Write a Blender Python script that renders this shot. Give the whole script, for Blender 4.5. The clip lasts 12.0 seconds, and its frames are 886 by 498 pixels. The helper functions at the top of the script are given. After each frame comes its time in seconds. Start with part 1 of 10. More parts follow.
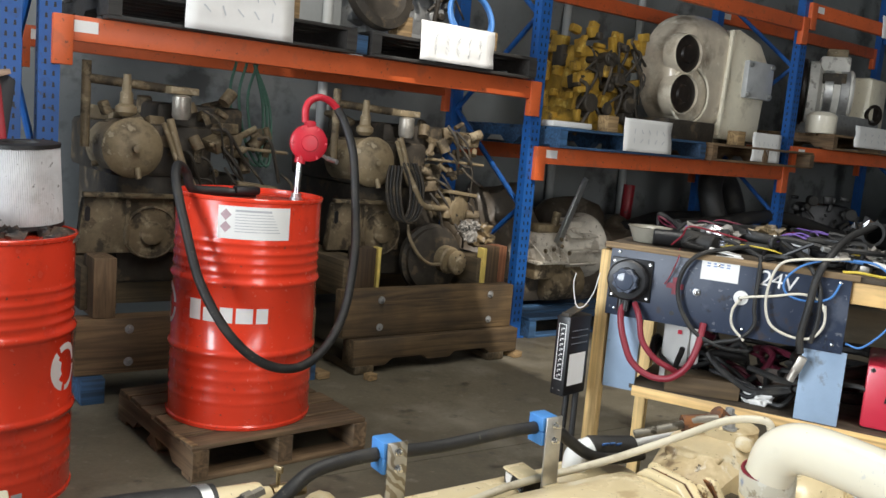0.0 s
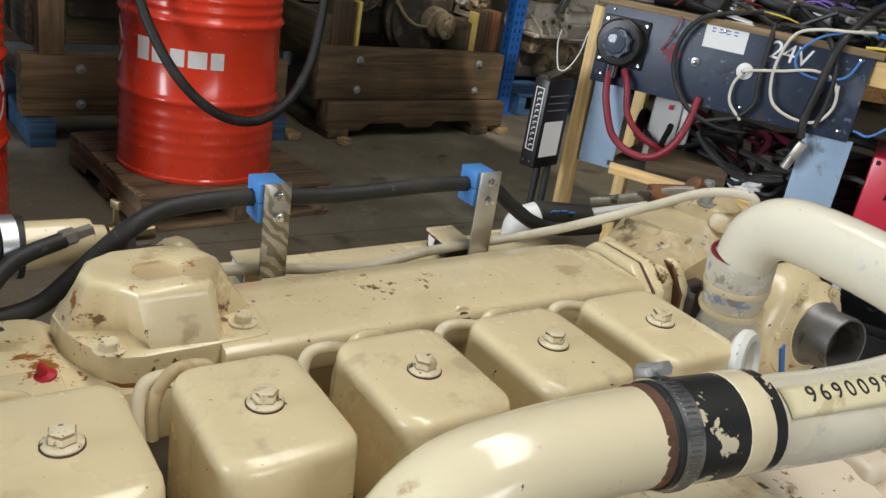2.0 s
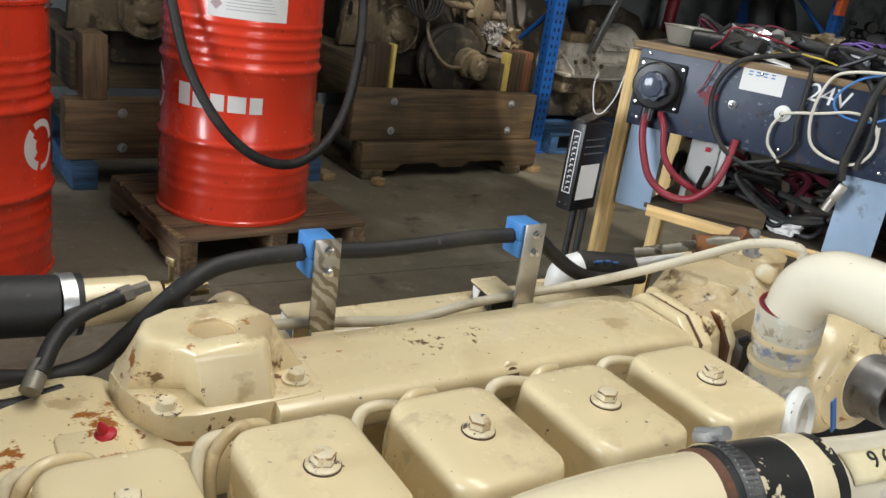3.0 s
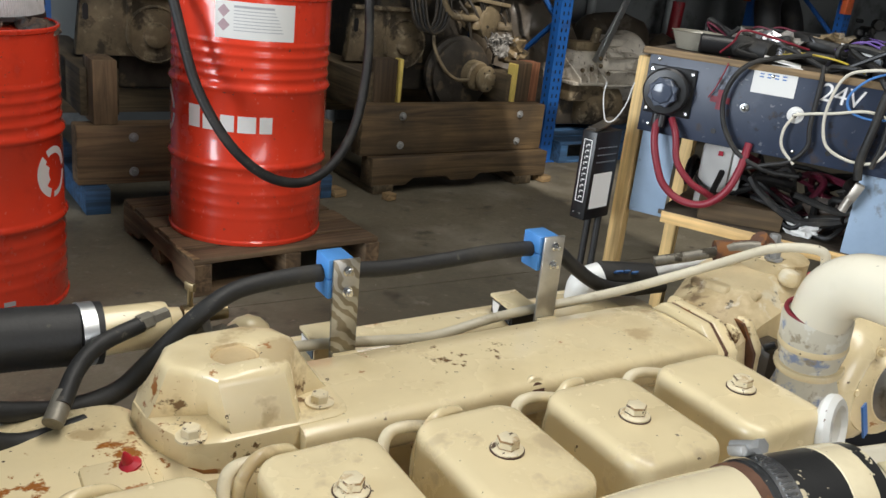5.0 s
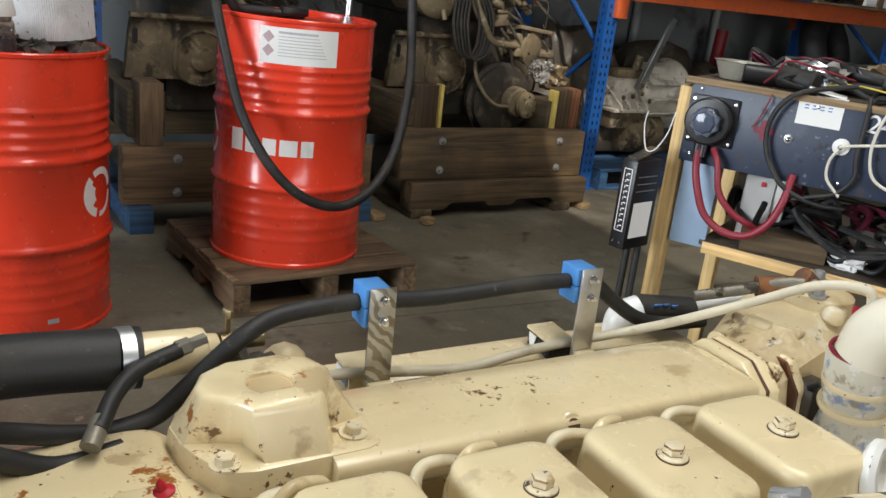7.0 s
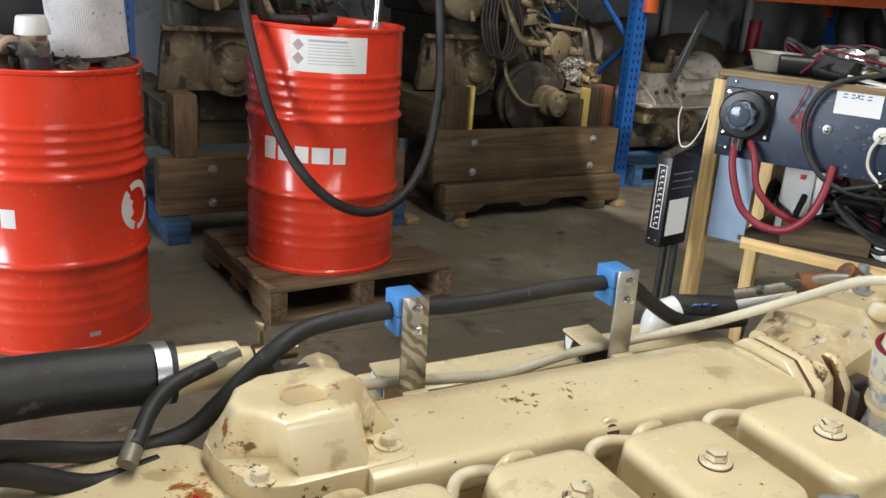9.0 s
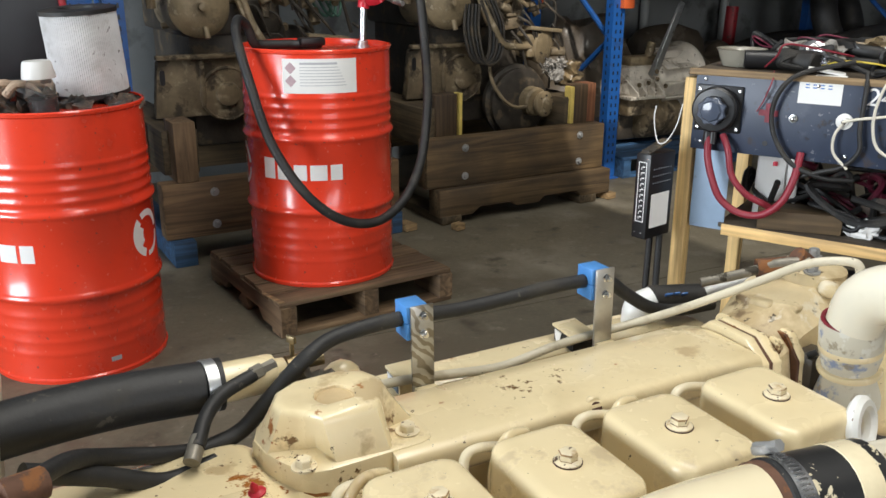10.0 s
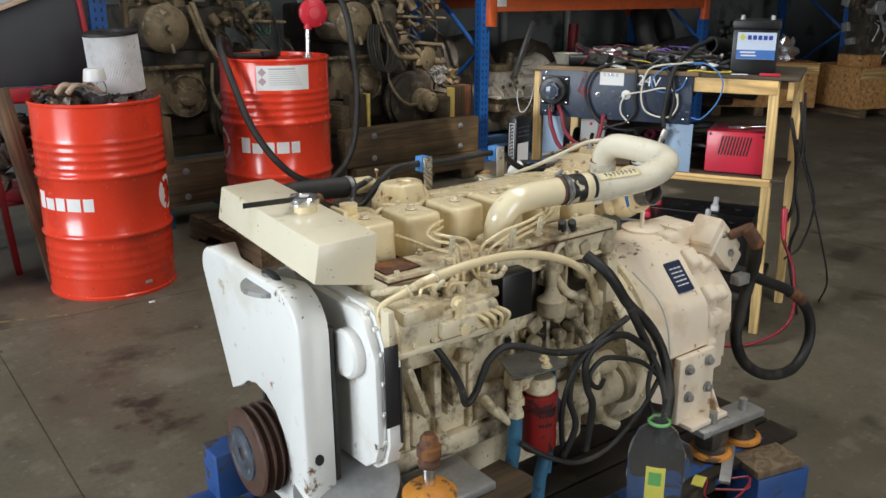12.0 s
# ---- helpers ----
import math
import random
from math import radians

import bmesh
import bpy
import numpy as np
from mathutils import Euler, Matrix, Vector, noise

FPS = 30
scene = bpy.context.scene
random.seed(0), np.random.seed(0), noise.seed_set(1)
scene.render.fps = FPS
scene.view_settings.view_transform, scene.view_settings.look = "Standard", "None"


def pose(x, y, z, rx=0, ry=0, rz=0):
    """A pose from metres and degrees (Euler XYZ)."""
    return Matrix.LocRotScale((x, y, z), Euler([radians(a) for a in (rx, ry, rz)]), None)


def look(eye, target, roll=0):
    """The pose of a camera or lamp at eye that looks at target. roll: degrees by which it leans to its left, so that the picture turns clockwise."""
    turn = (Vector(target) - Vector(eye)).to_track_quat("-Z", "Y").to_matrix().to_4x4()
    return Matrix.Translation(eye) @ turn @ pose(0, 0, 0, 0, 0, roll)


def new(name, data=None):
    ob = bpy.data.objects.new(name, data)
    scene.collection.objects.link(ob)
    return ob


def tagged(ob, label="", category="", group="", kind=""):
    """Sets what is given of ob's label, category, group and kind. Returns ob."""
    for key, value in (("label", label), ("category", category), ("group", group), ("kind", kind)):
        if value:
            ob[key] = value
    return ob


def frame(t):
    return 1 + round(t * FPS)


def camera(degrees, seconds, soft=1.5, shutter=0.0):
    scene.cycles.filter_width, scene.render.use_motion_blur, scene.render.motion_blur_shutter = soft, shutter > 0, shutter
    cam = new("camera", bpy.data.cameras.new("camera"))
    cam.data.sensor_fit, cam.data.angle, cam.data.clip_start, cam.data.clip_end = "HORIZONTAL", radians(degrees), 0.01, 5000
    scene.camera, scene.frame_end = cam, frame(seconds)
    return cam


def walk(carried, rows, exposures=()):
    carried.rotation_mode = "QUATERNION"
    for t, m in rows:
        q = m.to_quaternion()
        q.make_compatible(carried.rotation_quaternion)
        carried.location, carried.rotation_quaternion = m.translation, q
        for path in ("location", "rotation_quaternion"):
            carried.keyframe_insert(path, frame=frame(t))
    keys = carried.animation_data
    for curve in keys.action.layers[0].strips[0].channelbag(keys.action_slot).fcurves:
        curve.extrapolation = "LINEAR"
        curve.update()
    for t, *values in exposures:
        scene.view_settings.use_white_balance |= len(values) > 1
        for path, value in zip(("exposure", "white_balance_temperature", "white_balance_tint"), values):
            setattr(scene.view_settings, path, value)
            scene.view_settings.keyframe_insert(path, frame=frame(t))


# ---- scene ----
cam = camera(54.4, 12.0)
PATH = [
    (0, (0.078, 0.096, 1.306), (1.185, 1.74, 1.041), 5.0),
    (0.5, (0.214, 0.197, 1.268), (1.357, 1.795, 0.891), 7.4),
    (1, (0.264, 0.231, 1.254), (1.389, 1.805, 0.747), 7.7),
    (1.5, (0.287, 0.225, 1.198), (1.39, 1.725, 0.468), 9.7),
    (2, (0.285, 0.227, 1.207), (1.378, 1.725, 0.458), 9.7),
    (2.5, (0.278, 0.232, 1.218), (1.349, 1.763, 0.505), 9.4),
    (3, (0.269, 0.238, 1.223), (1.309, 1.804, 0.54), 8.7),
    (3.5, (0.279, 0.249, 1.217), (1.299, 1.833, 0.545), 7.5),
    (5.5, (0.265, 0.249, 1.228), (1.279, 1.845, 0.575), 6.2),
    (6, (0.269, 0.25, 1.232), (1.258, 1.867, 0.594), 6.1),
    (6.5, (0.266, 0.257, 1.231), (1.226, 1.896, 0.604), 6.4),
    (7, (0.269, 0.253, 1.229), (1.216, 1.903, 0.611), 6.7),
    (8.8, (0.273, 0.259, 1.227), (1.145, 1.95, 0.609), 4.5),
    (9, (0.277, 0.26, 1.231), (1.15, 1.948, 0.609), 4.3),
    (9.5, (0.273, 0.262, 1.229), (1.15, 1.946, 0.599), 3.3),
    (10, (0.222, 0.153, 1.285), (1.097, 1.84, 0.665), 0.3),
    (10.5, (-0.024, -0.194, 1.374), (0.861, 1.503, 0.791), -1.4),
    (11, (-0.359, -0.435, 1.381), (0.618, 1.225, 0.84), -1.9),
    (11.5, (-0.567, -0.716, 1.362), (0.507, 0.877, 0.806), -0.2),
    (12, (-0.672, -0.863, 1.364), (0.463, 0.676, 0.778), 0.3),
]
EXPO = [(0.0, 0.12), (1.0, 0.06), (1.5, -0.18), (2.0, -0.38), (2.6, -0.22), (3.5, -0.14), (5.5, -0.12), (7.2, -0.10), (9.4, 0.01), (10.2, 0.06), (11.0, 0.05), (11.5, -0.18), (12.0, -0.28)]
CREAM = (0.82, 0.685, 0.42)
WEST, SOUTH, ROOF = 700, 215, 175
walk(cam, [(t, look(eye, target, roll)) for t, eye, target, roll in PATH], EXPO)

# ---- light ----
world = bpy.data.worlds.new("world")
scene.world = world
world.use_nodes = True
_wn = world.node_tree.nodes
_sky = _wn.new("ShaderNodeTexSky")
_sky.sky_type, _sky.sun_disc = "NISHITA", False
_sky.sun_elevation, _sky.sun_rotation = radians(42), radians(200)
world.node_tree.links.new(_sky.outputs[0], _wn["Background"].inputs[0])
_wn["Background"].inputs[1].default_value = 0.10


def lamp(name, eye, target, size, size_y, watts, colour):
    data = bpy.data.lights.new(name, "AREA")
    data.shape, data.size, data.size_y, data.energy, data.color = "RECTANGLE", size, size_y, watts, colour
    ob = new(name, data)
    ob.matrix_world = look(eye, target)
    return ob


def sun():
    data = bpy.data.lights.new("sun", "SUN")
    data.energy, data.angle, data.color = 3.0, radians(0.6), (1.0, 0.95, 0.88)
    ob = new("sun", data)
    ob.matrix_world = look((-6, -14, 14), (0, 0, 0))


sun()
# daylight in the two roller door openings and the roof lights
lamp("west_door_light", (-6.85, 1.3, 1.9), (0, 1.3, 1.2), 3.6, 3.2, WEST, (0.86, 0.93, 1.0))
lamp("south_door_light", (0.9, -6.85, 1.8), (0.9, 0, 1.2), 3.2, 3.0, SOUTH, (0.95, 0.97, 1.0))
lamp("roof_light_glow", (1.5, 0.2, 4.9), (1.5, 0.2, 0), 1.0, 5.0, ROOF, (1.0, 0.97, 0.9))


# ---- materials ----
def tail(share):
    """The number of deviations past which this share of a bell curve lies."""
    p = min(max(share, 0.0005), 0.5)
    t = math.sqrt(-2 * math.log(p))
    return t - (2.30753 + 0.27061 * t) / (1 + 0.99229 * t + 0.04481 * t * t)


def mat(name, base, rough=0.5, metal=0.0, var=0.15, scale=6.0, bump=0.1, bscale=80.0, spots=None, coat=0.0, fine=None, island=0.0, stains=(), soft_edge=1.0):
    """Paint or bare stuff: base colour, mottled at two scales, with optional spots (colour, scale, share, roughness)
    and stains (colour, scale, centre, radius, density) of their own shape round a place."""
    m = bpy.data.materials.new(name)
    m.use_nodes = True
    nt = m.node_tree
    N, L = nt.nodes, nt.links
    bsdf = N["Principled BSDF"]
    tc = N.new("ShaderNodeTexCoord")
    n1 = N.new("ShaderNodeTexNoise")
    n1.inputs["Scale"].default_value, n1.inputs["Detail"].default_value, n1.inputs["Roughness"].default_value = scale, 6, 0.65
    L.new(tc.outputs["Object"], n1.inputs["Vector"])
    ramp = N.new("ShaderNodeValToRGB")
    ramp.color_ramp.elements[0].position, ramp.color_ramp.elements[1].position = 0.3, 0.7
    lo = [max(0.0, c * (1 - var)) for c in base]
    hi = [min(1.0, c * (1 + var)) for c in base]
    ramp.color_ramp.elements[0].color = (*lo, 1)
    ramp.color_ramp.elements[1].color = (*hi, 1)
    L.new(n1.outputs["Fac"], ramp.inputs["Fac"])
    colour = ramp.outputs["Color"]
    if fine:
        f = N.new("ShaderNodeTexNoise")
        f.inputs["Scale"].default_value, f.inputs["Detail"].default_value = fine[0], 4
        L.new(tc.outputs["Object"], f.inputs["Vector"])
        mx = N.new("ShaderNodeMix")
        mx.data_type, mx.blend_type = "RGBA", "MULTIPLY"
        mx.inputs[0].default_value = fine[1]
        L.new(colour, mx.inputs[6])
        L.new(f.outputs["Color"], mx.inputs[7])
        hs = N.new("ShaderNodeHueSaturation")
        hs.inputs["Saturation"].default_value = 0.0
        L.new(f.outputs["Color"], hs.inputs["Color"])
        L.new(hs.outputs["Color"], mx.inputs[7])
        colour = mx.outputs[2]
    rough_socket = None
    if island:
        geo = N.new("ShaderNodeObjectInfo")
        hs = N.new("ShaderNodeHueSaturation")
        mp = N.new("ShaderNodeMapRange")
        mp.inputs[3].default_value, mp.inputs[4].default_value = 1 - island, 1 + island
        L.new(geo.outputs["Random"], mp.inputs[0])
        L.new(mp.outputs[0], hs.inputs["Value"])
        L.new(colour, hs.inputs["Color"])
        colour = hs.outputs["Color"]
    if spots:
        for sc, sscale, share, srough, *more in spots:
            soft, strength = more if more else ((0.012 if share < 0.05 else 0.05), 1.0)
            s = N.new("ShaderNodeTexNoise")
            s.inputs["Scale"].default_value, s.inputs["Detail"].default_value, s.inputs["Roughness"].default_value = sscale, 5, 0.6
            L.new(tc.outputs["Object"], s.inputs["Vector"])
            sr = N.new("ShaderNodeValToRGB")
            cut = 0.5 + 0.073 * tail(share)
            sr.color_ramp.elements[0].position, sr.color_ramp.elements[1].position = cut, cut + soft
            sr.color_ramp.elements[1].color = (strength, strength, strength, 1)
            L.new(s.outputs["Fac"], sr.inputs["Fac"])
            mx = N.new("ShaderNodeMix")
            mx.data_type = "RGBA"
            L.new(sr.outputs["Color"], mx.inputs[0])
            L.new(colour, mx.inputs[6])
            mx.inputs[7].default_value = (*sc, 1)
            colour = mx.outputs[2]
            mr = N.new("ShaderNodeMix")
            L.new(sr.outputs["Color"], mr.inputs[0])
            if rough_socket:
                L.new(rough_socket, mr.inputs[2])
            else:
                mr.inputs[2].default_value = rough
            mr.inputs[3].default_value = srough
            rough_socket = mr.outputs[0]
    for sc, sscale, centre, radius, dense in stains:
        s = N.new("ShaderNodeTexNoise")
        s.inputs["Scale"].default_value, s.inputs["Detail"].default_value, s.inputs["Roughness"].default_value = sscale, 6, 0.65
        L.new(tc.outputs["Object"], s.inputs["Vector"])
        dist = N.new("ShaderNodeVectorMath")
        dist.operation = "DISTANCE"
        dist.inputs[1].default_value = centre
        L.new(tc.outputs["Object"], dist.inputs[0])
        near = N.new("ShaderNodeMapRange")
        near.inputs[1].default_value, near.inputs[2].default_value = 0.0, radius
        near.inputs[3].default_value, near.inputs[4].default_value = dense, -0.22
        L.new(dist.outputs["Value"], near.inputs[0])
        add = N.new("ShaderNodeMath")
        L.new(s.outputs["Fac"], add.inputs[0])
        L.new(near.outputs[0], add.inputs[1])
        sr = N.new("ShaderNodeValToRGB")
        sr.color_ramp.elements[0].position, sr.color_ramp.elements[1].position = 0.53 - 0.03 * soft_edge, 0.53 + 0.03 * soft_edge
        L.new(add.outputs[0], sr.inputs["Fac"])
        mx = N.new("ShaderNodeMix")
        mx.data_type = "RGBA"
        L.new(sr.outputs["Color"], mx.inputs[0])
        L.new(colour, mx.inputs[6])
        mx.inputs[7].default_value = (*sc, 1)
        colour = mx.outputs[2]
    L.new(colour, bsdf.inputs["Base Color"])
    if rough_socket:
        L.new(rough_socket, bsdf.inputs["Roughness"])
    else:
        rr = N.new("ShaderNodeMapRange")
        rr.inputs[3].default_value, rr.inputs[4].default_value = max(0.02, rough - 0.08), min(1, rough + 0.08)
        L.new(n1.outputs["Fac"], rr.inputs[0])
        L.new(rr.outputs[0], bsdf.inputs["Roughness"])
    bsdf.inputs["Metallic"].default_value = metal
    bsdf.inputs["Coat Weight"].default_value = coat
    bsdf.inputs["Coat Roughness"].default_value = 0.08
    if bump:
        n2 = N.new("ShaderNodeTexNoise")
        n2.inputs["Scale"].default_value, n2.inputs["Detail"].default_value = bscale, 4
        L.new(tc.outputs["Object"], n2.inputs["Vector"])
        b = N.new("ShaderNodeBump")
        b.inputs["Strength"].default_value, b.inputs["Distance"].default_value = bump, 0.004
        L.new(n2.outputs["Fac"], b.inputs["Height"])
        L.new(b.outputs["Normal"], bsdf.inputs["Normal"])
    return m


def wood(name, base, axis=0, rough=0.7, dirt=0.0, spread=0.15):
    """Sawn timber: grain drawn out along one axis."""
    m = mat(name, base, rough, 0, 0.2, 3, 0, island=spread)
    nt = m.node_tree
    N, L = nt.nodes, nt.links
    bsdf = N["Principled BSDF"]
    tc = next(n for n in N if n.type == "TEX_COORD")
    mp = N.new("ShaderNodeMapping")
    sc = [20.0, 20.0, 20.0]
    sc[axis] = 1.1
    mp.inputs["Scale"].default_value = sc
    L.new(tc.outputs["Object"], mp.inputs["Vector"])
    g = N.new("ShaderNodeTexNoise")
    g.inputs["Scale"].default_value, g.inputs["Detail"].default_value, g.inputs["Distortion"].default_value = 1.0, 9, 2.4
    L.new(mp.outputs[0], g.inputs["Vector"])
    old = bsdf.inputs["Base Color"].links[0].from_socket
    r = N.new("ShaderNodeValToRGB")
    r.color_ramp.elements[0].position, r.color_ramp.elements[1].position = 0.34, 0.66
    r.color_ramp.elements[0].color, r.color_ramp.elements[1].color = (0.30, 0.27, 0.22, 1), (1.30, 1.30, 1.22, 1)
    L.new(g.outputs["Fac"], r.inputs["Fac"])
    mx = N.new("ShaderNodeMix")
    mx.data_type, mx.blend_type = "RGBA", "MULTIPLY"
    mx.inputs[0].default_value = 0.75
    L.new(old, mx.inputs[6])
    L.new(r.outputs[0], mx.inputs[7])
    out = mx.outputs[2]
    if dirt:
        d = N.new("ShaderNodeTexNoise")
        d.inputs["Scale"].default_value, d.inputs["Detail"].default_value = 4, 7
        L.new(tc.outputs["Object"], d.inputs["Vector"])
        dr = N.new("ShaderNodeValToRGB")
        dr.color_ramp.elements[0].position, dr.color_ramp.elements[1].position = 0.4, 0.65
        L.new(d.outputs["Fac"], dr.inputs["Fac"])
        m2 = N.new("ShaderNodeMix")
        m2.data_type = "RGBA"
        md = N.new("ShaderNodeMath")
        md.operation = "MULTIPLY"
        md.inputs[1].default_value = dirt
        L.new(dr.outputs[0], md.inputs[0])
        L.new(md.outputs[0], m2.inputs[0])
        L.new(out, m2.inputs[6])
        m2.inputs[7].default_value = (0.025, 0.02, 0.016, 1)
        out = m2.outputs[2]
    L.new(out, bsdf.inputs["Base Color"])
    b = N.new("ShaderNodeBump")
    b.inputs["Strength"].default_value, b.inputs["Distance"].default_value = 0.5, 0.003
    L.new(g.outputs["Fac"], b.inputs["Height"])
    L.new(b.outputs["Normal"], bsdf.inputs["Normal"])
    return m


def figured_steel(name):
    """Bare steel strip with a wavy etched figure."""
    m = mat(name, (0.44, 0.43, 0.40), 0.34, 0.8, 0.15, 40, 0.05, 90)
    N, L = m.node_tree.nodes, m.node_tree.links
    bsdf = N["Principled BSDF"]
    w = N.new("ShaderNodeTexWave")
    w.bands_direction = "DIAGONAL"
    w.inputs["Scale"].default_value, w.inputs["Distortion"].default_value, w.inputs["Detail"].default_value, w.inputs["Detail Scale"].default_value = 42, 16, 3, 0.45
    L.new(next(n for n in N if n.type == "TEX_COORD").outputs["Object"], w.inputs["Vector"])
    r = N.new("ShaderNodeValToRGB")
    r.color_ramp.elements[0].position, r.color_ramp.elements[1].position = 0.35, 0.6
    r.color_ramp.elements[0].color = (0.55, 0.50, 0.42, 1)
    L.new(w.outputs["Fac"], r.inputs["Fac"])
    mx = N.new("ShaderNodeMix")
    mx.data_type, mx.blend_type = "RGBA", "MULTIPLY"
    mx.inputs[0].default_value = 1.0
    L.new(bsdf.inputs["Base Color"].links[0].from_socket, mx.inputs[6])
    L.new(r.outputs[0], mx.inputs[7])
    L.new(mx.outputs[2], bsdf.inputs["Base Color"])
    return m


RUST = (0.16, 0.06, 0.02)
GRIME_SHADE = (0.05, 0.036, 0.022)
RUSTY = (0.34, 0.12, 0.022)
BROWN = (0.17, 0.095, 0.04)


def at(x, y, z):
    """A place on the engine, in the engine's own measure."""
    return (x - 0.54, y - 0.66, z)


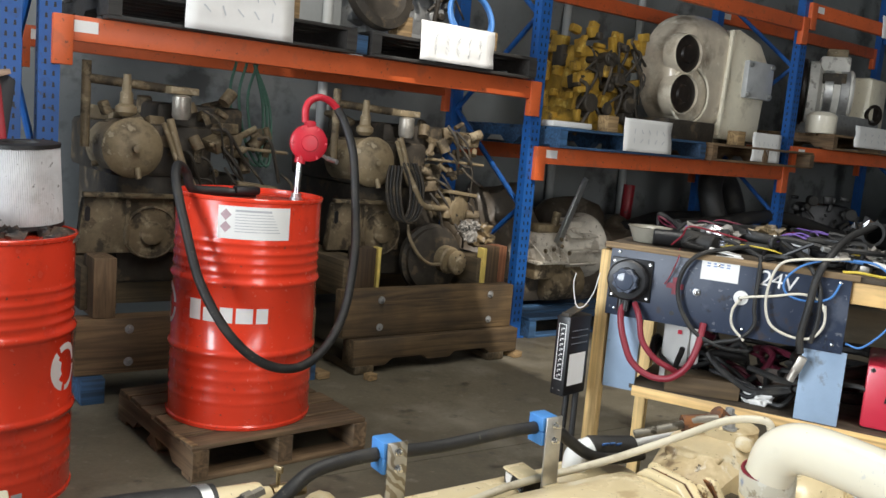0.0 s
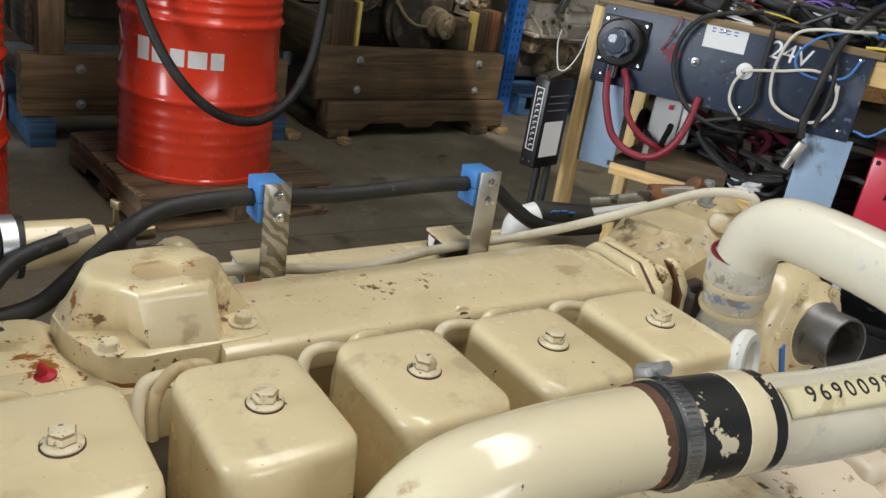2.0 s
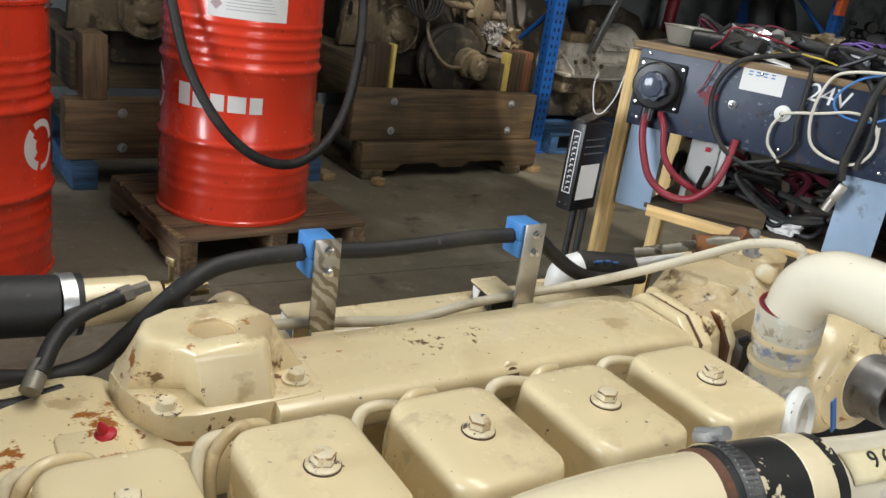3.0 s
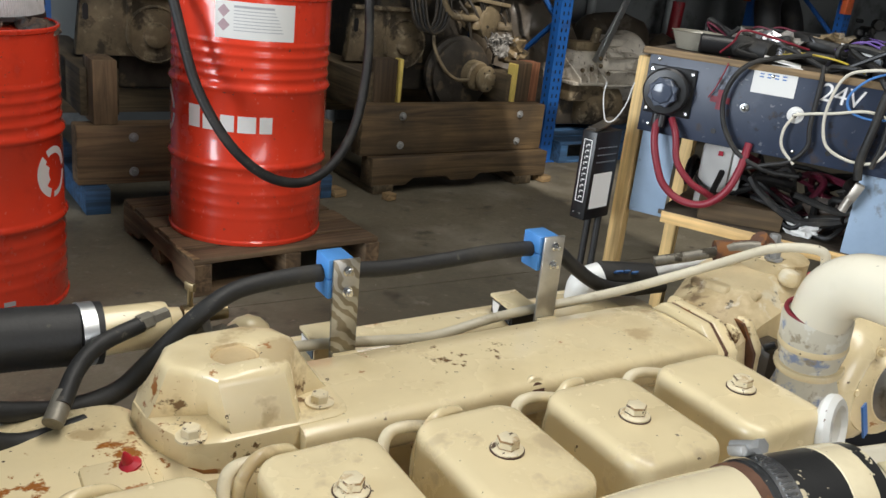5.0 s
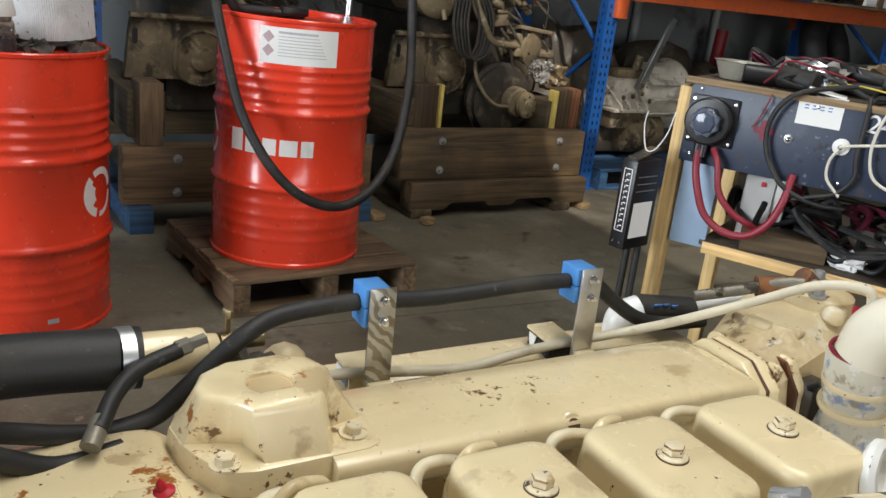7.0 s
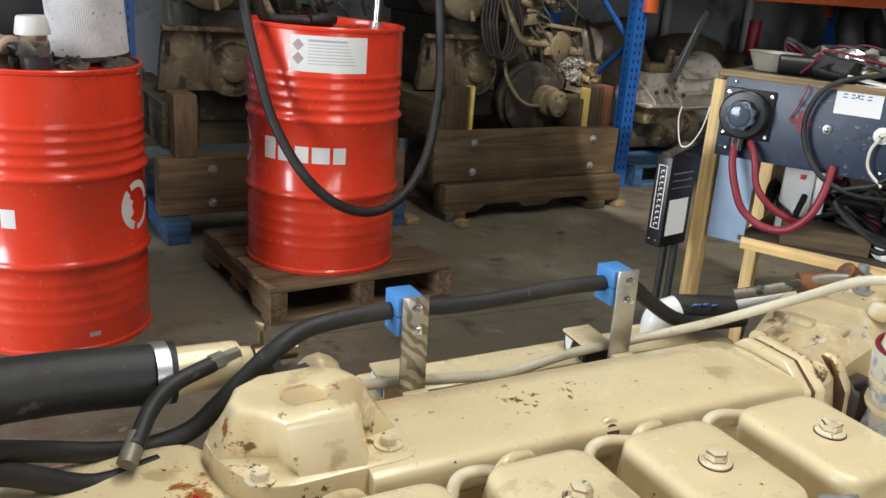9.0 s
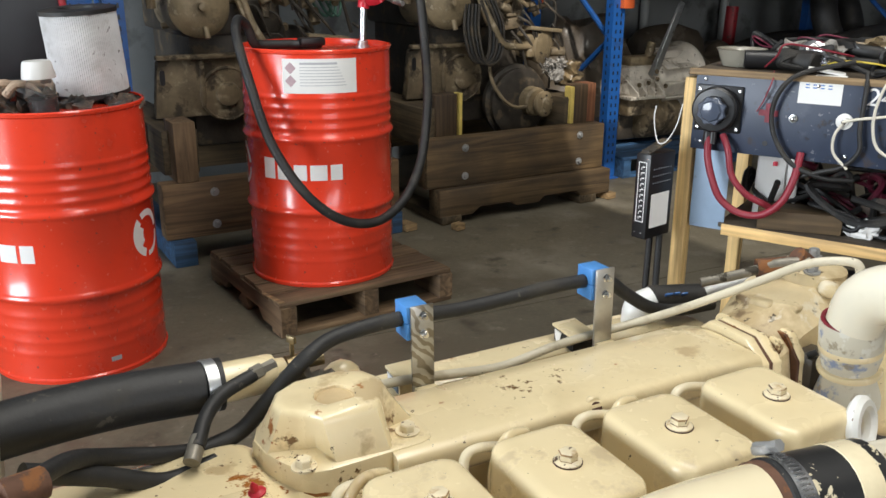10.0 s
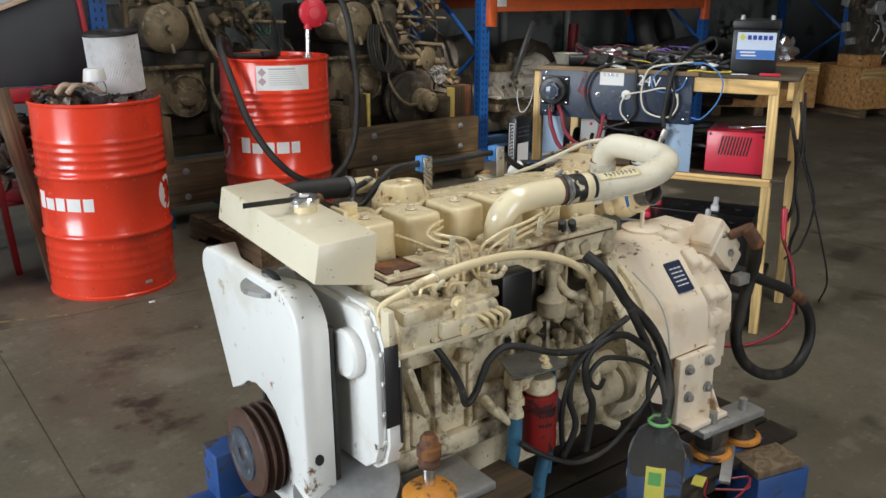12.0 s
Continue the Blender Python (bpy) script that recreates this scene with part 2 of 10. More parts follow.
M = {
    "cream": mat("cream_enamel", CREAM, 0.27, 0, 0.07, 5, 0.2, 45, [((0.60, 0.47, 0.25), 6, 0.35, 0.40, 0.14, 0.5), ((0.38, 0.25, 0.11), 13, 0.10, 0.55, 0.06, 0.6), ((0.36, 0.14, 0.03), 30, 0.010, 0.8, 0.03, 0.9), ((0.085, 0.05, 0.028), 62, 0.0035, 0.8, 0.008, 1), ((0.10, 0.06, 0.035), 150, 0.0035, 0.8, 0.008, 1)], coat=0.4,
                 stains=[(RUSTY, 95, at(0.400, 0.848, 0.886), 0.042, 0.045), (RUSTY, 75, at(0.385, 0.828, 0.848), 0.045, 0.06), (RUSTY, 95, at(0.412, 0.815, 0.872), 0.022, 0.06), (BROWN, 95, at(0.46, 0.782, 0.846), 0.04, 0.02), (BROWN, 70, at(0.42, 0.832, 0.876), 0.03, 0.05), (BROWN, 70, at(0.513, 0.83, 0.872), 0.03, 0.06), (BROWN, 75, at(0.662, 0.838, 0.866), 0.055, 0.02), (BROWN, 75, at(0.72, 0.845, 0.866), 0.04, 0.015), (RUSTY, 80, at(0.376, 0.80, 0.852), 0.035, 0.05), (BROWN, 30, at(1.0, 0.80, 0.845), 0.07, 0.05), (BROWN, 24, at(1.08, 0.86, 0.86), 0.12, 0.0), (RUSTY, 60, at(0.30, 0.80, 0.85), 0.08, 0.0)]),
    "cream_clean": mat("cream_enamel_clean", CREAM, 0.27, 0, 0.05, 4, 0.14, 30, [((0.60, 0.48, 0.27), 7, 0.40, 0.36, 0.16, 0.28), ((0.47, 0.36, 0.22), 24, 0.08, 0.5, 0.09, 0.5), ((0.12, 0.085, 0.055), 75, 0.0028, 0.6, 0.008, 1), ((0.14, 0.09, 0.05), 170, 0.003, 0.6, 0.008, 1)], coat=0.4),
    # grimy paint; its local dark stains also paint shade between block and pump
    "cream_dirty_shaded": mat("cream_enamel_grimy_shaded", (0.72, 0.63, 0.44), 0.45, 0, 0.12, 9, 0.25, 60, [((0.40, 0.29, 0.14), 12, 0.35, 0.6, 0.10, 0.7), ((0.10, 0.072, 0.042), 14, 0.24, 0.65, 0.16, 0.8), ((0.30, 0.12, 0.03), 40, 0.015, 0.8, 0.04, 0.7), ((0.05, 0.035, 0.022), 70, 0.012, 0.8, 0.03, 0.9)], coat=0.15,
                       stains=[(GRIME_SHADE, 22, at(0.40, 0.46, 0.70), 0.16, 0.05), (GRIME_SHADE, 26, at(0.62, 0.47, 0.62), 0.18, 0.04), (GRIME_SHADE, 24, at(0.30, 0.49, 0.56), 0.14, 0.05), (BROWN, 16, at(0.40, 0.53, 0.82), 0.20, 0.04), (BROWN, 20, at(0.62, 0.53, 0.82), 0.16, 0.03), (GRIME_SHADE, 24, at(0.76, 0.47, 0.52), 0.16, 0.05), (GRIME_SHADE, 20, at(0.50, 0.48, 0.42), 0.2, 0.03)], soft_edge=4.0),
    "white_paint": mat("chalky_white_paint", (0.80, 0.80, 0.77), 0.36, 0, 0.04, 3, 0.06, 40, [((0.60, 0.56, 0.46), 5, 0.3, 0.5, 0.12, 0.45), ((0.34, 0.25, 0.15), 18, 0.03, 0.7, 0.05, 0.6), ((0.16, 0.08, 0.04), 60, 0.004, 0.8, 0.01, 1)], coat=0.2,
                       stains=[(BROWN, 20, at(-0.03, 0.52, 0.40), 0.15, 0.02), (RUSTY, 24, at(-0.03, 0.63, 0.57), 0.07, 0.03), (GRIME_SHADE, 22, at(-0.03, 0.74, 0.52), 0.10, 0.02), (BROWN, 30, at(0.0, 0.55, 0.82), 0.08, 0.0), (GRIME_SHADE, 30, at(0.16, 0.39, 0.50), 0.12, 0.0), (RUSTY, 50, at(0.05, 0.93, 0.93), 0.05, 0.0)]),
    "red": mat("red_drum_enamel", (0.80, 0.052, 0.020), 0.24, 0, 0.06, 4, 0.08, 14, [((0.52, 0.030, 0.016), 6, 0.3, 0.35, 0.12, 0.5), ((0.75, 0.12, 0.07), 40, 0.02, 0.4, 0.02, 0.5), ((0.10, 0.03, 0.02), 60, 0.006, 0.7, 0.01, 1)], coat=0.5),
    "white_mark": mat("white_marking_paint", (0.82, 0.80, 0.78), 0.45, 0, 0.04, 20, 0.03, 60),
    "paper": mat("paper_label", (0.78, 0.77, 0.74), 0.7, 0, 0.03, 10, 0.03, 90),
    "ink": mat("grey_printing_ink", (0.42, 0.42, 0.44), 0.7, 0, 0.1, 30, 0),
    "rubber": mat("black_rubber", (0.013, 0.0125, 0.012), 0.55, 0, 0.2, 15, 0.15, 150, [((0.045, 0.040, 0.032), 10, 0.35, 0.8, 0.12, 0.8), ((0.09, 0.08, 0.065), 60, 0.02, 0.8, 0.03, 0.7)]),
    "plastic_black": mat("black_plastic", (0.008, 0.008, 0.009), 0.4, 0, 0.15, 10, 0.05, 120),
    "steel": mat("galvanised_steel", (0.52, 0.53, 0.53), 0.36, 0.9, 0.15, 25, 0.08, 100, [((0.3, 0.28, 0.25), 30, 0.1, 0.6)]),
    "bright_steel": mat("bright_steel", (0.72, 0.72, 0.72), 0.22, 1.0, 0.1, 30, 0.05, 120),
    "cast_grey": mat("weathered_aluminium", (0.36, 0.36, 0.35), 0.5, 0.6, 0.2, 20, 0.2, 90, [((0.16, 0.14, 0.12), 20, 0.06, 0.7, 0.08, 0.7)]),
    "rusty": mat("rusty_iron", (0.13, 0.065, 0.04), 0.75, 0.3, 0.35, 25, 0.4, 90, [((0.26, 0.11, 0.04), 30, 0.3, 0.9)]),
    "blue_rack": mat("blue_rack_enamel", (0.012, 0.085, 0.30), 0.42, 0, 0.12, 6, 0.06, 50, [((0.02, 0.05, 0.14), 10, 0.25, 0.5, 0.10, 0.6), ((0.06, 0.055, 0.05), 40, 0.02, 0.6, 0.03, 0.8)]),
    "orange_rack": mat("orange_rack_enamel", (0.62, 0.115, 0.03), 0.45, 0, 0.12, 5, 0.06, 50, [((0.40, 0.10, 0.04), 10, 0.25, 0.55, 0.10, 0.6), ((0.16, 0.06, 0.035), 38, 0.025, 0.6, 0.03, 0.9)]),
    "blue_clamp": mat("blue_clamp_plastic", (0.07, 0.26, 0.62), 0.45, 0, 0.08, 20, 0.06, 100),
    "dusty": mat("dust_caked_iron", (0.155, 0.115, 0.066), 0.62, 0.15, 0.4, 9, 0.5, 60, [((0.045, 0.034, 0.022), 8, 0.45, 0.9, 0.08, 0.9), ((0.32, 0.26, 0.17), 14, 0.2, 0.95, 0.08, 0.8)]),
    "dusty_dark": mat("oily_dark_iron", (0.035, 0.028, 0.02), 0.65, 0, 0.4, 12, 0.5, 60, [((0.12, 0.09, 0.055), 10, 0.25, 0.9, 0.08, 0.8)]),
    "dusty_light": mat("dust_caked_pale_paint", (0.235, 0.18, 0.105), 0.5, 0.1, 0.3, 8, 0.4, 60, [((0.10, 0.075, 0.045), 9, 0.4, 0.85, 0.1, 0.8), ((0.44, 0.37, 0.26), 18, 0.1, 0.8, 0.06, 0.7)]),
    "timber_x": wood("oily_old_timber", (0.125, 0.080, 0.038), 0, 0.75, 0.5),
    "timber_y": wood("oily_old_timber_across", (0.105, 0.075, 0.04), 1, 0.75, 0.5),
    "timber_z": wood("old_timber_upright", (0.10, 0.062, 0.032), 2, 0.75, 0.4),
    "timber_brown": wood("brown_old_beam", (0.19, 0.115, 0.058), 0, 0.75, 0.3),
    "timber_post": wood("brown_old_post", (0.19, 0.12, 0.065), 2, 0.75, 0.3),
    "pallet_x": wood("worn_pallet_wood", (0.19, 0.12, 0.066), 0, 0.8, 0.45),
    "pallet_y": wood("worn_pallet_wood_across", (0.19, 0.12, 0.066), 1, 0.8, 0.45),
    "pine_x": wood("pine_batten", (0.66, 0.43, 0.18), 0, 0.6, 0.1),
    "pine_z": wood("pine_leg", (0.80, 0.55, 0.24), 2, 0.6, 0.12),
    "grey_wood": wood("weathered_plank", (0.17, 0.12, 0.075), 2, 0.85, 0.35),
    "osb": mat("oriented_strand_board", (0.40, 0.20, 0.065), 0.75, 0, 0.4, 28, 0.3, 60, [((0.52, 0.30, 0.12), 30, 0.2, 0.8), ((0.16, 0.08, 0.03), 22, 0.12, 0.8)]),
    "slate": mat("slate_blue_panel", (0.024, 0.035, 0.064), 0.42, 0, 0.15, 6, 0.05, 60, [((0.075, 0.088, 0.12), 9, 0.10, 0.6, 0.08, 0.7), ((0.012, 0.012, 0.016), 16, 0.05, 0.5, 0.04, 0.8), ((0.14, 0.15, 0.17), 60, 0.015, 0.6, 0.01, 0.9), ((0.05, 0.035, 0.03), 24, 0.10, 0.7, 0.06, 0.7)]),
    "bluegrey": mat("blue_grey_sheet_metal", (0.29, 0.39, 0.52), 0.5, 0.1, 0.1, 8, 0.05, 60, [((0.2, 0.24, 0.28), 14, 0.1, 0.6)]),
    "red_cable": mat("red_cable", (0.22, 0.015, 0.028), 0.45, 0, 0.12, 10, 0.05, 100),
    "red_plastic": mat("red_pump_enamel", (0.52, 0.018, 0.035), 0.4, 0, 0.08, 10, 0.06, 60),
    "charger_red": mat("red_charger_enamel", (0.62, 0.03, 0.06), 0.35, 0, 0.06, 6, 0.04, 60, coat=0.2),
    "dark_lid": mat("dark_grey_board", (0.028, 0.029, 0.033), 0.6, 0, 0.2, 5, 0.05, 60),
    "cart_red": mat("red_cart_enamel", (0.30, 0.012, 0.02), 0.45, 0, 0.15, 6, 0.05, 60, [((0.08, 0.02, 0.02), 16, 0.1, 0.6)]),
    "blue_frame": mat("blue_stand_enamel", (0.02, 0.075, 0.25), 0.45, 0, 0.2, 8, 0.08, 60, [((0.05, 0.045, 0.04), 15, 0.2, 0.7)]),
    "blue_hose": mat("blue_hose", (0.035, 0.14, 0.24), 0.5, 0, 0.2, 12, 0.1, 80, [((0.05, 0.05, 0.05), 18, 0.2, 0.7)]),
    "orange_rubber": mat("orange_mount_rubber", (0.62, 0.25, 0.035), 0.6, 0, 0.2, 18, 0.15, 80, [((0.14, 0.07, 0.03), 20, 0.2, 0.8)]),
    "filter_red": mat("dark_red_filter_can", (0.25, 0.014, 0.012), 0.4, 0, 0.15, 10, 0.05, 60, [((0.06, 0.01, 0.01), 20, 0.12, 0.6)]),
    "clear": None,
    "yellow_eng": mat("yellow_engine_paint", (0.42, 0.25, 0.035), 0.45, 0, 0.35, 10, 0.3, 60, [((0.07, 0.045, 0.015), 9, 0.35, 0.7, 0.14, 0.9), ((0.62, 0.45, 0.12), 16, 0.08, 0.4, 0.06, 0.8)]),
    "wrap_white": mat("film_wrapped_white_iron", (0.80, 0.74, 0.60), 0.35, 0, 0.12, 6, 0.4, 30, [((0.45, 0.40, 0.30), 5, 0.25, 0.3, 0.08, 0.7), ((0.20, 0.17, 0.12), 7, 0.08, 0.3, 0.10, 0.7)], coat=0.4),
    "wrap_grey": mat("plastic_sheet_over_iron", (0.075, 0.058, 0.04), 0.5, 0, 0.4, 5, 0.8, 25, [((0.16, 0.13, 0.10), 7, 0.15, 0.4, 0.06, 0.8)], coat=0.1),
    "yellow_tape": mat("yellow_painted_edge", (0.66, 0.50, 0.13), 0.6, 0, 0.15, 12, 0.1, 60),
    "filter_paper": mat("pleated_filter_paper", (0.56, 0.56, 0.56), 0.8, 0, 0.14, 10, 0.15, 60, [((0.36, 0.35, 0.33), 14, 0.25, 0.8, 0.14, 0.5), ((0.10, 0.09, 0.08), 40, 0.02, 0.8, 0.03, 0.8)]),
    "rag": mat("oily_rags", (0.075, 0.05, 0.034), 0.55, 0, 0.55, 22, 0.6, 60, [((0.42, 0.33, 0.23), 20, 0.14, 0.8), ((0.012, 0.010, 0.009), 18, 0.45, 0.3)]),
    "wire_white": mat("white_wire", (0.62, 0.58, 0.48), 0.5, 0, 0.05, 20, 0),
    "wire_blue": mat("blue_wire", (0.06, 0.2, 0.5), 0.5, 0, 0.05, 20, 0),
    "wire_yellow": mat("yellow_wire", (0.6, 0.45, 0.05), 0.5, 0, 0.05, 20, 0),
    "wire_green": mat("green_rope", (0.06, 0.14, 0.10), 0.8, 0, 0.15, 20, 0),
    "concrete": None,
    "wall": mat("grey_painted_wall", (0.20, 0.21, 0.208), 0.7, 0, 0.14, 1.6, 0.1, 40, [((0.07, 0.07, 0.068), 2.5, 0.3, 0.85, 0.1, 0.8)]),
    "roof": mat("roof_sheet", (0.33, 0.34, 0.35), 0.5, 0.2, 0.12, 1.5, 0.04, 30),
    "dial_glass": mat("blue_grey_glossy_knob", (0.07, 0.085, 0.12), 0.12, 0, 0.1, 10, 0),
    "label_blue": mat("blue_label", (0.06, 0.17, 0.45), 0.35, 0, 0.05, 20, 0),
    "label_yellow": mat("yellow_label", (0.6, 0.55, 0.1), 0.5, 0, 0.1, 20, 0),
    "label_green": mat("green_label", (0.12, 0.35, 0.1), 0.5, 0, 0.1, 20, 0),
    "navy": mat("navy_name_plate", (0.02, 0.03, 0.07), 0.4, 0, 0.1, 20, 0),
    "white_plastic": mat("white_plastic", (0.72, 0.71, 0.68), 0.4, 0, 0.04, 10, 0.03, 60),
    "grey_plastic": mat("grey_plastic", (0.32, 0.34, 0.37), 0.5, 0, 0.08, 10, 0.05, 60),
    "card": mat("cardboard", (0.42, 0.28, 0.15), 0.85, 0, 0.1, 10, 0.1, 60),
    "black_paint": mat("satin_black_paint", (0.02, 0.02, 0.02), 0.35, 0, 0.2, 10, 0.1, 60, [((0.66, 0.58, 0.4), 34, 0.09, 0.5, 0.008, 1.0)]),
    "foil": mat("crumpled_foil", (0.7, 0.7, 0.72), 0.25, 0.9, 0.2, 15, 0.8, 40),
}


def clear_plastic():
    m = bpy.data.materials.new("clear_plastic")
    m.use_nodes = True
    b = m.node_tree.nodes["Principled BSDF"]
    b.inputs["Base Color"].default_value = (0.90, 0.93, 0.92, 1)
    b.inputs["Transmission Weight"].default_value = 0.97
    b.inputs["Roughness"].default_value = 0.04
    b.inputs["IOR"].default_value = 1.07
    return m


def concrete():
    m = mat("worn_concrete", (0.165, 0.143, 0.098), 0.62, 0, 0.28, 1.3, 0.3, 70,
            [((0.095, 0.080, 0.054), 0.9, 0.5, 0.52, 0.09, 0.85), ((0.235, 0.21, 0.16), 1.4, 0.25, 0.7, 0.14, 0.75), ((0.04, 0.033, 0.024), 2.3, 0.09, 0.3, 0.12, 0.9), ((0.05, 0.042, 0.032), 9, 0.06, 0.5, 0.09, 0.8), ((0.26, 0.23, 0.18), 22, 0.04, 0.7, 0.06, 0.5), ((0.36, 0.33, 0.27), 70, 0.003, 0.8, 0.01, 1), ((0.055, 0.046, 0.034), 4.5, 0.10, 0.5, 0.08, 0.7), ((0.23, 0.205, 0.16), 5.0, 0.10, 0.6, 0.10, 0.5)], fine=(45, 0.55),
            stains=(((0.050, 0.042, 0.031), 5, (0.11, 2.27, 0), 0.30, 0.10), ((0.032, 0.025, 0.018), 9, (0.09, 1.86, 0), 0.20, 0.13), ((0.034, 0.026, 0.019), 11, (0.12, 1.66, 0), 0.16, 0.12), ((0.055, 0.046, 0.034), 4, (-0.35, 1.3, 0), 0.4, 0.06)), soft_edge=3.2)
    return m


M["clear"], M["concrete"] = clear_plastic(), concrete()
M["worn_yellow"] = mat("worn_yellow_floor_paint", (0.28, 0.21, 0.09), 0.8, 0, 0.3, 30, 0.2, 90, [((0.12, 0.10, 0.06), 25, 0.45, 0.8, 0.10, 0.9)])


# ---- mesh helpers ----
def spline(points, per=6):
    """A smooth line through the points."""
    P = [Vector(p) for p in points]
    if len(P) < 3 or per < 2:
        return P
    P = [2 * P[0] - P[1], *P, 2 * P[-1] - P[-2]]
    out = []
    for a, b, c, d in zip(P, P[1:], P[2:], P[3:]):
        for i in range(per):
            t = i / per
            out.append(0.5 * (2 * b + (c - a) * t + (2 * a - 5 * b + 4 * c - d) * t * t + (3 * b - a - 3 * c + d) * t ** 3))
    return out + [P[-2]]


class B:
    """Collects the faces of one mesh."""

    def __init__(self, m=None):
        self.v, self.f, self.m = [], [], m

    def add(self, verts, faces, m=None):
        n = len(self.v)
        for mm in (m, self.m):
            if mm is not None:
                verts = [mm @ Vector(p) for p in verts]
        self.v += [tuple(p) for p in verts]
        self.f += [tuple(i + n for i in f) for f in faces]
        return self

    def from_bm(self, bm, m=None):
        bm.verts.index_update()
        self.add([v.co.copy() for v in bm.verts], [[v.index for v in f.verts] for f in bm.faces], m)
        bm.free()
        return self

    def box(self, c, s, bevel=0.0, rot=(0, 0, 0), seg=2, taper=None):
        """A box round c; taper: (x, y) scale of its top."""
        bm = bmesh.new()
        bmesh.ops.create_cube(bm, size=1)
        for v in bm.verts:
            k = taper if taper and v.co.z > 0 else (1, 1)
            v.co = Vector((v.co.x * s[0] * k[0], v.co.y * s[1] * k[1], v.co.z * s[2]))
        if bevel:
            bmesh.ops.bevel(bm, geom=bm.edges[:], offset=min(bevel, min(s) * 0.48), segments=seg, affect="EDGES", profile=0.5)
        return self.from_bm(bm, pose(*c, *rot))

    def prism(self, poly, axis, a, b, bevel=0.0, seg=2, m=None):
        """A polygon in the two other axes, drawn out along axis from a to b."""
        bm = bmesh.new()
        put = {"x": lambda p, h: (h, p[0], p[1]), "y": lambda p, h: (p[0], h, p[1]), "z": lambda p, h: (p[0], p[1], h)}[axis]
        lo = [bm.verts.new(put(p, a)) for p in poly]
        hi = [bm.verts.new(put(p, b)) for p in poly]
        bm.faces.new(lo)
        bm.faces.new(hi)
        n = len(poly)
        for i in range(n):
            bm.faces.new((lo[i], lo[(i + 1) % n], hi[(i + 1) % n], hi[i]))
        bmesh.ops.recalc_face_normals(bm, faces=bm.faces[:])
        if bevel:
            bmesh.ops.bevel(bm, geom=bm.edges[:], offset=bevel, segments=seg, affect="EDGES", profile=0.5)
        return self.from_bm(bm, m)

    def lathe(self, prof, at, way=(0, 0, 1), seg=24, wave=0.0, waves=0):
        """A profile of (radius, height) turned round the axis way that starts at at."""
        q = Vector((0, 0, 1)).rotation_difference(Vector(way).normalized()).to_matrix().to_4x4()
        m = Matrix.Translation(at) @ q
        vs, fs = [], []
        for r, h in prof:
            for i in range(seg):
                a = 2 * math.pi * i / seg
                k = r * (1 + wave * (1 if i % 2 else -1)) if waves else r
                vs.append((k * math.cos(a), k * math.sin(a), h))
        for j in range(len(prof) - 1):
            for i in range(seg):
                i2 = (i + 1) % seg
                fs.append((j * seg + i, j * seg + i2, (j + 1) * seg + i2, (j + 1) * seg + i))
        if prof[0][0] > 1e-6:
            fs.append(tuple(reversed(range(seg))))
        if prof[-1][0] > 1e-6:
            fs.append(tuple(range((len(prof) - 1) * seg, len(prof) * seg)))
        return self.add(vs, fs, m)

    def cyl(self, p0, p1, r, r2=None, seg=16, bevel=0.0):
        p0, p1 = Vector(p0), Vector(p1)
        h = (p1 - p0).length
        r2 = r if r2 is None else r2
        prof = [(r, 0), (r2, h)]
        if bevel:
            prof = [(r - bevel, 0), (r, bevel), (r2, h - bevel), (r2 - bevel, h)]
        return self.lathe(prof, p0, p1 - p0, seg)

    def tube(self, points, r, seg=10, per=6, close=False, radii=None):
        """A hose or wire along a smooth line; radii: one for each given point."""
        P = spline(points, per)
        if radii:
            n = len(points) - 1
            R = [radii[min(int(i / max(1, per)), n)] for i in range(len(P))]
            if per > 1 and len(points) > 2:
                R = [radii[min(i // per, n)] * (1 - (i % per) / per) + radii[min(i // per + 1, n)] * ((i % per) / per) for i in range(len(P))]
        else:
            R = [r] * len(P)
        d = (P[1] - P[0]).normalized()
        side = d.orthogonal().normalized()
        vs, fs = [], []
        for i, p in enumerate(P):
            d2 = (P[min(i + 1, len(P) - 1)] - P[max(i - 1, 0)]).normalized()
            side = (d.rotation_difference(d2) @ side)
            side = (side - side.dot(d2) * d2).normalized()
            d = d2
            up = d.cross(side)
            for k in range(seg):
                a = 2 * math.pi * k / seg
                vs.append(p + R[i] * (math.cos(a) * side + math.sin(a) * up))
        for i in range(len(P) - 1):
            for k in range(seg):
                k2 = (k + 1) % seg
                fs.append((i * seg + k, i * seg + k2, (i + 1) * seg + k2, (i + 1) * seg + k))
        fs.append(tuple(reversed(range(seg))))
        fs.append(tuple(range((len(P) - 1) * seg, len(P) * seg)))
        return self.add(vs, fs)

    def ring(self, at, way, R, r, seg=24, sub=8, arc=1.0, start=0.0):
        """A torus, or part of one."""
        q = Vector((0, 0, 1)).rotation_difference(Vector(way).normalized()).to_matrix()
        n = max(4, int(seg * arc))
        pts = [Vector(at) + q @ Vector((R * math.cos(2 * math.pi * (start + arc * i / n)), R * math.sin(2 * math.pi * (start + arc * i / n)), 0)) for i in range(n + 1)]
        return self.tube(pts, r, sub, 1)

    def ball(self, c, s, sub=2, rough=0.0, freq=6.0, rot=(0, 0, 0)):
        """An ellipsoid of radii s, made uneven by noise."""
        bm = bmesh.new()
        bmesh.ops.create_icosphere(bm, subdivisions=sub, radius=1)
        for v in bm.verts:
            k = 1 + rough * noise.noise(v.co * freq * 0.3 + Vector(c) * 7)
            v.co = Vector((v.co.x * s[0] * k, v.co.y * s[1] * k, v.co.z * s[2] * k))
        return self.from_bm(bm, pose(*c, *rot))

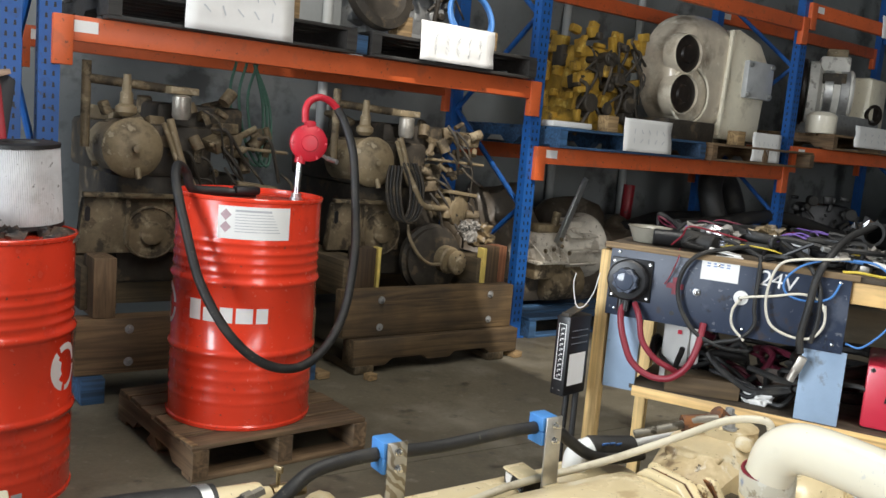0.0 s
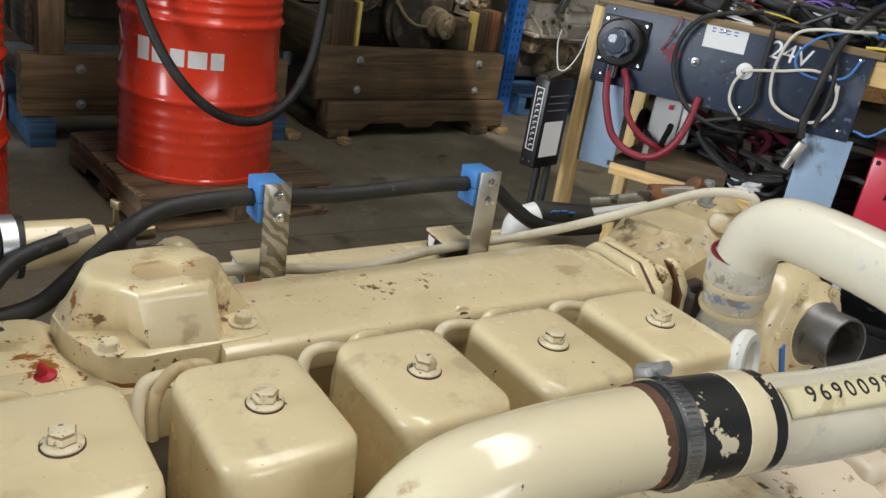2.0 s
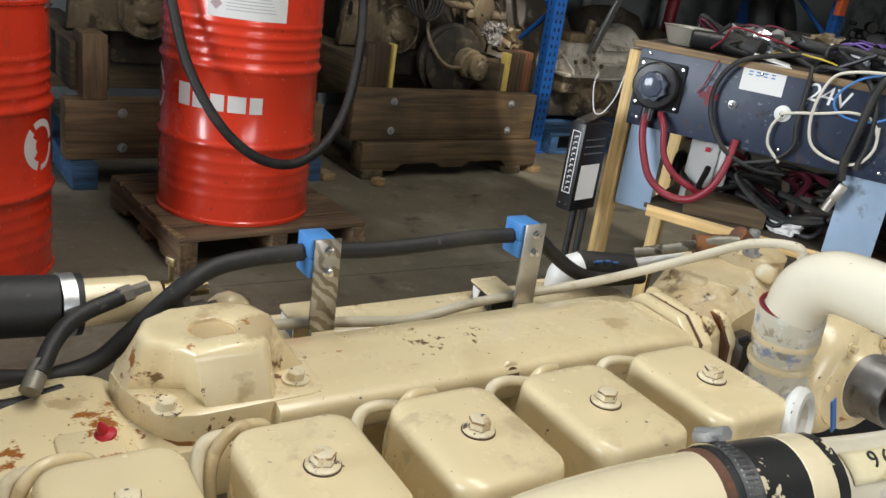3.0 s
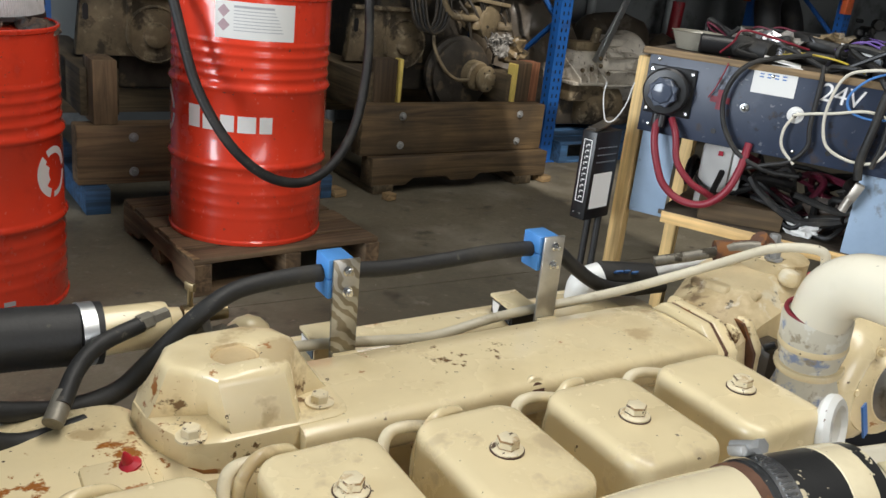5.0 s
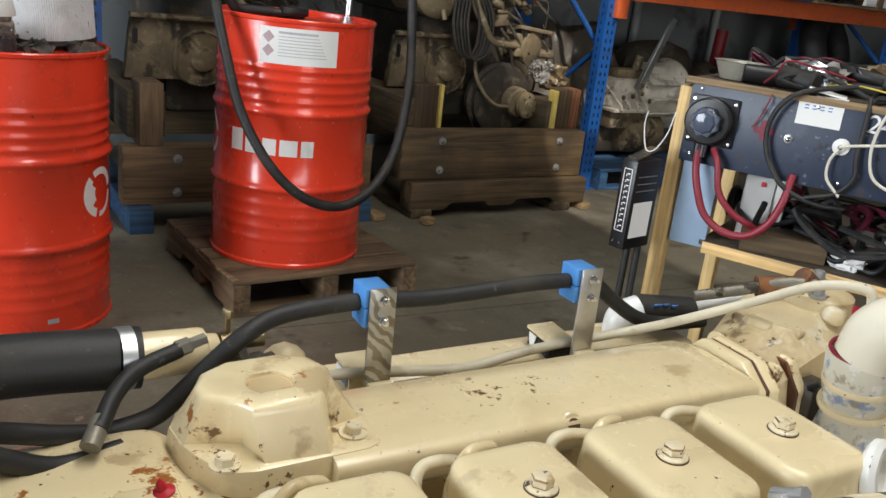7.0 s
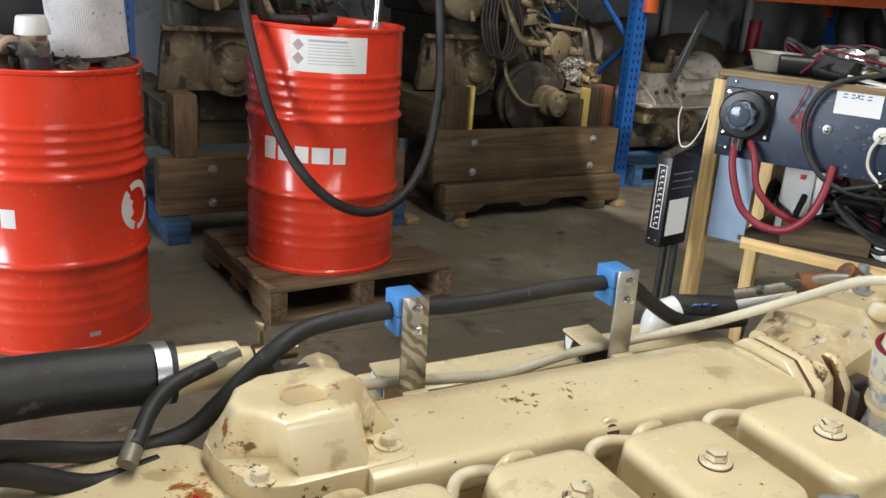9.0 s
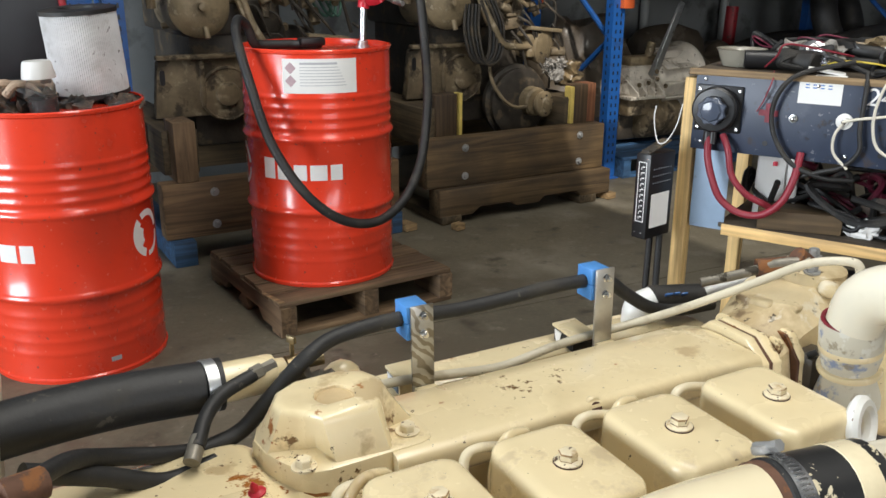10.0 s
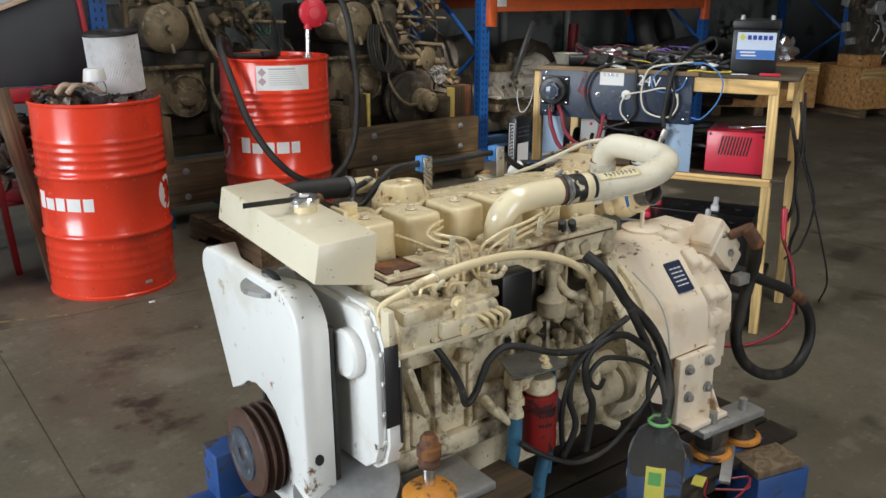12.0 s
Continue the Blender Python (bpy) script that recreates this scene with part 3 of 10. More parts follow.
    def bolt(self, at, way=(0, 0, 1), r=0.009, h=0.007, washer=1.5):
        """A hexagon head on its washer."""
        at, way = Vector(at), Vector(way).normalized()
        if washer:
            self.cyl(at, at + way * h * 0.3, r * washer, seg=14)
        self.lathe([(r, 0), (r, h * 0.85), (r * 0.85, h)], at + way * h * 0.28, way, 6)
        return self


FRAMES = {}


def thing(name, m, label, category, group="", kind=""):
    """A top-level thing: an Empty at its base."""
    ob = new(name)
    ob.empty_display_size = 0.1
    ob.matrix_world = m
    FRAMES[ob.name] = m.copy()
    return tagged(ob, label, category, group, kind)


def meshed(name, b, material, angle=38):
    me = bpy.data.meshes.new(name)
    me.from_pydata(b.v, [], b.f)
    bm = bmesh.new()
    bm.from_mesh(me)
    bmesh.ops.recalc_face_normals(bm, faces=bm.faces[:])
    bm.to_mesh(me)
    bm.free()
    me.materials.append(material)
    me.polygons.foreach_set("use_smooth", [True] * len(me.polygons))
    me.set_sharp_from_angle(angle=radians(angle))
    return me


def part(name, b, material, parent=None, label="", at=None, angle=38):
    """One mesh under a thing or part. Coordinates are those of the parent; at: the part's own origin there."""
    ob = new(name, meshed(name, b, material, angle))
    if parent is not None:
        ob.parent = parent
    if label:
        tagged(ob, label)
    return ob


def single(name, b, material, label, category, group="", kind="", m=None, angle=38):
    """A thing that is one mesh."""
    ob = new(name, meshed(name, b, material, angle))
    if m is not None:
        ob.matrix_world = m
    return tagged(ob, label, category, group, kind)


def setting(name, b, material, label="", parent=None, angle=38):
    ob = new(name, meshed(name, b, material, angle))
    if parent is not None:
        ob.parent = parent
    return tagged(ob, label, "", "", "structure") if parent is None else ob


def text_mesh(name, words, size, m, material, parent, depth=0.0006, label=""):
    """Words in the built-in font, as a mesh."""
    cu = bpy.data.curves.new(name, "FONT")
    cu.body, cu.size, cu.align_x, cu.align_y, cu.extrude = words, size, "CENTER", "CENTER", depth
    tmp = bpy.data.objects.new(name, cu)
    me = bpy.data.meshes.new_from_object(tmp)
    bpy.data.objects.remove(tmp)
    me.materials.clear()
    me.materials.append(material)
    me.name = name
    ob = new(name, me)
    ob.parent = parent
    ob.matrix_local = m
    if label:
        tagged(ob, label)
    return ob


# ---- the hall ----
RACK = pose(3.665, 4.47, 0, 0, 0, 2.9)  # front foot of the middle upright; x along the racks


def hall():
    f = B().box((2.0, 1.0, -0.0535), (20.0, 18.0, 0.10))
    setting("floor", f, M["concrete"], "worn brown-grey concrete floor with oil stains")
    # cast slabs parted by sawn joints
    fl = bpy.data.objects["floor"]
    xs, ys = [-8.0, -4.3, -0.235, 3.9, 8.0, 12.0], [-8.0, -5.6, -1.4, 2.86, 7.2, 10.0]
    for x0, x1 in zip(xs, xs[1:]):
        for y0, y1 in zip(ys, ys[1:]):
            s = B().prism([(x0 + 0.003, y0 + 0.003), (x1 - 0.003, y0 + 0.003), (x1 - 0.003, y1 - 0.003), (x0 + 0.003, y1 - 0.003)], "z", -0.012, 0.0)
            setting("slab", s, M["concrete"], "", fl)
    ln = B()
    for x, y, w in ((-0.26, 2.942, 0.07), (-0.17, 2.948, 0.09), (-0.07, 2.930, 0.08), (0.03, 2.900, 0.06), (0.085, 2.875, 0.03)):
        ln.prism([(x - w / 2, y + 0.012), (x - w / 3, y - 0.006), (x + w / 2, y - 0.010), (x + w / 3, y + 0.006)], "z", 0.0, 0.001)
    setting("worn_line", ln, M["worn_yellow"], "", fl)
    w = B(RACK)
    w.box((1.5, 1.42, 2.5), (24, 0.24, 5.2))
    setting("wall_north", w, M["wall"], "grey painted wall behind the racks")
    # west wall with a roller door opening, south wall with another, plain east wall
    west = B()
    for y0, y1, z0, z1 in ((-8, -0.5, 0, 5.1), (3.1, 8, 0, 5.1), (-0.5, 3.1, 3.5, 5.1)):
        west.box((-7.1, (y0 + y1) / 2, (z0 + z1) / 2), (0.2, y1 - y0, z1 - z0))
    setting("wall_west", west, M["wall"])
    south = B()
    for x0, x1, z0, z1 in ((-7.2, -0.7, 0, 5.1), (2.5, 11.8, 0, 5.1), (-0.7, 2.5, 3.3, 5.1)):
        south.box(((x0 + x1) / 2, -7.1, (z0 + z1) / 2), (x1 - x0, 0.2, z1 - z0))
    setting("wall_south", south, M["wall"])
    setting("wall_east", B().box((11.9, 0.0, 2.5), (0.2, 15.0, 5.2)), M["wall"])
    roof = B()
    for x0, x1 in ((-7.2, 1.0), (2.0, 12.0)):
        roof.box(((x0 + x1) / 2, -0.2, 5.13), (x1 - x0, 14.4, 0.06))
    for x0 in (1.0,):
        roof.box((x0 + 0.5, 4.9, 5.13), (1.0, 4.2, 0.06)).box((x0 + 0.5, -4.85, 5.13), (1.0, 5.1, 0.06))
    for k in range(5):
        roof.box((2.3, -5.5 + k * 2.6, 5.0), (19.0, 0.12, 0.16))
    setting("ceiling", roof, M["roof"])
    # ground outside the doors
    setting("yard", B().box((0, 0, -0.2), (120, 120, 0.1)), M["concrete"], "bare yard outside the doors")
    p = B(RACK)
    for x in (-0.9, 1.35, 2.25):
        p.cyl((x, 1.24, 0.0), (x, 1.24, 4.9), 0.035, seg=14)
    setting("wall_pipe", p, M["wall_pipe"])


M["wall_pipe"] = mat("pale_painted_pipe", (0.36, 0.37, 0.36), 0.55, 0, 0.12, 4, 0.05, 50)
hall()


# ---- pallet racks ----
def upright_frame(x):
    fr = thing("rack_upright", RACK @ pose(x, 0, 0), "blue perforated steel rack upright frame with bracing", "pallet rack", "rack uprights")
    for y in (0.045, 0.90):
        b = B()
        b.prism([(-0.045, -0.035), (0.045, -0.035), (0.045, 0.035), (0.036, 0.035), (0.036, -0.029), (-0.036, -0.029), (-0.036, 0.035), (-0.045, 0.035)], "z", 0.006, 3.4, 0, 1, pose(0, y, 0))
        po = part("post", b, M["blue_rack"], fr)
        if y < 0.1:
            h = B()
            for k in range(44):
                z = 0.12 + k * 0.05
                for s in (-0.018, 0.018):
                    h.prism([(s - 0.006, z - 0.011), (s + 0.006, z - 0.011), (s + 0.004, z + 0.011), (s - 0.004, z + 0.011)], "y", 0.0085, 0.0105)
                h.prism([(0.012 + 0.03, z - 0.011), (0.024 + 0.03, z - 0.011), (0.022 + 0.03, z + 0.011), (0.014 + 0.03, z + 0.011)], "x", -0.0462, -0.0448)
            tagged(part("perforation", h, M["plastic_black"], po), kind="stuff")
        part("foot_plate", B().box((0, y, 0.004), (0.12, 0.12, 0.008), 0.001), M["blue_rack"], fr)
    for k in range(5):
        z0, z1 = 0.25 + k * 0.62, 0.25 + (k + 1) * 0.62
        a, c = ((0, 0.08, z0), (0, 0.87, z1)) if k % 2 else ((0, 0.87, z0), (0, 0.08, z1))
        part("brace", B().cyl(a, c, 0.018, seg=8), M["blue_rack"], fr)
    return fr


for x_ in (-2.925, 0.0, 2.90, 5.80):
    upright_frame(x_)
upright_frame(-3.085)


def rack_beam(x0, x1, y, z, h=0.112):
    b = B()
    b.box(((x0 + x1) / 2, 0, 0), (x1 - x0, 0.045, h), 0.006)
    bm_ = thing("rack_beam", RACK @ pose(0, y, z - h / 2), "orange steel rack beam with hooked end plates", "pallet rack", "rack beams")
    part("beam", b, M["orange_rack"], bm_)
    for x, s in ((x0, 1), (x1, -1)):
        part("end_plate", B().box((x - s * 0.002, -0.008, -0.055), (0.085, 0.05, 0.22), 0.004), M["orange_rack"], bm_)
    part("load_label", B().box((x0 + 0.095, -0.0235, 0.010), (0.105, 0.0012, 0.052)), M["paper"], bm_, "small white load label")


for x0_, x1_, z_ in ((-2.875, -0.05, 1.685), (0.05, 2.85, 1.277), (0.05, 2.85, 2.51), (2.95, 5.75, 1.455), (2.95, 5.75, 2.64)):
    rack_beam(x0_, x1_, 0.01, z_)
    rack_beam(x0_, x1_, 0.93, z_)


# ---- pallets ----
def pallet(name, m, w, d, boards, paint_x, paint_y, label, group=""):
    """A stringer pallet: w along its boards, d across; stringers run along y."""
    p = thing(name, m, label, "pallet", group)
    h = 0.135
    for x in (-w / 2 + 0.03, 0, w / 2 - 0.03):
        st = B().prism([(-d / 2, 0.018), (-d / 2 + 0.18, 0.018), (-d / 2 + 0.22, 0.055), (-d / 2 + 0.40, 0.055), (-d / 2 + 0.44, 0.018), (d / 2 - 0.44, 0.018), (d / 2 - 0.40, 0.055), (d / 2 - 0.22, 0.055), (d / 2 - 0.18, 0.018), (d / 2, 0.018), (d / 2, h - 0.02), (-d / 2, h - 0.02)], "x", x - 0.030, x + 0.030)
        part("stringer", st, paint_y, p)
    n = boards
    rnd = random.Random(name)
    for i in range(n):
        y = -d / 2 + (i + 0.5) * d / n
        part("deck_board", B().box((rnd.uniform(-0.006, 0.006), y, h - 0.010), (w, d / n * rnd.uniform(0.80, 0.93), 0.018), 0.002, (0, 0, rnd.uniform(-0.6, 0.6))), paint_x, p)
    for y in (-d / 2 + 0.05, 0, d / 2 - 0.05):
        part("bottom_board", B().box((0, y, 0.009), (w, 0.09, 0.017), 0.002), paint_x, p)
    return p


M["pale_pallet"] = wood("pale_new_pallet_wood", (0.36, 0.24, 0.12), 0, 0.8, 0.3)
M["blue_pallet"] = wood("blue_painted_pallet_wood", (0.035, 0.10, 0.22), 0, 0.7, 0.4)
M["black_pallet"] = wood("blackened_pallet_wood", (0.035, 0.033, 0.032), 0, 0.7, 0.5)


# ---- oil drums ----
def emblem(b, at_r, zc, a0, size, off):
    """A ring of curved bands on a drum wall, drawn as plain arcs."""
    for r0, r1, s0, s1 in ((0.72, 1.0, 0.02, 0.33), (0.66, 1.0, 0.37, 0.70), (0.78, 1.0, 0.74, 0.98), (0.36, 0.66, 0.40, 0.62)):
        n = 18
        vs, fs = [], []
        for i in range(n + 1):
            t = 2 * math.pi * (s0 + (s1 - s0) * i / n)
            for r in (r0, r1):
                u, v = r * size * math.cos(t), r * size * math.sin(t)
                a = a0 + u / at_r
                vs.append(((at_r + off) * math.cos(a), (at_r + off) * math.sin(a), zc + v))
        for i in range(n):
            fs.append((2 * i, 2 * i + 1, 2 * i + 3, 2 * i + 2))
        b.add(vs, fs)


def wrap(b, at_r, off, a0, a1, z0, z1, n=10):
    """A thin patch that lies on a drum wall between two angles and heights."""
    vs, fs = [], []
    for i in range(n + 1):
        a = a0 + (a1 - a0) * i / n
        for r in (at_r + off, at_r - 0.0005):
            for z in (z0, z1):
                vs.append((r * math.cos(a), r * math.sin(a), z))
    for i in range(n):
        k = 4 * i
        fs += [(k, k + 4, k + 5, k + 1), (k, k + 2, k + 6, k + 4), (k + 1, k + 5, k + 7, k + 3)]
    fs += [(0, 1, 3, 2), (4 * n, 4 * n + 2, 4 * n + 3, 4 * n + 1)]
    b.add(vs, fs)


RD = 0.279


def drum(m, label, marks, lid_open):
    """A 200 litre drum. marks: angle in degrees of the centre of its markings."""
    d = thing("oil_drum", m, label, "oil drum", "red oil drums")
    H = 0.875
    prof = [(0.27, 0.0), (RD + 0.004, 0.0), (RD + 0.005, 0.012), (RD, 0.018)]

    def ribs(z0, n, gap, a):
        out = []
        for i in range(n):
            z = z0 + i * gap
            for k in range(9):
                out.append((RD + a * 0.5 * (1 - math.cos(2 * math.pi * k / 8)), z + gap * 0.82 * k / 8))
        return out

    prof += ribs(0.085, 4, 0.043, 0.0016)
    prof += [(RD, 0.27), (RD + 0.004, 0.276), (RD + 0.010, 0.285), (RD + 0.010, 0.291), (RD + 0.004, 0.300), (RD, 0.306)]
    prof += [(RD, 0.54), (RD + 0.004, 0.546), (RD + 0.010, 0.555), (RD + 0.010, 0.561), (RD + 0.004, 0.570), (RD, 0.576)]
    prof += ribs(0.585, 4, 0.036, 0.0032)
    prof += [(RD, 0.858), (RD + 0.005, 0.862), (RD + 0.006, H - 0.004), (RD + 0.003, H), (RD - 0.003, H), (RD - 0.005, H - 0.006), (RD - 0.006, H - 0.02), (RD - 0.012, H - 0.022), (0.001, H - 0.022)]
    body = part("shell", B().lathe(prof, (0, 0, 0), (0, 0, 1), 72), M["red"], d)
    a0 = radians(marks)
    # five plain blocks where the brand name stands, and its round sign
    for turn in (0, math.pi):
        x = -0.152
        for wd, top in ((0.050, 0.020), (0.054, -0.006), (0.048, 0.0), (0.062, 0.0), (0.044, 0.0)):
            w = B()
            wrap(w, RD, 0.0007, a0 + turn + x / RD, a0 + turn + (x + wd) / RD, 0.411, 0.468 + top, 6)
            part("brand_block", w, M["white_mark"], d, "white block standing for a letter")
            x += wd + 0.012
        e = B()
        emblem(e, RD, 0.44, a0 + turn - radians(67), 0.080, 0.0007)
        part("brand_sign", e, M["white_mark"], d, "white round ring sign")
    return d


drum1 = drum(pose(0.382, 3.211, 0.0, 0, 0, 0), "red steel oil drum with dented rim standing on the floor", 213, True)
drum2 = drum(pose(1.323, 3.330, 0.1365, 0, 0, 0), "red steel oil drum on a pallet with a hand pump", 236, False)


def drum_label():
    l = B()
    a0, a1 = radians(226), radians(281)
    wrap(l, RD, 0.0008, a0, a1, 0.725, 0.845, 12)
    lb = part("label", l, M["paper"], drum2, "white printed label with hazard diamonds")
    for zc in (0.813, 0.768):
        k = B()
        r = RD + 0.0013
        a = radians(232)
        vs = [(r * math.cos(a + da / r), r * math.sin(a + da / r), zc + dz) for da, dz in ((0, 0.021), (0.021, 0), (0, -0.021), (-0.021, 0))]
        k.add(vs, [(0, 1, 2, 3)])
        part("hazard_diamond", k, M["pink"], lb)
    for i in range(8):
        k = B()
        wrap(k, RD, 0.0013, radians(239), radians(266 + (i * 37) % 12), 0.825 - i * 0.0105, 0.8275 - i * 0.0105 + (0.005 if i == 0 else 0), 6)
        part("print_line", k, M["ink"], lb)
    k = B()
    wrap(k, RD, 0.0006, radians(283), radians(290), 0.05, 0.065, 4)
    part("stamp", k, M["ink"], drum1)


M["pink"] = mat("faded_pink_print", (0.45, 0.32, 0.34), 0.7, 0, 0.1, 40, 0)
drum_label()
p2 = pallet("drum_pallet", pose(1.356, 3.382, 0, 0, 0, 6), 0.74, 0.76, 6, M["pallet_x"], M["pallet_y"], "low dark wooden pallet under the red drum")
part("split_corner", B().prism([(0, 0), (0.022, 0.0), (0.008, 0.15), (-0.004, 0.13)], "z", 0.1355, 0.1395, 0, 1, pose(-0.372, -0.37, 0, 0, 0, 4)), M["pale_pallet"], p2)


def hand_pump():
    g = thing("drum_pump", pose(1.493, 3.275, 0.99), "red rotary hand pump with long black hose on the drum", "hand pump")
    part("bung", B().lathe([(0.026, -0.0), (0.026, 0.012), (0.02, 0.014), (0.02, 0.03)], (0, 0, 0), (0, 0, 1), 14), M["steel"], g)
    part("riser", B().cyl((0, 0, 0.02), (0.005, 0, 0.165), 0.013, seg=16), M["bright_steel"], g)
    b = B()
    c = Vector((0.035, -0.01, 0.232))
    b.lathe([(0.02, -0.03), (0.062, -0.028), (0.073, -0.02), (0.073, 0.012), (0.064, 0.02), (0.034, 0.024), (0.031, 0.034), (0.016, 0.036)], c, (-0.25, -0.95, 0), 30)
    b.cyl((0.005, 0, 0.15), (0.012, 0, 0.19), 0.022, seg=14)
    b.box(c + Vector((0.0, 0, 0.073)), (0.04, 0.04, 0.03), 0.008)
    ho = part("housing", b, M["red_plastic"], g, "red cast pump housing")
    for k in range(6):
        an = k * math.pi / 3
        q = Vector((-0.25, -0.95, 0)).normalized()
        s = Vector((q.y, -q.x, 0))
        part("bolt", B().bolt(c + q * 0.012 + s * 0.065 * math.cos(an) + Vector((0, 0, 0.065 * math.sin(an))), q, 0.006, 0.008, 0), M["red_plastic"], ho)
    part("spout", B().tube([c + Vector((-0.02, 0, 0.08)), c + Vector((-0.022, 0, 0.13)), c + Vector((-0.005, 0, 0.165)), c + Vector((0.035, 0, 0.182)), c + Vector((0.08, 0, 0.172)), c + Vector((0.115, 0, 0.145))], 0.014, 14), M["red_plastic"], g)
    cr = B()
    cr.cyl(c + Vector((0.02, 0.03, -0.02)), c + Vector((0.12, 0.07, -0.06)), 0.008, seg=10)
    cr.cyl(c + Vector((0.12, 0.07, -0.06)), c + Vector((0.14, 0.02, -0.07)), 0.010, seg=10)
    part("crank", cr, M["cast_grey"], g)
    h = B()
    # the hose hangs in a long loop in front of the drum and back over its rim
    pts = [(0.15, -0.01, 0.377), (0.178, -0.03, 0.32), (0.205, -0.07, 0.20), (0.205, -0.12, 0.0), (0.19, -0.17, -0.20), (0.13, -0.235, -0.40), (0.03, -0.29, -0.53), (-0.10, -0.335, -0.585), (-0.24, -0.345, -0.555), (-0.36, -0.315, -0.45), (-0.445, -0.23, -0.28), (-0.48, -0.13, -0.08), (-0.49, -0.04, 0.06), (-0.465, 0.03, 0.115), (-0.425, 0.06, 0.09), (-0.40, 0.07, 0.03), (-0.36, 0.08, 0.022), (-0.25, 0.08, 0.02)]
    h.tube(pts, 0.0172, 16, 7)
    part("hose", h, M["rubber"], g, "long black rubber hose")
    n = B()
    n.cyl((-0.26, 0.08, 0.018), (-0.14, 0.07, 0.018), 0.017, seg=14, bevel=0.004)
    n.box((-0.18, 0.07, 0.028), (0.10, 0.05, 0.03), 0.008)
    part("nozzle", n, M["plastic_black"], g)


hand_pump()


# ---- the engine on its stand ----
def rrect(cx, cy, hx, hy, r, n=4):
    """The outline of a rounded rectangle."""
    out = []
    for qx, qy, a0 in ((1, 1, 0), (-1, 1, 90), (-1, -1, 180), (1, -1, 270)):
        for i in range(n + 1):
            a = radians(a0 + 90 * i / n)
            out.append((cx + qx * (hx - r) + r * math.cos(a), cy + qy * (hy - r) + r * math.sin(a)))
    return out


def loft(b, rings, cap=True):
    """Faces between outlines of the same number of points."""
    n = len(rings[0])
    vs = [p for ring in rings for p in ring]
    fs = [(j * n + i, j * n + (i + 1) % n, (j + 1) * n + (i + 1) % n, (j + 1) * n + i) for j in range(len(rings) - 1) for i in range(n)]
    if cap:
        fs += [tuple(reversed(range(n))), tuple(range((len(rings) - 1) * n, len(rings) * n))]
    return b.add(vs, fs)


def level(poly, z):
    return [(x, y, z) for x, y in poly]


ENG = Vector((0.54, 0.66, 0.0))
engine = thing("marine_engine", pose(ENG.x + 0.0169, ENG.y, 0.0, 0, -1.1, 0), "cream-painted six-cylinder marine diesel engine on a blue steel stand", "engine")
EM = Matrix.Translation(-ENG)


def eb():
    return B(EM)


def ep(name, b, material, label="", parent=None, angle=38):
    return part(name, b, material, parent or engine, label, angle=angle)


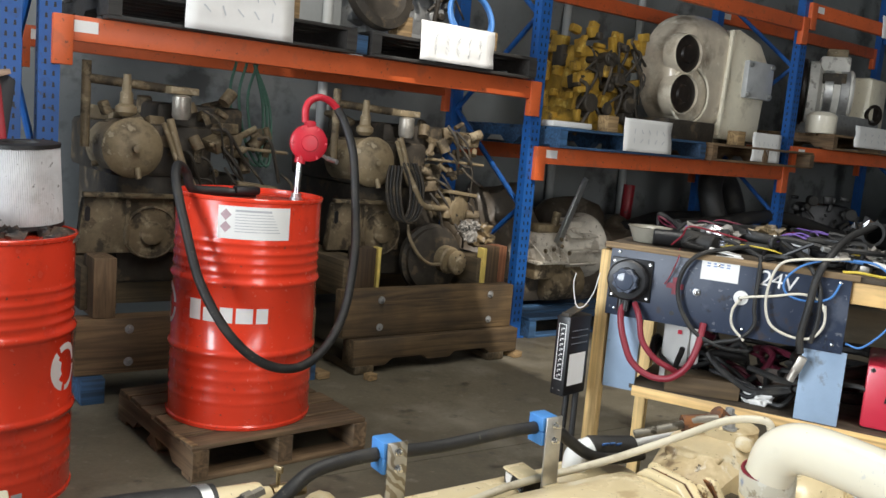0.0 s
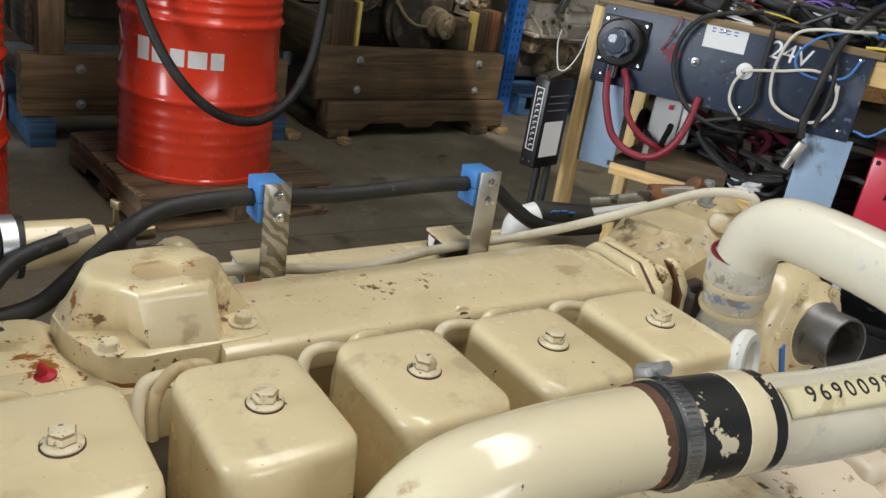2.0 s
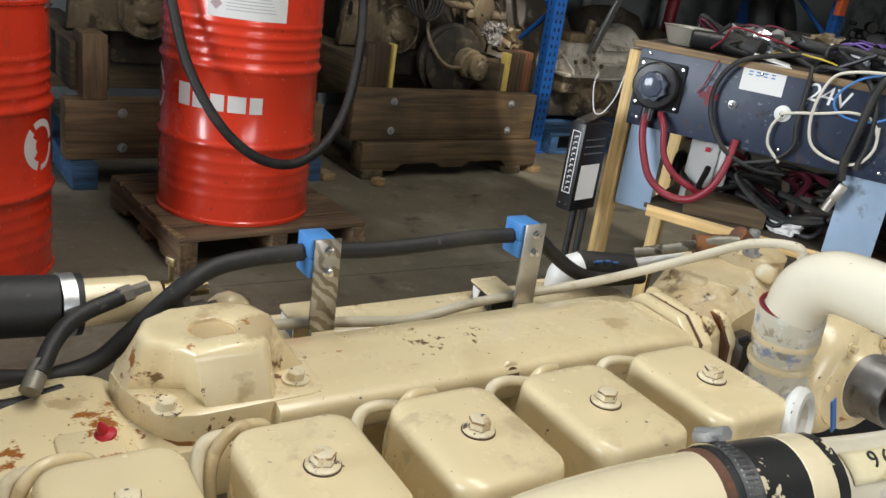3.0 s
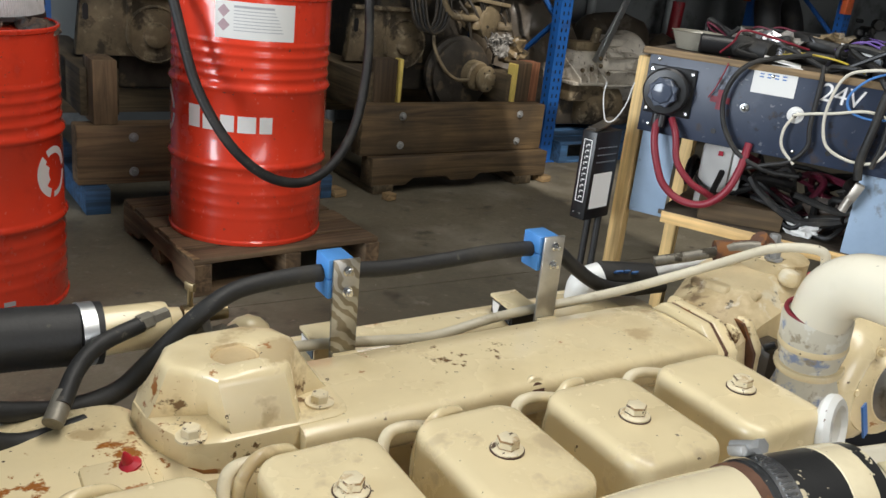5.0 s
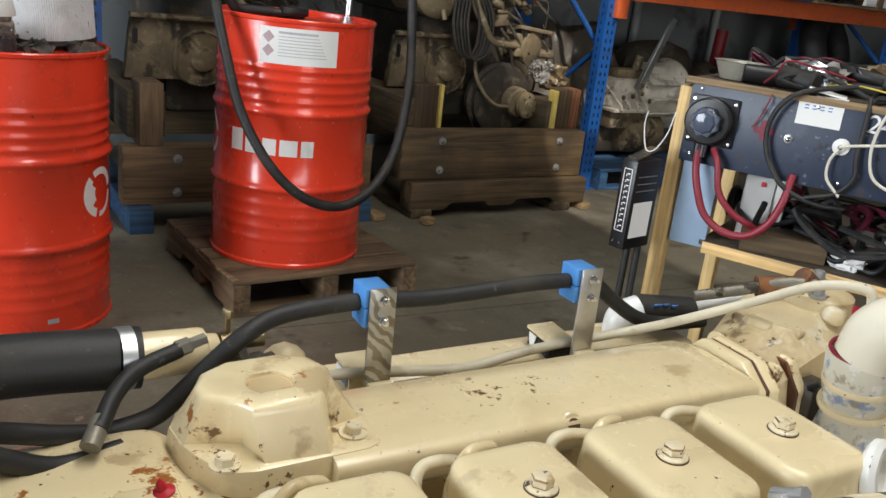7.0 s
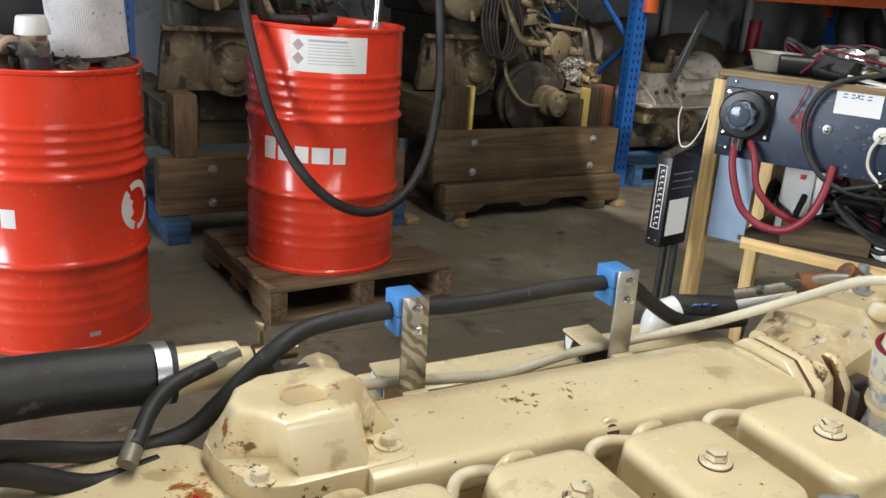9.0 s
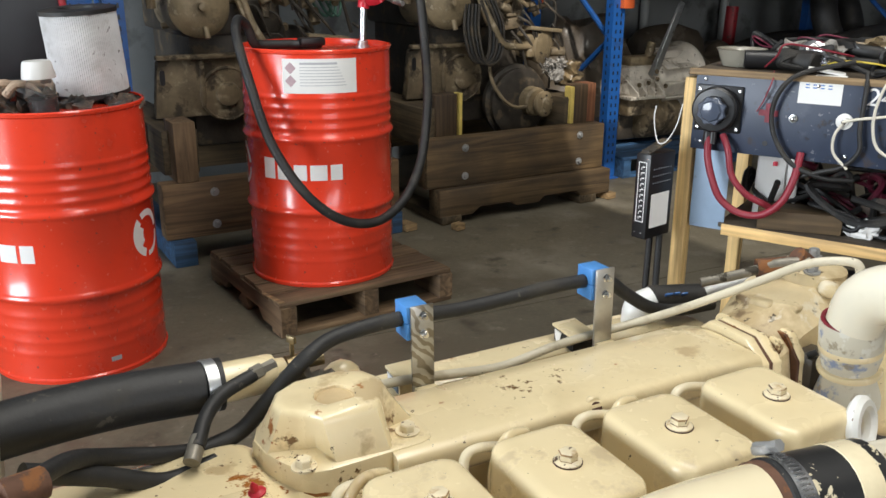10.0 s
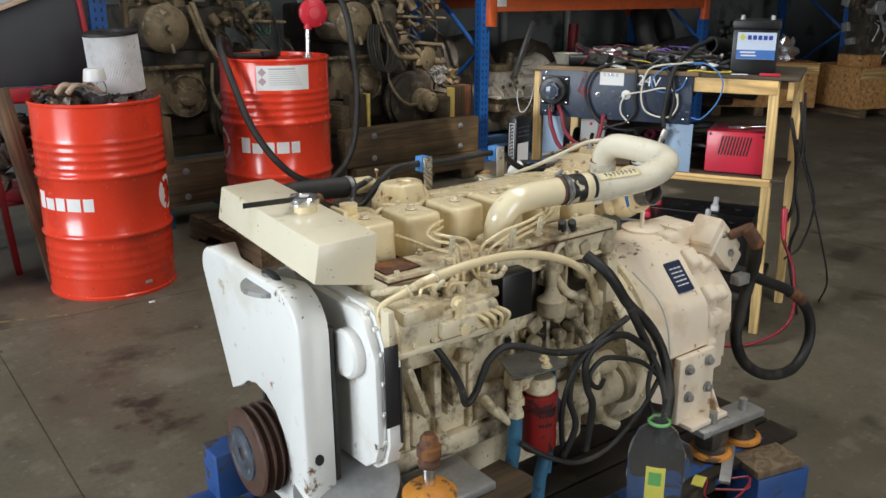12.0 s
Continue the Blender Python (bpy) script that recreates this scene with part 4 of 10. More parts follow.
def block():
    b = eb()
    b.box((0.50, 0.66, 0.515), (0.68, 0.30, 0.30), 0.012)
    # skirt rail, ribs and pads on the pump side
    pieces = []
    b.box((0.51, 0.502, 0.395), (0.66, 0.03, 0.05), 0.008)
    b.box((0.51, 0.505, 0.635), (0.66, 0.03, 0.035), 0.008)
    for x in (0.23, 0.31, 0.40, 0.52, 0.63, 0.74):
        pieces.append(("rib", eb().box((x, 0.503, 0.515), (0.014, 0.02, 0.22), 0.005)))
    for x, z, w, h in ((0.27, 0.48, 0.07, 0.11), (0.355, 0.53, 0.055, 0.12), (0.455, 0.47, 0.09, 0.08), (0.69, 0.47, 0.085, 0.12), (0.575, 0.545, 0.06, 0.05)):
        pieces.append(("pad", eb().box((x, 0.498, z), (w, 0.03, h), 0.010)))
    for x, z, r in ((0.50, 0.60, 0.020), (0.565, 0.60, 0.014), (0.615, 0.605, 0.020), (0.675, 0.60, 0.012), (0.32, 0.415, 0.016), (0.42, 0.42, 0.013)):
        pieces.append(("core_plug", eb().lathe([(r, 0), (r, 0.012), (r * 0.8, 0.014), (r * 0.75, 0.008), (0.001, 0.008)], (x, 0.508, z), (0, -1, 0), 18)))
    ob = ep("cylinder_block", b, M["cream_dirty_shaded"], "cream engine block with grimy cast ribs")
    for name, piece in pieces:
        part(name, piece, M["cream_dirty_shaded"], ob)
    h = eb()
    # dark sheets that put the deep shade behind pump and fittings into colour
    part("recess_shade", eb().box((0.325, 0.5085, 0.70), (0.27, 0.008, 0.17), 0.002), M["oily_shade"], ob, "dark sheet standing for shade behind the pump")
    part("recess_shade", eb().box((0.262, 0.506, 0.585), (0.15, 0.010, 0.13), 0.002), M["oily_shade"], ob)
    part("recess_shade", eb().box((0.665, 0.503, 0.665), (0.20, 0.016, 0.20), 0.006), M["oily_shade"], ob)
    part("recess_shade", eb().box((0.50, 0.512, 0.742), (0.62, 0.02, 0.018), 0.002), M["oily_shade"], ob)
    part("recess_shade", eb().box((0.52, 0.500, 0.665), (0.12, 0.01, 0.07), 0.002), M["oily_shade"], ob)
    for x in (0.505, 0.68):
        h.cyl((x, 0.494, 0.60), (x, 0.490, 0.60), 0.009, seg=14)
    part("bore", h, M["plastic_black"], ob)
    p = eb()
    p.box((0.50, 0.66, 0.30), (0.62, 0.24, 0.15), 0.02)
    p.box((0.50, 0.66, 0.372), (0.66, 0.30, 0.014), 0.003)
    for i in range(12):
        p.bolt((0.2 + i * 0.054, 0.515, 0.365), (0, 0, -1), 0.006, 0.006)
    ep("oil_pan", p, M["cream_dirty_shaded"])
    c = eb()
    c.box((0.51, 0.675, 0.7275), (0.66, 0.23, 0.125), 0.010)
    for i in range(6):
        c.box((0.24 + i * 0.12, 0.565, 0.735), (0.05, 0.03, 0.10), 0.008)
    hd = ep("cylinder_head", c, M["cream_dirty_shaded"])
    # oily deck, its colour also carrying the shade between the covers
    part("head_deck", eb().box((0.50, 0.675, 0.794), (0.70, 0.20, 0.012), 0.003), M["oily_shade"], hd, "oily deck, darkened for shade between the rocker covers")


def intake():
    b = eb()
    b.box((0.50, 0.530, 0.785), (0.63, 0.085, 0.055), 0.012)
    b.box((0.50, 0.530, 0.816), (0.63, 0.10, 0.010), 0.003)
    ob = ep("intake_manifold_cover", b, M["cream_dirty_shaded"], "cream intake cover with rusty gasket edge")
    part("lower_flange", eb().box((0.50, 0.530, 0.758), (0.65, 0.10, 0.008), 0.002), M["cream_dirty_shaded"], ob)
    part("round_seat", eb().cyl((0.510, 0.537, 0.815), (0.510, 0.537, 0.832), 0.048, seg=24, bevel=0.003), M["cream_dirty_shaded"], ob)
    part("end_block", eb().box((0.79, 0.530, 0.80), (0.10, 0.09, 0.05), 0.008), M["cream_dirty_shaded"], ob)
    g = eb()
    g.box((0.50, 0.530, 0.810), (0.632, 0.1015, 0.004))
    part("gasket", g, M["rusty"], ob)
    r = eb()
    r.box((0.235, 0.535, 0.8235), (0.085, 0.07, 0.004), 0.0015)
    part("rust_patch", r, M["rusty"], ob, "bare rusty plate")
    for i in range(6):
        for y in (0.487, 0.573):
            if y > 0.5 and i == 2:
                continue
            n = eb().bolt((0.21 + i * 0.115, y, 0.821), (0, 0, 1), 0.0065, 0.008)
            part("bolt", n, M["cream_dirty_shaded"], ob)


def rocker_cover(i, x):
    b = eb()
    cy = 0.662
    rings = []
    for z, dx, dy in ((0.798, 0.001, 0.001), (0.802, 0.001, 0.002), (0.884, -0.0005, -0.001), (0.8885, -0.0012, -0.0018), (0.8915, -0.003, -0.0038), (0.8932, -0.0062, -0.007), (0.8940, -0.012, -0.013), (0.8946, -0.030, -0.036)):
        rings.append(level(rrect(x + 0.003, cy, 0.0460 + dx, 0.0615 + dy, max(0.006, 0.020 + dx), 5), z))
    loft(b, rings)
    ob = ep("rocker_cover", b, M["cream_clean"], "glossy cream rounded box rocker cover with one centre bolt")
    s = eb().cyl((x + 0.0030, 0.66, 0.8935), (x + 0.003, 0.66, 0.8956), 0.0126, seg=24)
    part("seal_washer", s, M["brown_rust"], ob)
    turn = (x * 37) % 1.0
    flat = Matrix.Translation((x + 0.003, 0.66, 0.0)) @ Matrix.Rotation(turn, 4, "Z")
    hexa = lambda r: [tuple((flat @ Vector((r * math.cos(k * math.pi / 3), r * math.sin(k * math.pi / 3), 0)))[:2]) for k in range(6)]
    n = eb().lathe([(0.0118, 0), (0.0118, 0.0012), (0.0098, 0.0026), (0.0080, 0.0030)], (x + 0.003, 0.66, 0.8954), (0, 0, 1), 24)
    loft(n, [level(hexa(0.0084), 0.8970), level(hexa(0.0084), 0.9040), level(hexa(0.0076), 0.9052), level(hexa(0.0070), 0.9054)])
    bo = part("bolt", n, M["cream_bolt"], ob)
    part("rust_rim", loft(eb(), [level(hexa(0.00845), 0.9034), level(hexa(0.00848), 0.9041), level(hexa(0.0079), 0.9050), level(hexa(0.0079), 0.9045)], False), M["rim_rust"], bo)
    part("rust_rim", loft(eb(), [level(hexa(0.0090), 0.8978), level(hexa(0.0085), 0.8990)], False), M["rim_rust"], bo)


def return_pipe(x):
    """Bent cream leak-off pipe that dives between two rocker covers."""
    pts = [(x + 0.050, 0.737, 0.872), (x + 0.022, 0.737, 0.878), (x + 0.006, 0.735, 0.874), (x, 0.726, 0.856), (x, 0.718, 0.83), (x, 0.715, 0.80)]
    ep("leak_off_pipe", eb().tube(pts, 0.0048, 10, 6), M["cream_dirty_shaded"], "thin bent cream pipe")


def exhaust_side():
    b = eb()
    rings = []
    prof = [(0.806, 0.775), (0.800, 0.822), (0.778, 0.831), (0.7735, 0.838), (0.7740, 0.8560), (0.7755, 0.8605), (0.7790, 0.8632), (0.7850, 0.8646), (0.81, 0.8655), (0.86, 0.866), (0.888, 0.862), (0.902, 0.85), (0.905, 0.83), (0.905, 0.775)]
    for x, k in ((0.50, 1.0), (0.56, 1.0), (0.66, 1.0), (0.68, 1.0), (0.90, 1.0), (0.937, 0.98), (0.957, 0.93)):
        rings.append([(x, 0.838 + (y - 0.838) * k, 0.775 + (z - 0.775) * k) for y, z in prof])
    loft(b, rings)
    ob = ep("exhaust_manifold", b, M["cream"], "cream water-cooled exhaust manifold with flaking paint")
    part("boss", eb().cyl((0.721, 0.81, 0.840), (0.721, 0.776, 0.857), 0.0125, seg=20, bevel=0.002), M["cream"], ob)
    h = eb().cyl((0.721, 0.7761, 0.8569), (0.721, 0.7745, 0.8578), 0.0065, seg=18)
    part("bore", h, M["rusty"], ob)
    for x in (0.62, 0.78, 0.90):
        part("bolt", eb().bolt((x, 0.771, 0.82), (0, -1, 0), 0.007, 0.008), M["cream"], ob)
    # front water housing
    f = eb()
    loft(f, [level(rrect(0.285, 0.835, 0.115, 0.075, 0.03), z) for z in (0.76, 0.835)] + [level(rrect(0.285, 0.835, 0.112, 0.072, 0.028), 0.845), level(rrect(0.285, 0.835, 0.102, 0.062, 0.022), 0.85)])
    f.box((0.46, 0.84, 0.80), (0.20, 0.13, 0.09), 0.02)
    f.box((0.365, 0.79, 0.849), (0.045, 0.045, 0.010), 0.004)
    wh = ep("water_housing", f, M["cream"])
    part("red_cap", eb().lathe([(0.009, 0), (0.009, 0.002), (0.004, 0.004), (0.0035, 0.009), (0.001, 0.013)], (0.376, 0.80, 0.853), (-0.25, 0, 1), 10), M["red_plastic"], wh, "small red plastic cap")
    # thermostat hat
    t = eb()
    base = [(0.392, 0.868), (0.395, 0.842), (0.402, 0.822), (0.415, 0.797), (0.426, 0.788), (0.440, 0.785), (0.532, 0.788), (0.543, 0.793), (0.547, 0.803), (0.548, 0.868), (0.530, 0.897), (0.407, 0.897)]
    mid = (0.468, 0.845)
    grow = lambda k: [(mid[0] + (x - mid[0]) * k, mid[1] + (y - mid[1]) * k) for x, y in base]
    loft(t, [level(grow(1.015), 0.843), level(grow(1.0), 0.8625), level(grow(0.985), 0.8655), level(grow(0.95), 0.8665)])
    foot = [(0.499, 0.790), (0.506, 0.800), (0.511, 0.826), (0.541, 0.834), (0.543, 0.868), (0.530, 0.890), (0.490, 0.896), (0.435, 0.895), (0.404, 0.888), (0.395, 0.866), (0.398, 0.838), (0.420, 0.832), (0.440, 0.825), (0.448, 0.793)]
    edge = [(0.493, 0.803), (0.500, 0.812), (0.506, 0.826), (0.516, 0.838), (0.519, 0.856), (0.510, 0.877), (0.485, 0.888), (0.440, 0.886), (0.418, 0.873), (0.409, 0.852), (0.411, 0.834), (0.422, 0.828), (0.435, 0.815), (0.441, 0.804)]
    top = [(0.487, 0.817), (0.491, 0.822), (0.496, 0.832), (0.500, 0.842), (0.501, 0.855), (0.494, 0.868), (0.478, 0.876), (0.443, 0.874), (0.430, 0.864), (0.425, 0.848), (0.426, 0.838), (0.432, 0.829), (0.440, 0.820), (0.447, 0.816)]
    mix = lambda a, b, k, z: [(p[0] + (q[0] - p[0]) * k, p[1] + (q[1] - p[1]) * k, z) for p, q in zip(a, b)]
    rings = [mix(foot, edge, -0.12, 0.8645), mix(foot, edge, 0.10, 0.869), mix(foot, edge, 0.55, 0.885), mix(foot, edge, 0.92, 0.9000), mix(foot, edge, 0.99, 0.9035), mix(edge, top, 0.12, 0.9062), mix(edge, top, 0.30, 0.9080), mix(edge, top, 0.55, 0.9088)]
    mid2 = Vector((0.465, 0.839))
    rim = [(Vector(p) - mid2).normalized() for p in top]
    rings += [[(mid2.x + v.x * r, mid2.y + v.y * r, z) for v in rim] for r, z in ((0.0205, 0.9091), (0.0195, 0.9085), (0.0188, 0.9050))]
    loft(t, rings)
    th = ep("thermostat_housing", t, M["cream"], "cream cast hat with rust at its foot", angle=34)
    part("rust_seam", loft(eb(), [level(grow(1.022), z) for z in (0.840, 0.8448)]), M["rust_paint"], th)
    part("recess", eb().lathe([(0.0196, 0), (0.0190, 0.0010), (0.0172, 0.0012), (0.0165, 0.0006), (0.001, 0.0006)], (0.465, 0.839, 0.9047), (0, 0, 1), 28), M["rust_tinged"], th)
    for x, y in ((0.420, 0.800), (0.526, 0.811)):
        part("bolt", eb().bolt((x, y, 0.8662), (0, 0, 1), 0.0074, 0.0075, 1.6), M["cream_bolt"], th)
    # rear joint and turbo
    tb_ = lambda: B(EM @ Matrix.Translation((0.022, 0, 0)))
    cb_ = lambda: B(EM @ Matrix.Translation((0.022, -0.018, -0.004)))
    j = tb_()
    j.prism([(0.775, 0.775), (0.782, 0.845), (0.81, 0.868), (0.87, 0.868), (0.90, 0.84), (0.905, 0.775)], "x", 0.938, 0.952, 0.003)
    j.prism([(0.775, 0.775), (0.782, 0.845), (0.81, 0.868), (0.87, 0.868), (0.90, 0.84), (0.905, 0.775)], "x", 0.956, 0.972, 0.003)
    ob = ep("manifold_flange", j, M["cream"])
    part("gasket", tb_().prism([(0.776, 0.775), (0.783, 0.844), (0.811, 0.866), (0.869, 0.866), (0.899, 0.839), (0.904, 0.775)], "x", 0.951, 0.957), M["rusty"], ob)
    for y, z in ((0.785, 0.80), (0.80, 0.855), (0.88, 0.855)):
        part("bolt", tb_().bolt((0.972, y, z), (1, 0, 0), 0.008, 0.01), M["cream"], ob)
    t = tb_()
    sect = [(-0.062, -0.10), (-0.070, -0.03), (-0.058, 0.030), (-0.030, 0.052), (0.030, 0.054), (0.062, 0.034), (0.076, -0.03), (0.07, -0.10)]
    loft(t, [[(x, cy + y * k, cz + z * k2) for y, z in sect] for x, cy, cz, k, k2 in ((0.970, 0.842, 0.815, 0.90, 0.85), (0.985, 0.845, 0.818, 0.92, 0.90), (1.02, 0.855, 0.826, 1.0, 1.1), (1.06, 0.868, 0.832, 1.10, 1.15), (1.11, 0.885, 0.835, 1.2, 1.18), (1.16, 0.90, 0.832, 1.2, 1.1), (1.19, 0.905, 0.825, 0.8, 0.8))])
    t.lathe([(0.05, -0.05), (0.042, 0.0), (0.042, 0.012), (0.03, 0.016)], (1.115, 0.872, 0.895), (0.05, -0.05, 1), 22)
    tb = ep("turbocharger", t, M["turbo_cream"], "cream turbocharger with an open bare metal inlet")
    # dark block in place of the shaded crevice under the neck
    part("gap_shade", tb_().box((1.025, 0.79, 0.80), (0.045, 0.05, 0.09), 0.012), M["oily_shade"], tb, "dark block standing for shade under the hose neck")
    for c0, s0, r0 in (((1.045, 0.838, 0.878), (0.045, 0.03, 0.010), (0, 8, 20)), ((1.075, 0.803, 0.862), (0.030, 0.026, 0.024), (20, 0, -15)), ((1.02, 0.87, 0.878), (0.03, 0.05, 0.014), (0, 0, 10)), ((1.105, 0.835, 0.893), (0.04, 0.025, 0.02), (15, 0, 30))):
        part("lug", tb_().box(c0, s0, min(s0) * 0.42, r0, 3), M["turbo_cream"], tb)
    part("v_band", tb_().ring((1.035, 0.800, 0.805), (0.75, -0.6, 0.1), 0.034, 0.004, 26, 8), M["rusty"], tb, "rusty clamp ring")
    part("oil_feed", tb_().tube([(1.10, 0.865, 0.918), (1.07, 0.885, 0.915), (1.035, 0.91, 0.90), (0.99, 0.94, 0.885)], 0.0065, 10), M["fitting_grey"], tb, "grimy braided oil feed")
    part("second_flange", tb_().prism([(0.775, 0.775), (0.778, 0.838), (0.80, 0.866), (0.88, 0.872), (0.915, 0.84), (0.92, 0.775)], "x", 0.997, 1.010, 0.003), M["cream"], tb)
    part("gasket", tb_().prism([(0.776, 0.775), (0.779, 0.837), (0.801, 0.864), (0.879, 0.870), (0.914, 0.839), (0.919, 0.775)], "x", 0.9935, 0.9975), M["rusty"], tb)
    part("dark_stud", tb_().cyl((1.004, 0.776, 0.845), (1.013, 0.770, 0.850), 0.004, seg=10), M["plastic_black"], tb)
    for dx, dy in ((-0.025, -0.02), (0.025, 0.02)):
        part("bolt", tb_().bolt((1.115 + dx, 0.872 + dy, 0.909), (0, 0, 1), 0.007, 0.010), M["cast_grey"], tb)
    part("oil_union", tb_().cyl((1.115, 0.872, 0.905), (1.09, 0.878, 0.925), 0.012, seg=10).cyl((1.09, 0.88, 0.91), (1.05, 0.905, 0.905), 0.013, seg=12), M["rusty"], tb)
    c = cb_()
    c.cyl((1.09, 0.835, 0.79), (1.10, 0.765, 0.79), 0.055, seg=28, bevel=0.008)
    c.ring((1.15, 0.772, 0.795), (-0.10, 1, 0.0), 0.050, 0.027, 32, 12)
    c.lathe([(0.056, 0), (0.060, 0.004), (0.060, 0.016), (0.046, 0.022), (0.040, 0.03)], (1.165, 0.757, 0.797), (-0.10, -0.98, 0.12), 34)
    c.box((1.18, 0.79, 0.79), (0.06, 0.06, 0.10), 0.015)
    part("compressor_housing", c, M["cream"], tb)
    part("inlet", cb_().lathe([(0.041, 0), (0.037, 0.005), (0.0345, 0.009), (0.0345, 0.040), (0.0335, 0.042), (0.0310, 0.042), (0.0305, 0.003), (0.001, 0.003)], (1.1645, 0.729, 0.800), (-0.10, -0.98, 0.12), 34), M["inlet_grey"], tb, "bare aluminium pipe mouth")
    # dark disc painted for the shade deep in the inlet
    part("inlet_bore", cb_().cyl((1.164, 0.7245, 0.8005), (1.1636, 0.7205, 0.801), 0.0302, seg=28), M["oily_shade"], tb)
    part("data_label", cb_().box((1.072, 0.704, 0.795), (0.016, 0.002, 0.034), 0, (-15, 0, 20)), M["label_blue"], tb)
    for a in range(6):
        an = a * math.pi / 3
        part("bolt", cb_().bolt((1.163 + 0.053 * math.cos(an), 0.741 - 0.006 * math.cos(an), 0.799 + 0.053 * math.sin(an)), (-0.1, -0.98, 0.12), 0.0045, 0.006), M["cream"], tb)


def crossover():
    p = eb()
    R = 0.0318
    p.tube([(0.510, 0.537, 0.822), (0.510, 0.535, 0.852), (0.517, 0.532, 0.880), (0.537, 0.529, 0.902), (0.568, 0.526, 0.912), (0.62, 0.522, 0.916), (0.69, 0.516, 0.916)], R, 32, 7)
    low = ep("intake_elbow", p, M["cream_pipe"], "glossy cream pipe elbow")
    q = eb()
    q.tube([(0.745, 0.505, 0.914), (0.83, 0.491, 0.912), (0.90, 0.480, 0.917), (0.952, 0.474, 0.928), (0.996, 0.484, 0.941), (1.024, 0.514, 0.946), (1.038, 0.56, 0.949), (1.043, 0.612, 0.951), (1.044, 0.665, 0.951), (1.043, 0.70, 0.946), (1.039, 0.722, 0.928), (1.038, 0.730, 0.900)], R, 32, 7, radii=[R] * 8 + [R, 0.0315, 0.031, 0.030])
    up = ep("crossover_pipe", q, M["pale_pipe"], "glossy cream crossover pipe with a handwritten number")
    d = Vector((0.60, -0.100, 0)).normalized()
    a = Vector((0.670, 0.5185, 0.916))
    s = eb().cyl(a + d * 0.004, a + d * 0.094, R + 0.0022, seg=28, bevel=0.003)
    sl = ep("rubber_sleeve", s, M["black_paint"], "black rubber sleeve with chipped cream paint")
    part("seam", eb().cyl(a - d * 0.002, a + d * 0.006, R + 0.001, seg=28), M["rusty"], sl)
    part("paint_band", eb().cyl(a + d * 0.060, a + d * 0.083, R + 0.0030, seg=28, bevel=0.002), M["cream_pipe"], sl)
    c = eb()
    c.cyl(a + d * 0.010, a + d * 0.024, R + 0.0036, seg=40)
    cl = part("hose_clamp", c, M["bright_steel"], sl, "worn steel hose clamp")
    c = eb()
    for k in range(60):
        an = 2 * math.pi * k / 60
        o = Vector((-d.y, d.x, 0)) * math.cos(an) + Vector((0, 0, 1)) * math.sin(an)
        c.box(a + d * 0.017 + o * (R + 0.0036), (0.008, 0.0016, 0.0016), 0, (0, 0, -9.5))
    tagged(part("slotted_band", c, M["bright_steel"], cl), kind="stuff")
    c = eb()
    c.box(a + d * 0.017 + Vector((0.0, 0.020, 0.0335)), (0.015, 0.014, 0.007), 0.002, (-30, 0, -8))
    c.cyl(a + d * 0.017 + Vector((0, 0.010, 0.0420)), a + d * 0.017 + Vector((0, 0.028, 0.0315)), 0.0036, seg=10)
    c.lathe([(0.0048, 0), (0.0048, 0.005)], a + d * 0.017 + Vector((0, 0.007, 0.0437)), (0, 0.85, -0.53), 6)
    part("clamp_screw", c, M["cast_grey"], sl)
    # the sleeve down to the compressor
    n = eb()
    n.lathe([(0.036, 0), (0.036, 0.01), (0.030, 0.03), (0.030, 0.05), (0.034, 0.065), (0.0352, 0.101), (0.0335, 0.107), (0.030, 0.106)], (1.056, 0.738, 0.797), (-0.13, -0.03, 1), 28)
    nk = ep("hose_neck", n, M["scuffed"], "cream hose neck with blue scuffs and a red ring")
    part("red_ring", eb().ring((1.0420, 0.7345, 0.9040), (-0.13, -0.03, 1), 0.0315, 0.0026, 30, 8), M["red_cable"], nk)
    for z in (0.838, 0.866):
        k = (z - 0.797)
        part("band", eb().lathe([(0.0345, 0), (0.0352, 0.002), (0.0352, 0.005), (0.0345, 0.007)], (1.056 - 0.13 * k, 0.738 - 0.03 * k, z), (-0.13, -0.03, 1), 28), M["cream"], nk)
    # writing on the pipe
    ang = math.degrees(math.atan2(-0.075, 0.55))
    tp = eb()
    pd = Vector((0.085, -0.012, 0)).normalized()
    side = Vector((-pd.y, pd.x, 0))
    vs, fs = [], []
    for i in range(9):
        for j in range(7):
            an = radians(102 + j * 6.5)
            c0 = Vector((0.765 + i * 0.0150, 0.5016 - i * 0.0025, 0.9130 + i * 0.0002))
            vs.append(c0 + (side * math.cos(an) + Vector((0, 0, math.sin(an)))) * (R + 0.0006 + (0.0008 if i in (0, 8) else 0)))
    for i in range(8):
        for j in range(6):
            fs.append((i * 7 + j, i * 7 + j + 1, i * 7 + j + 8, i * 7 + j + 7))
    tpo = part("tape", tp.add(vs, fs), M["tape"], up, "strip of yellowed tape under the number")
    tpo.modifiers.new("thick", "SOLIDIFY").thickness = 0.0004
    words = "96900989"
    for i, ch in enumerate(words):
        x = 0.787 + i * 0.0116
        y = 0.4980 - (x - 0.787) * 0.165
        m = EM @ pose(x, y - 0.0150, 0.9130 + (x - 0.787) * 0.010 + 0.0294, 28, 0, ang)
        text_mesh("digit", ch, 0.0165, m, M["ink_black"], up, 0.0003)
    # lifting eye beside it
    e = eb()
    e.ring((0.895, 0.605, 0.876), (0.3, -0.9, 0.2), 0.0215, 0.0072, 24, 8)
    e.box((0.893, 0.608, 0.845), (0.034, 0.010, 0.03), 0.004)
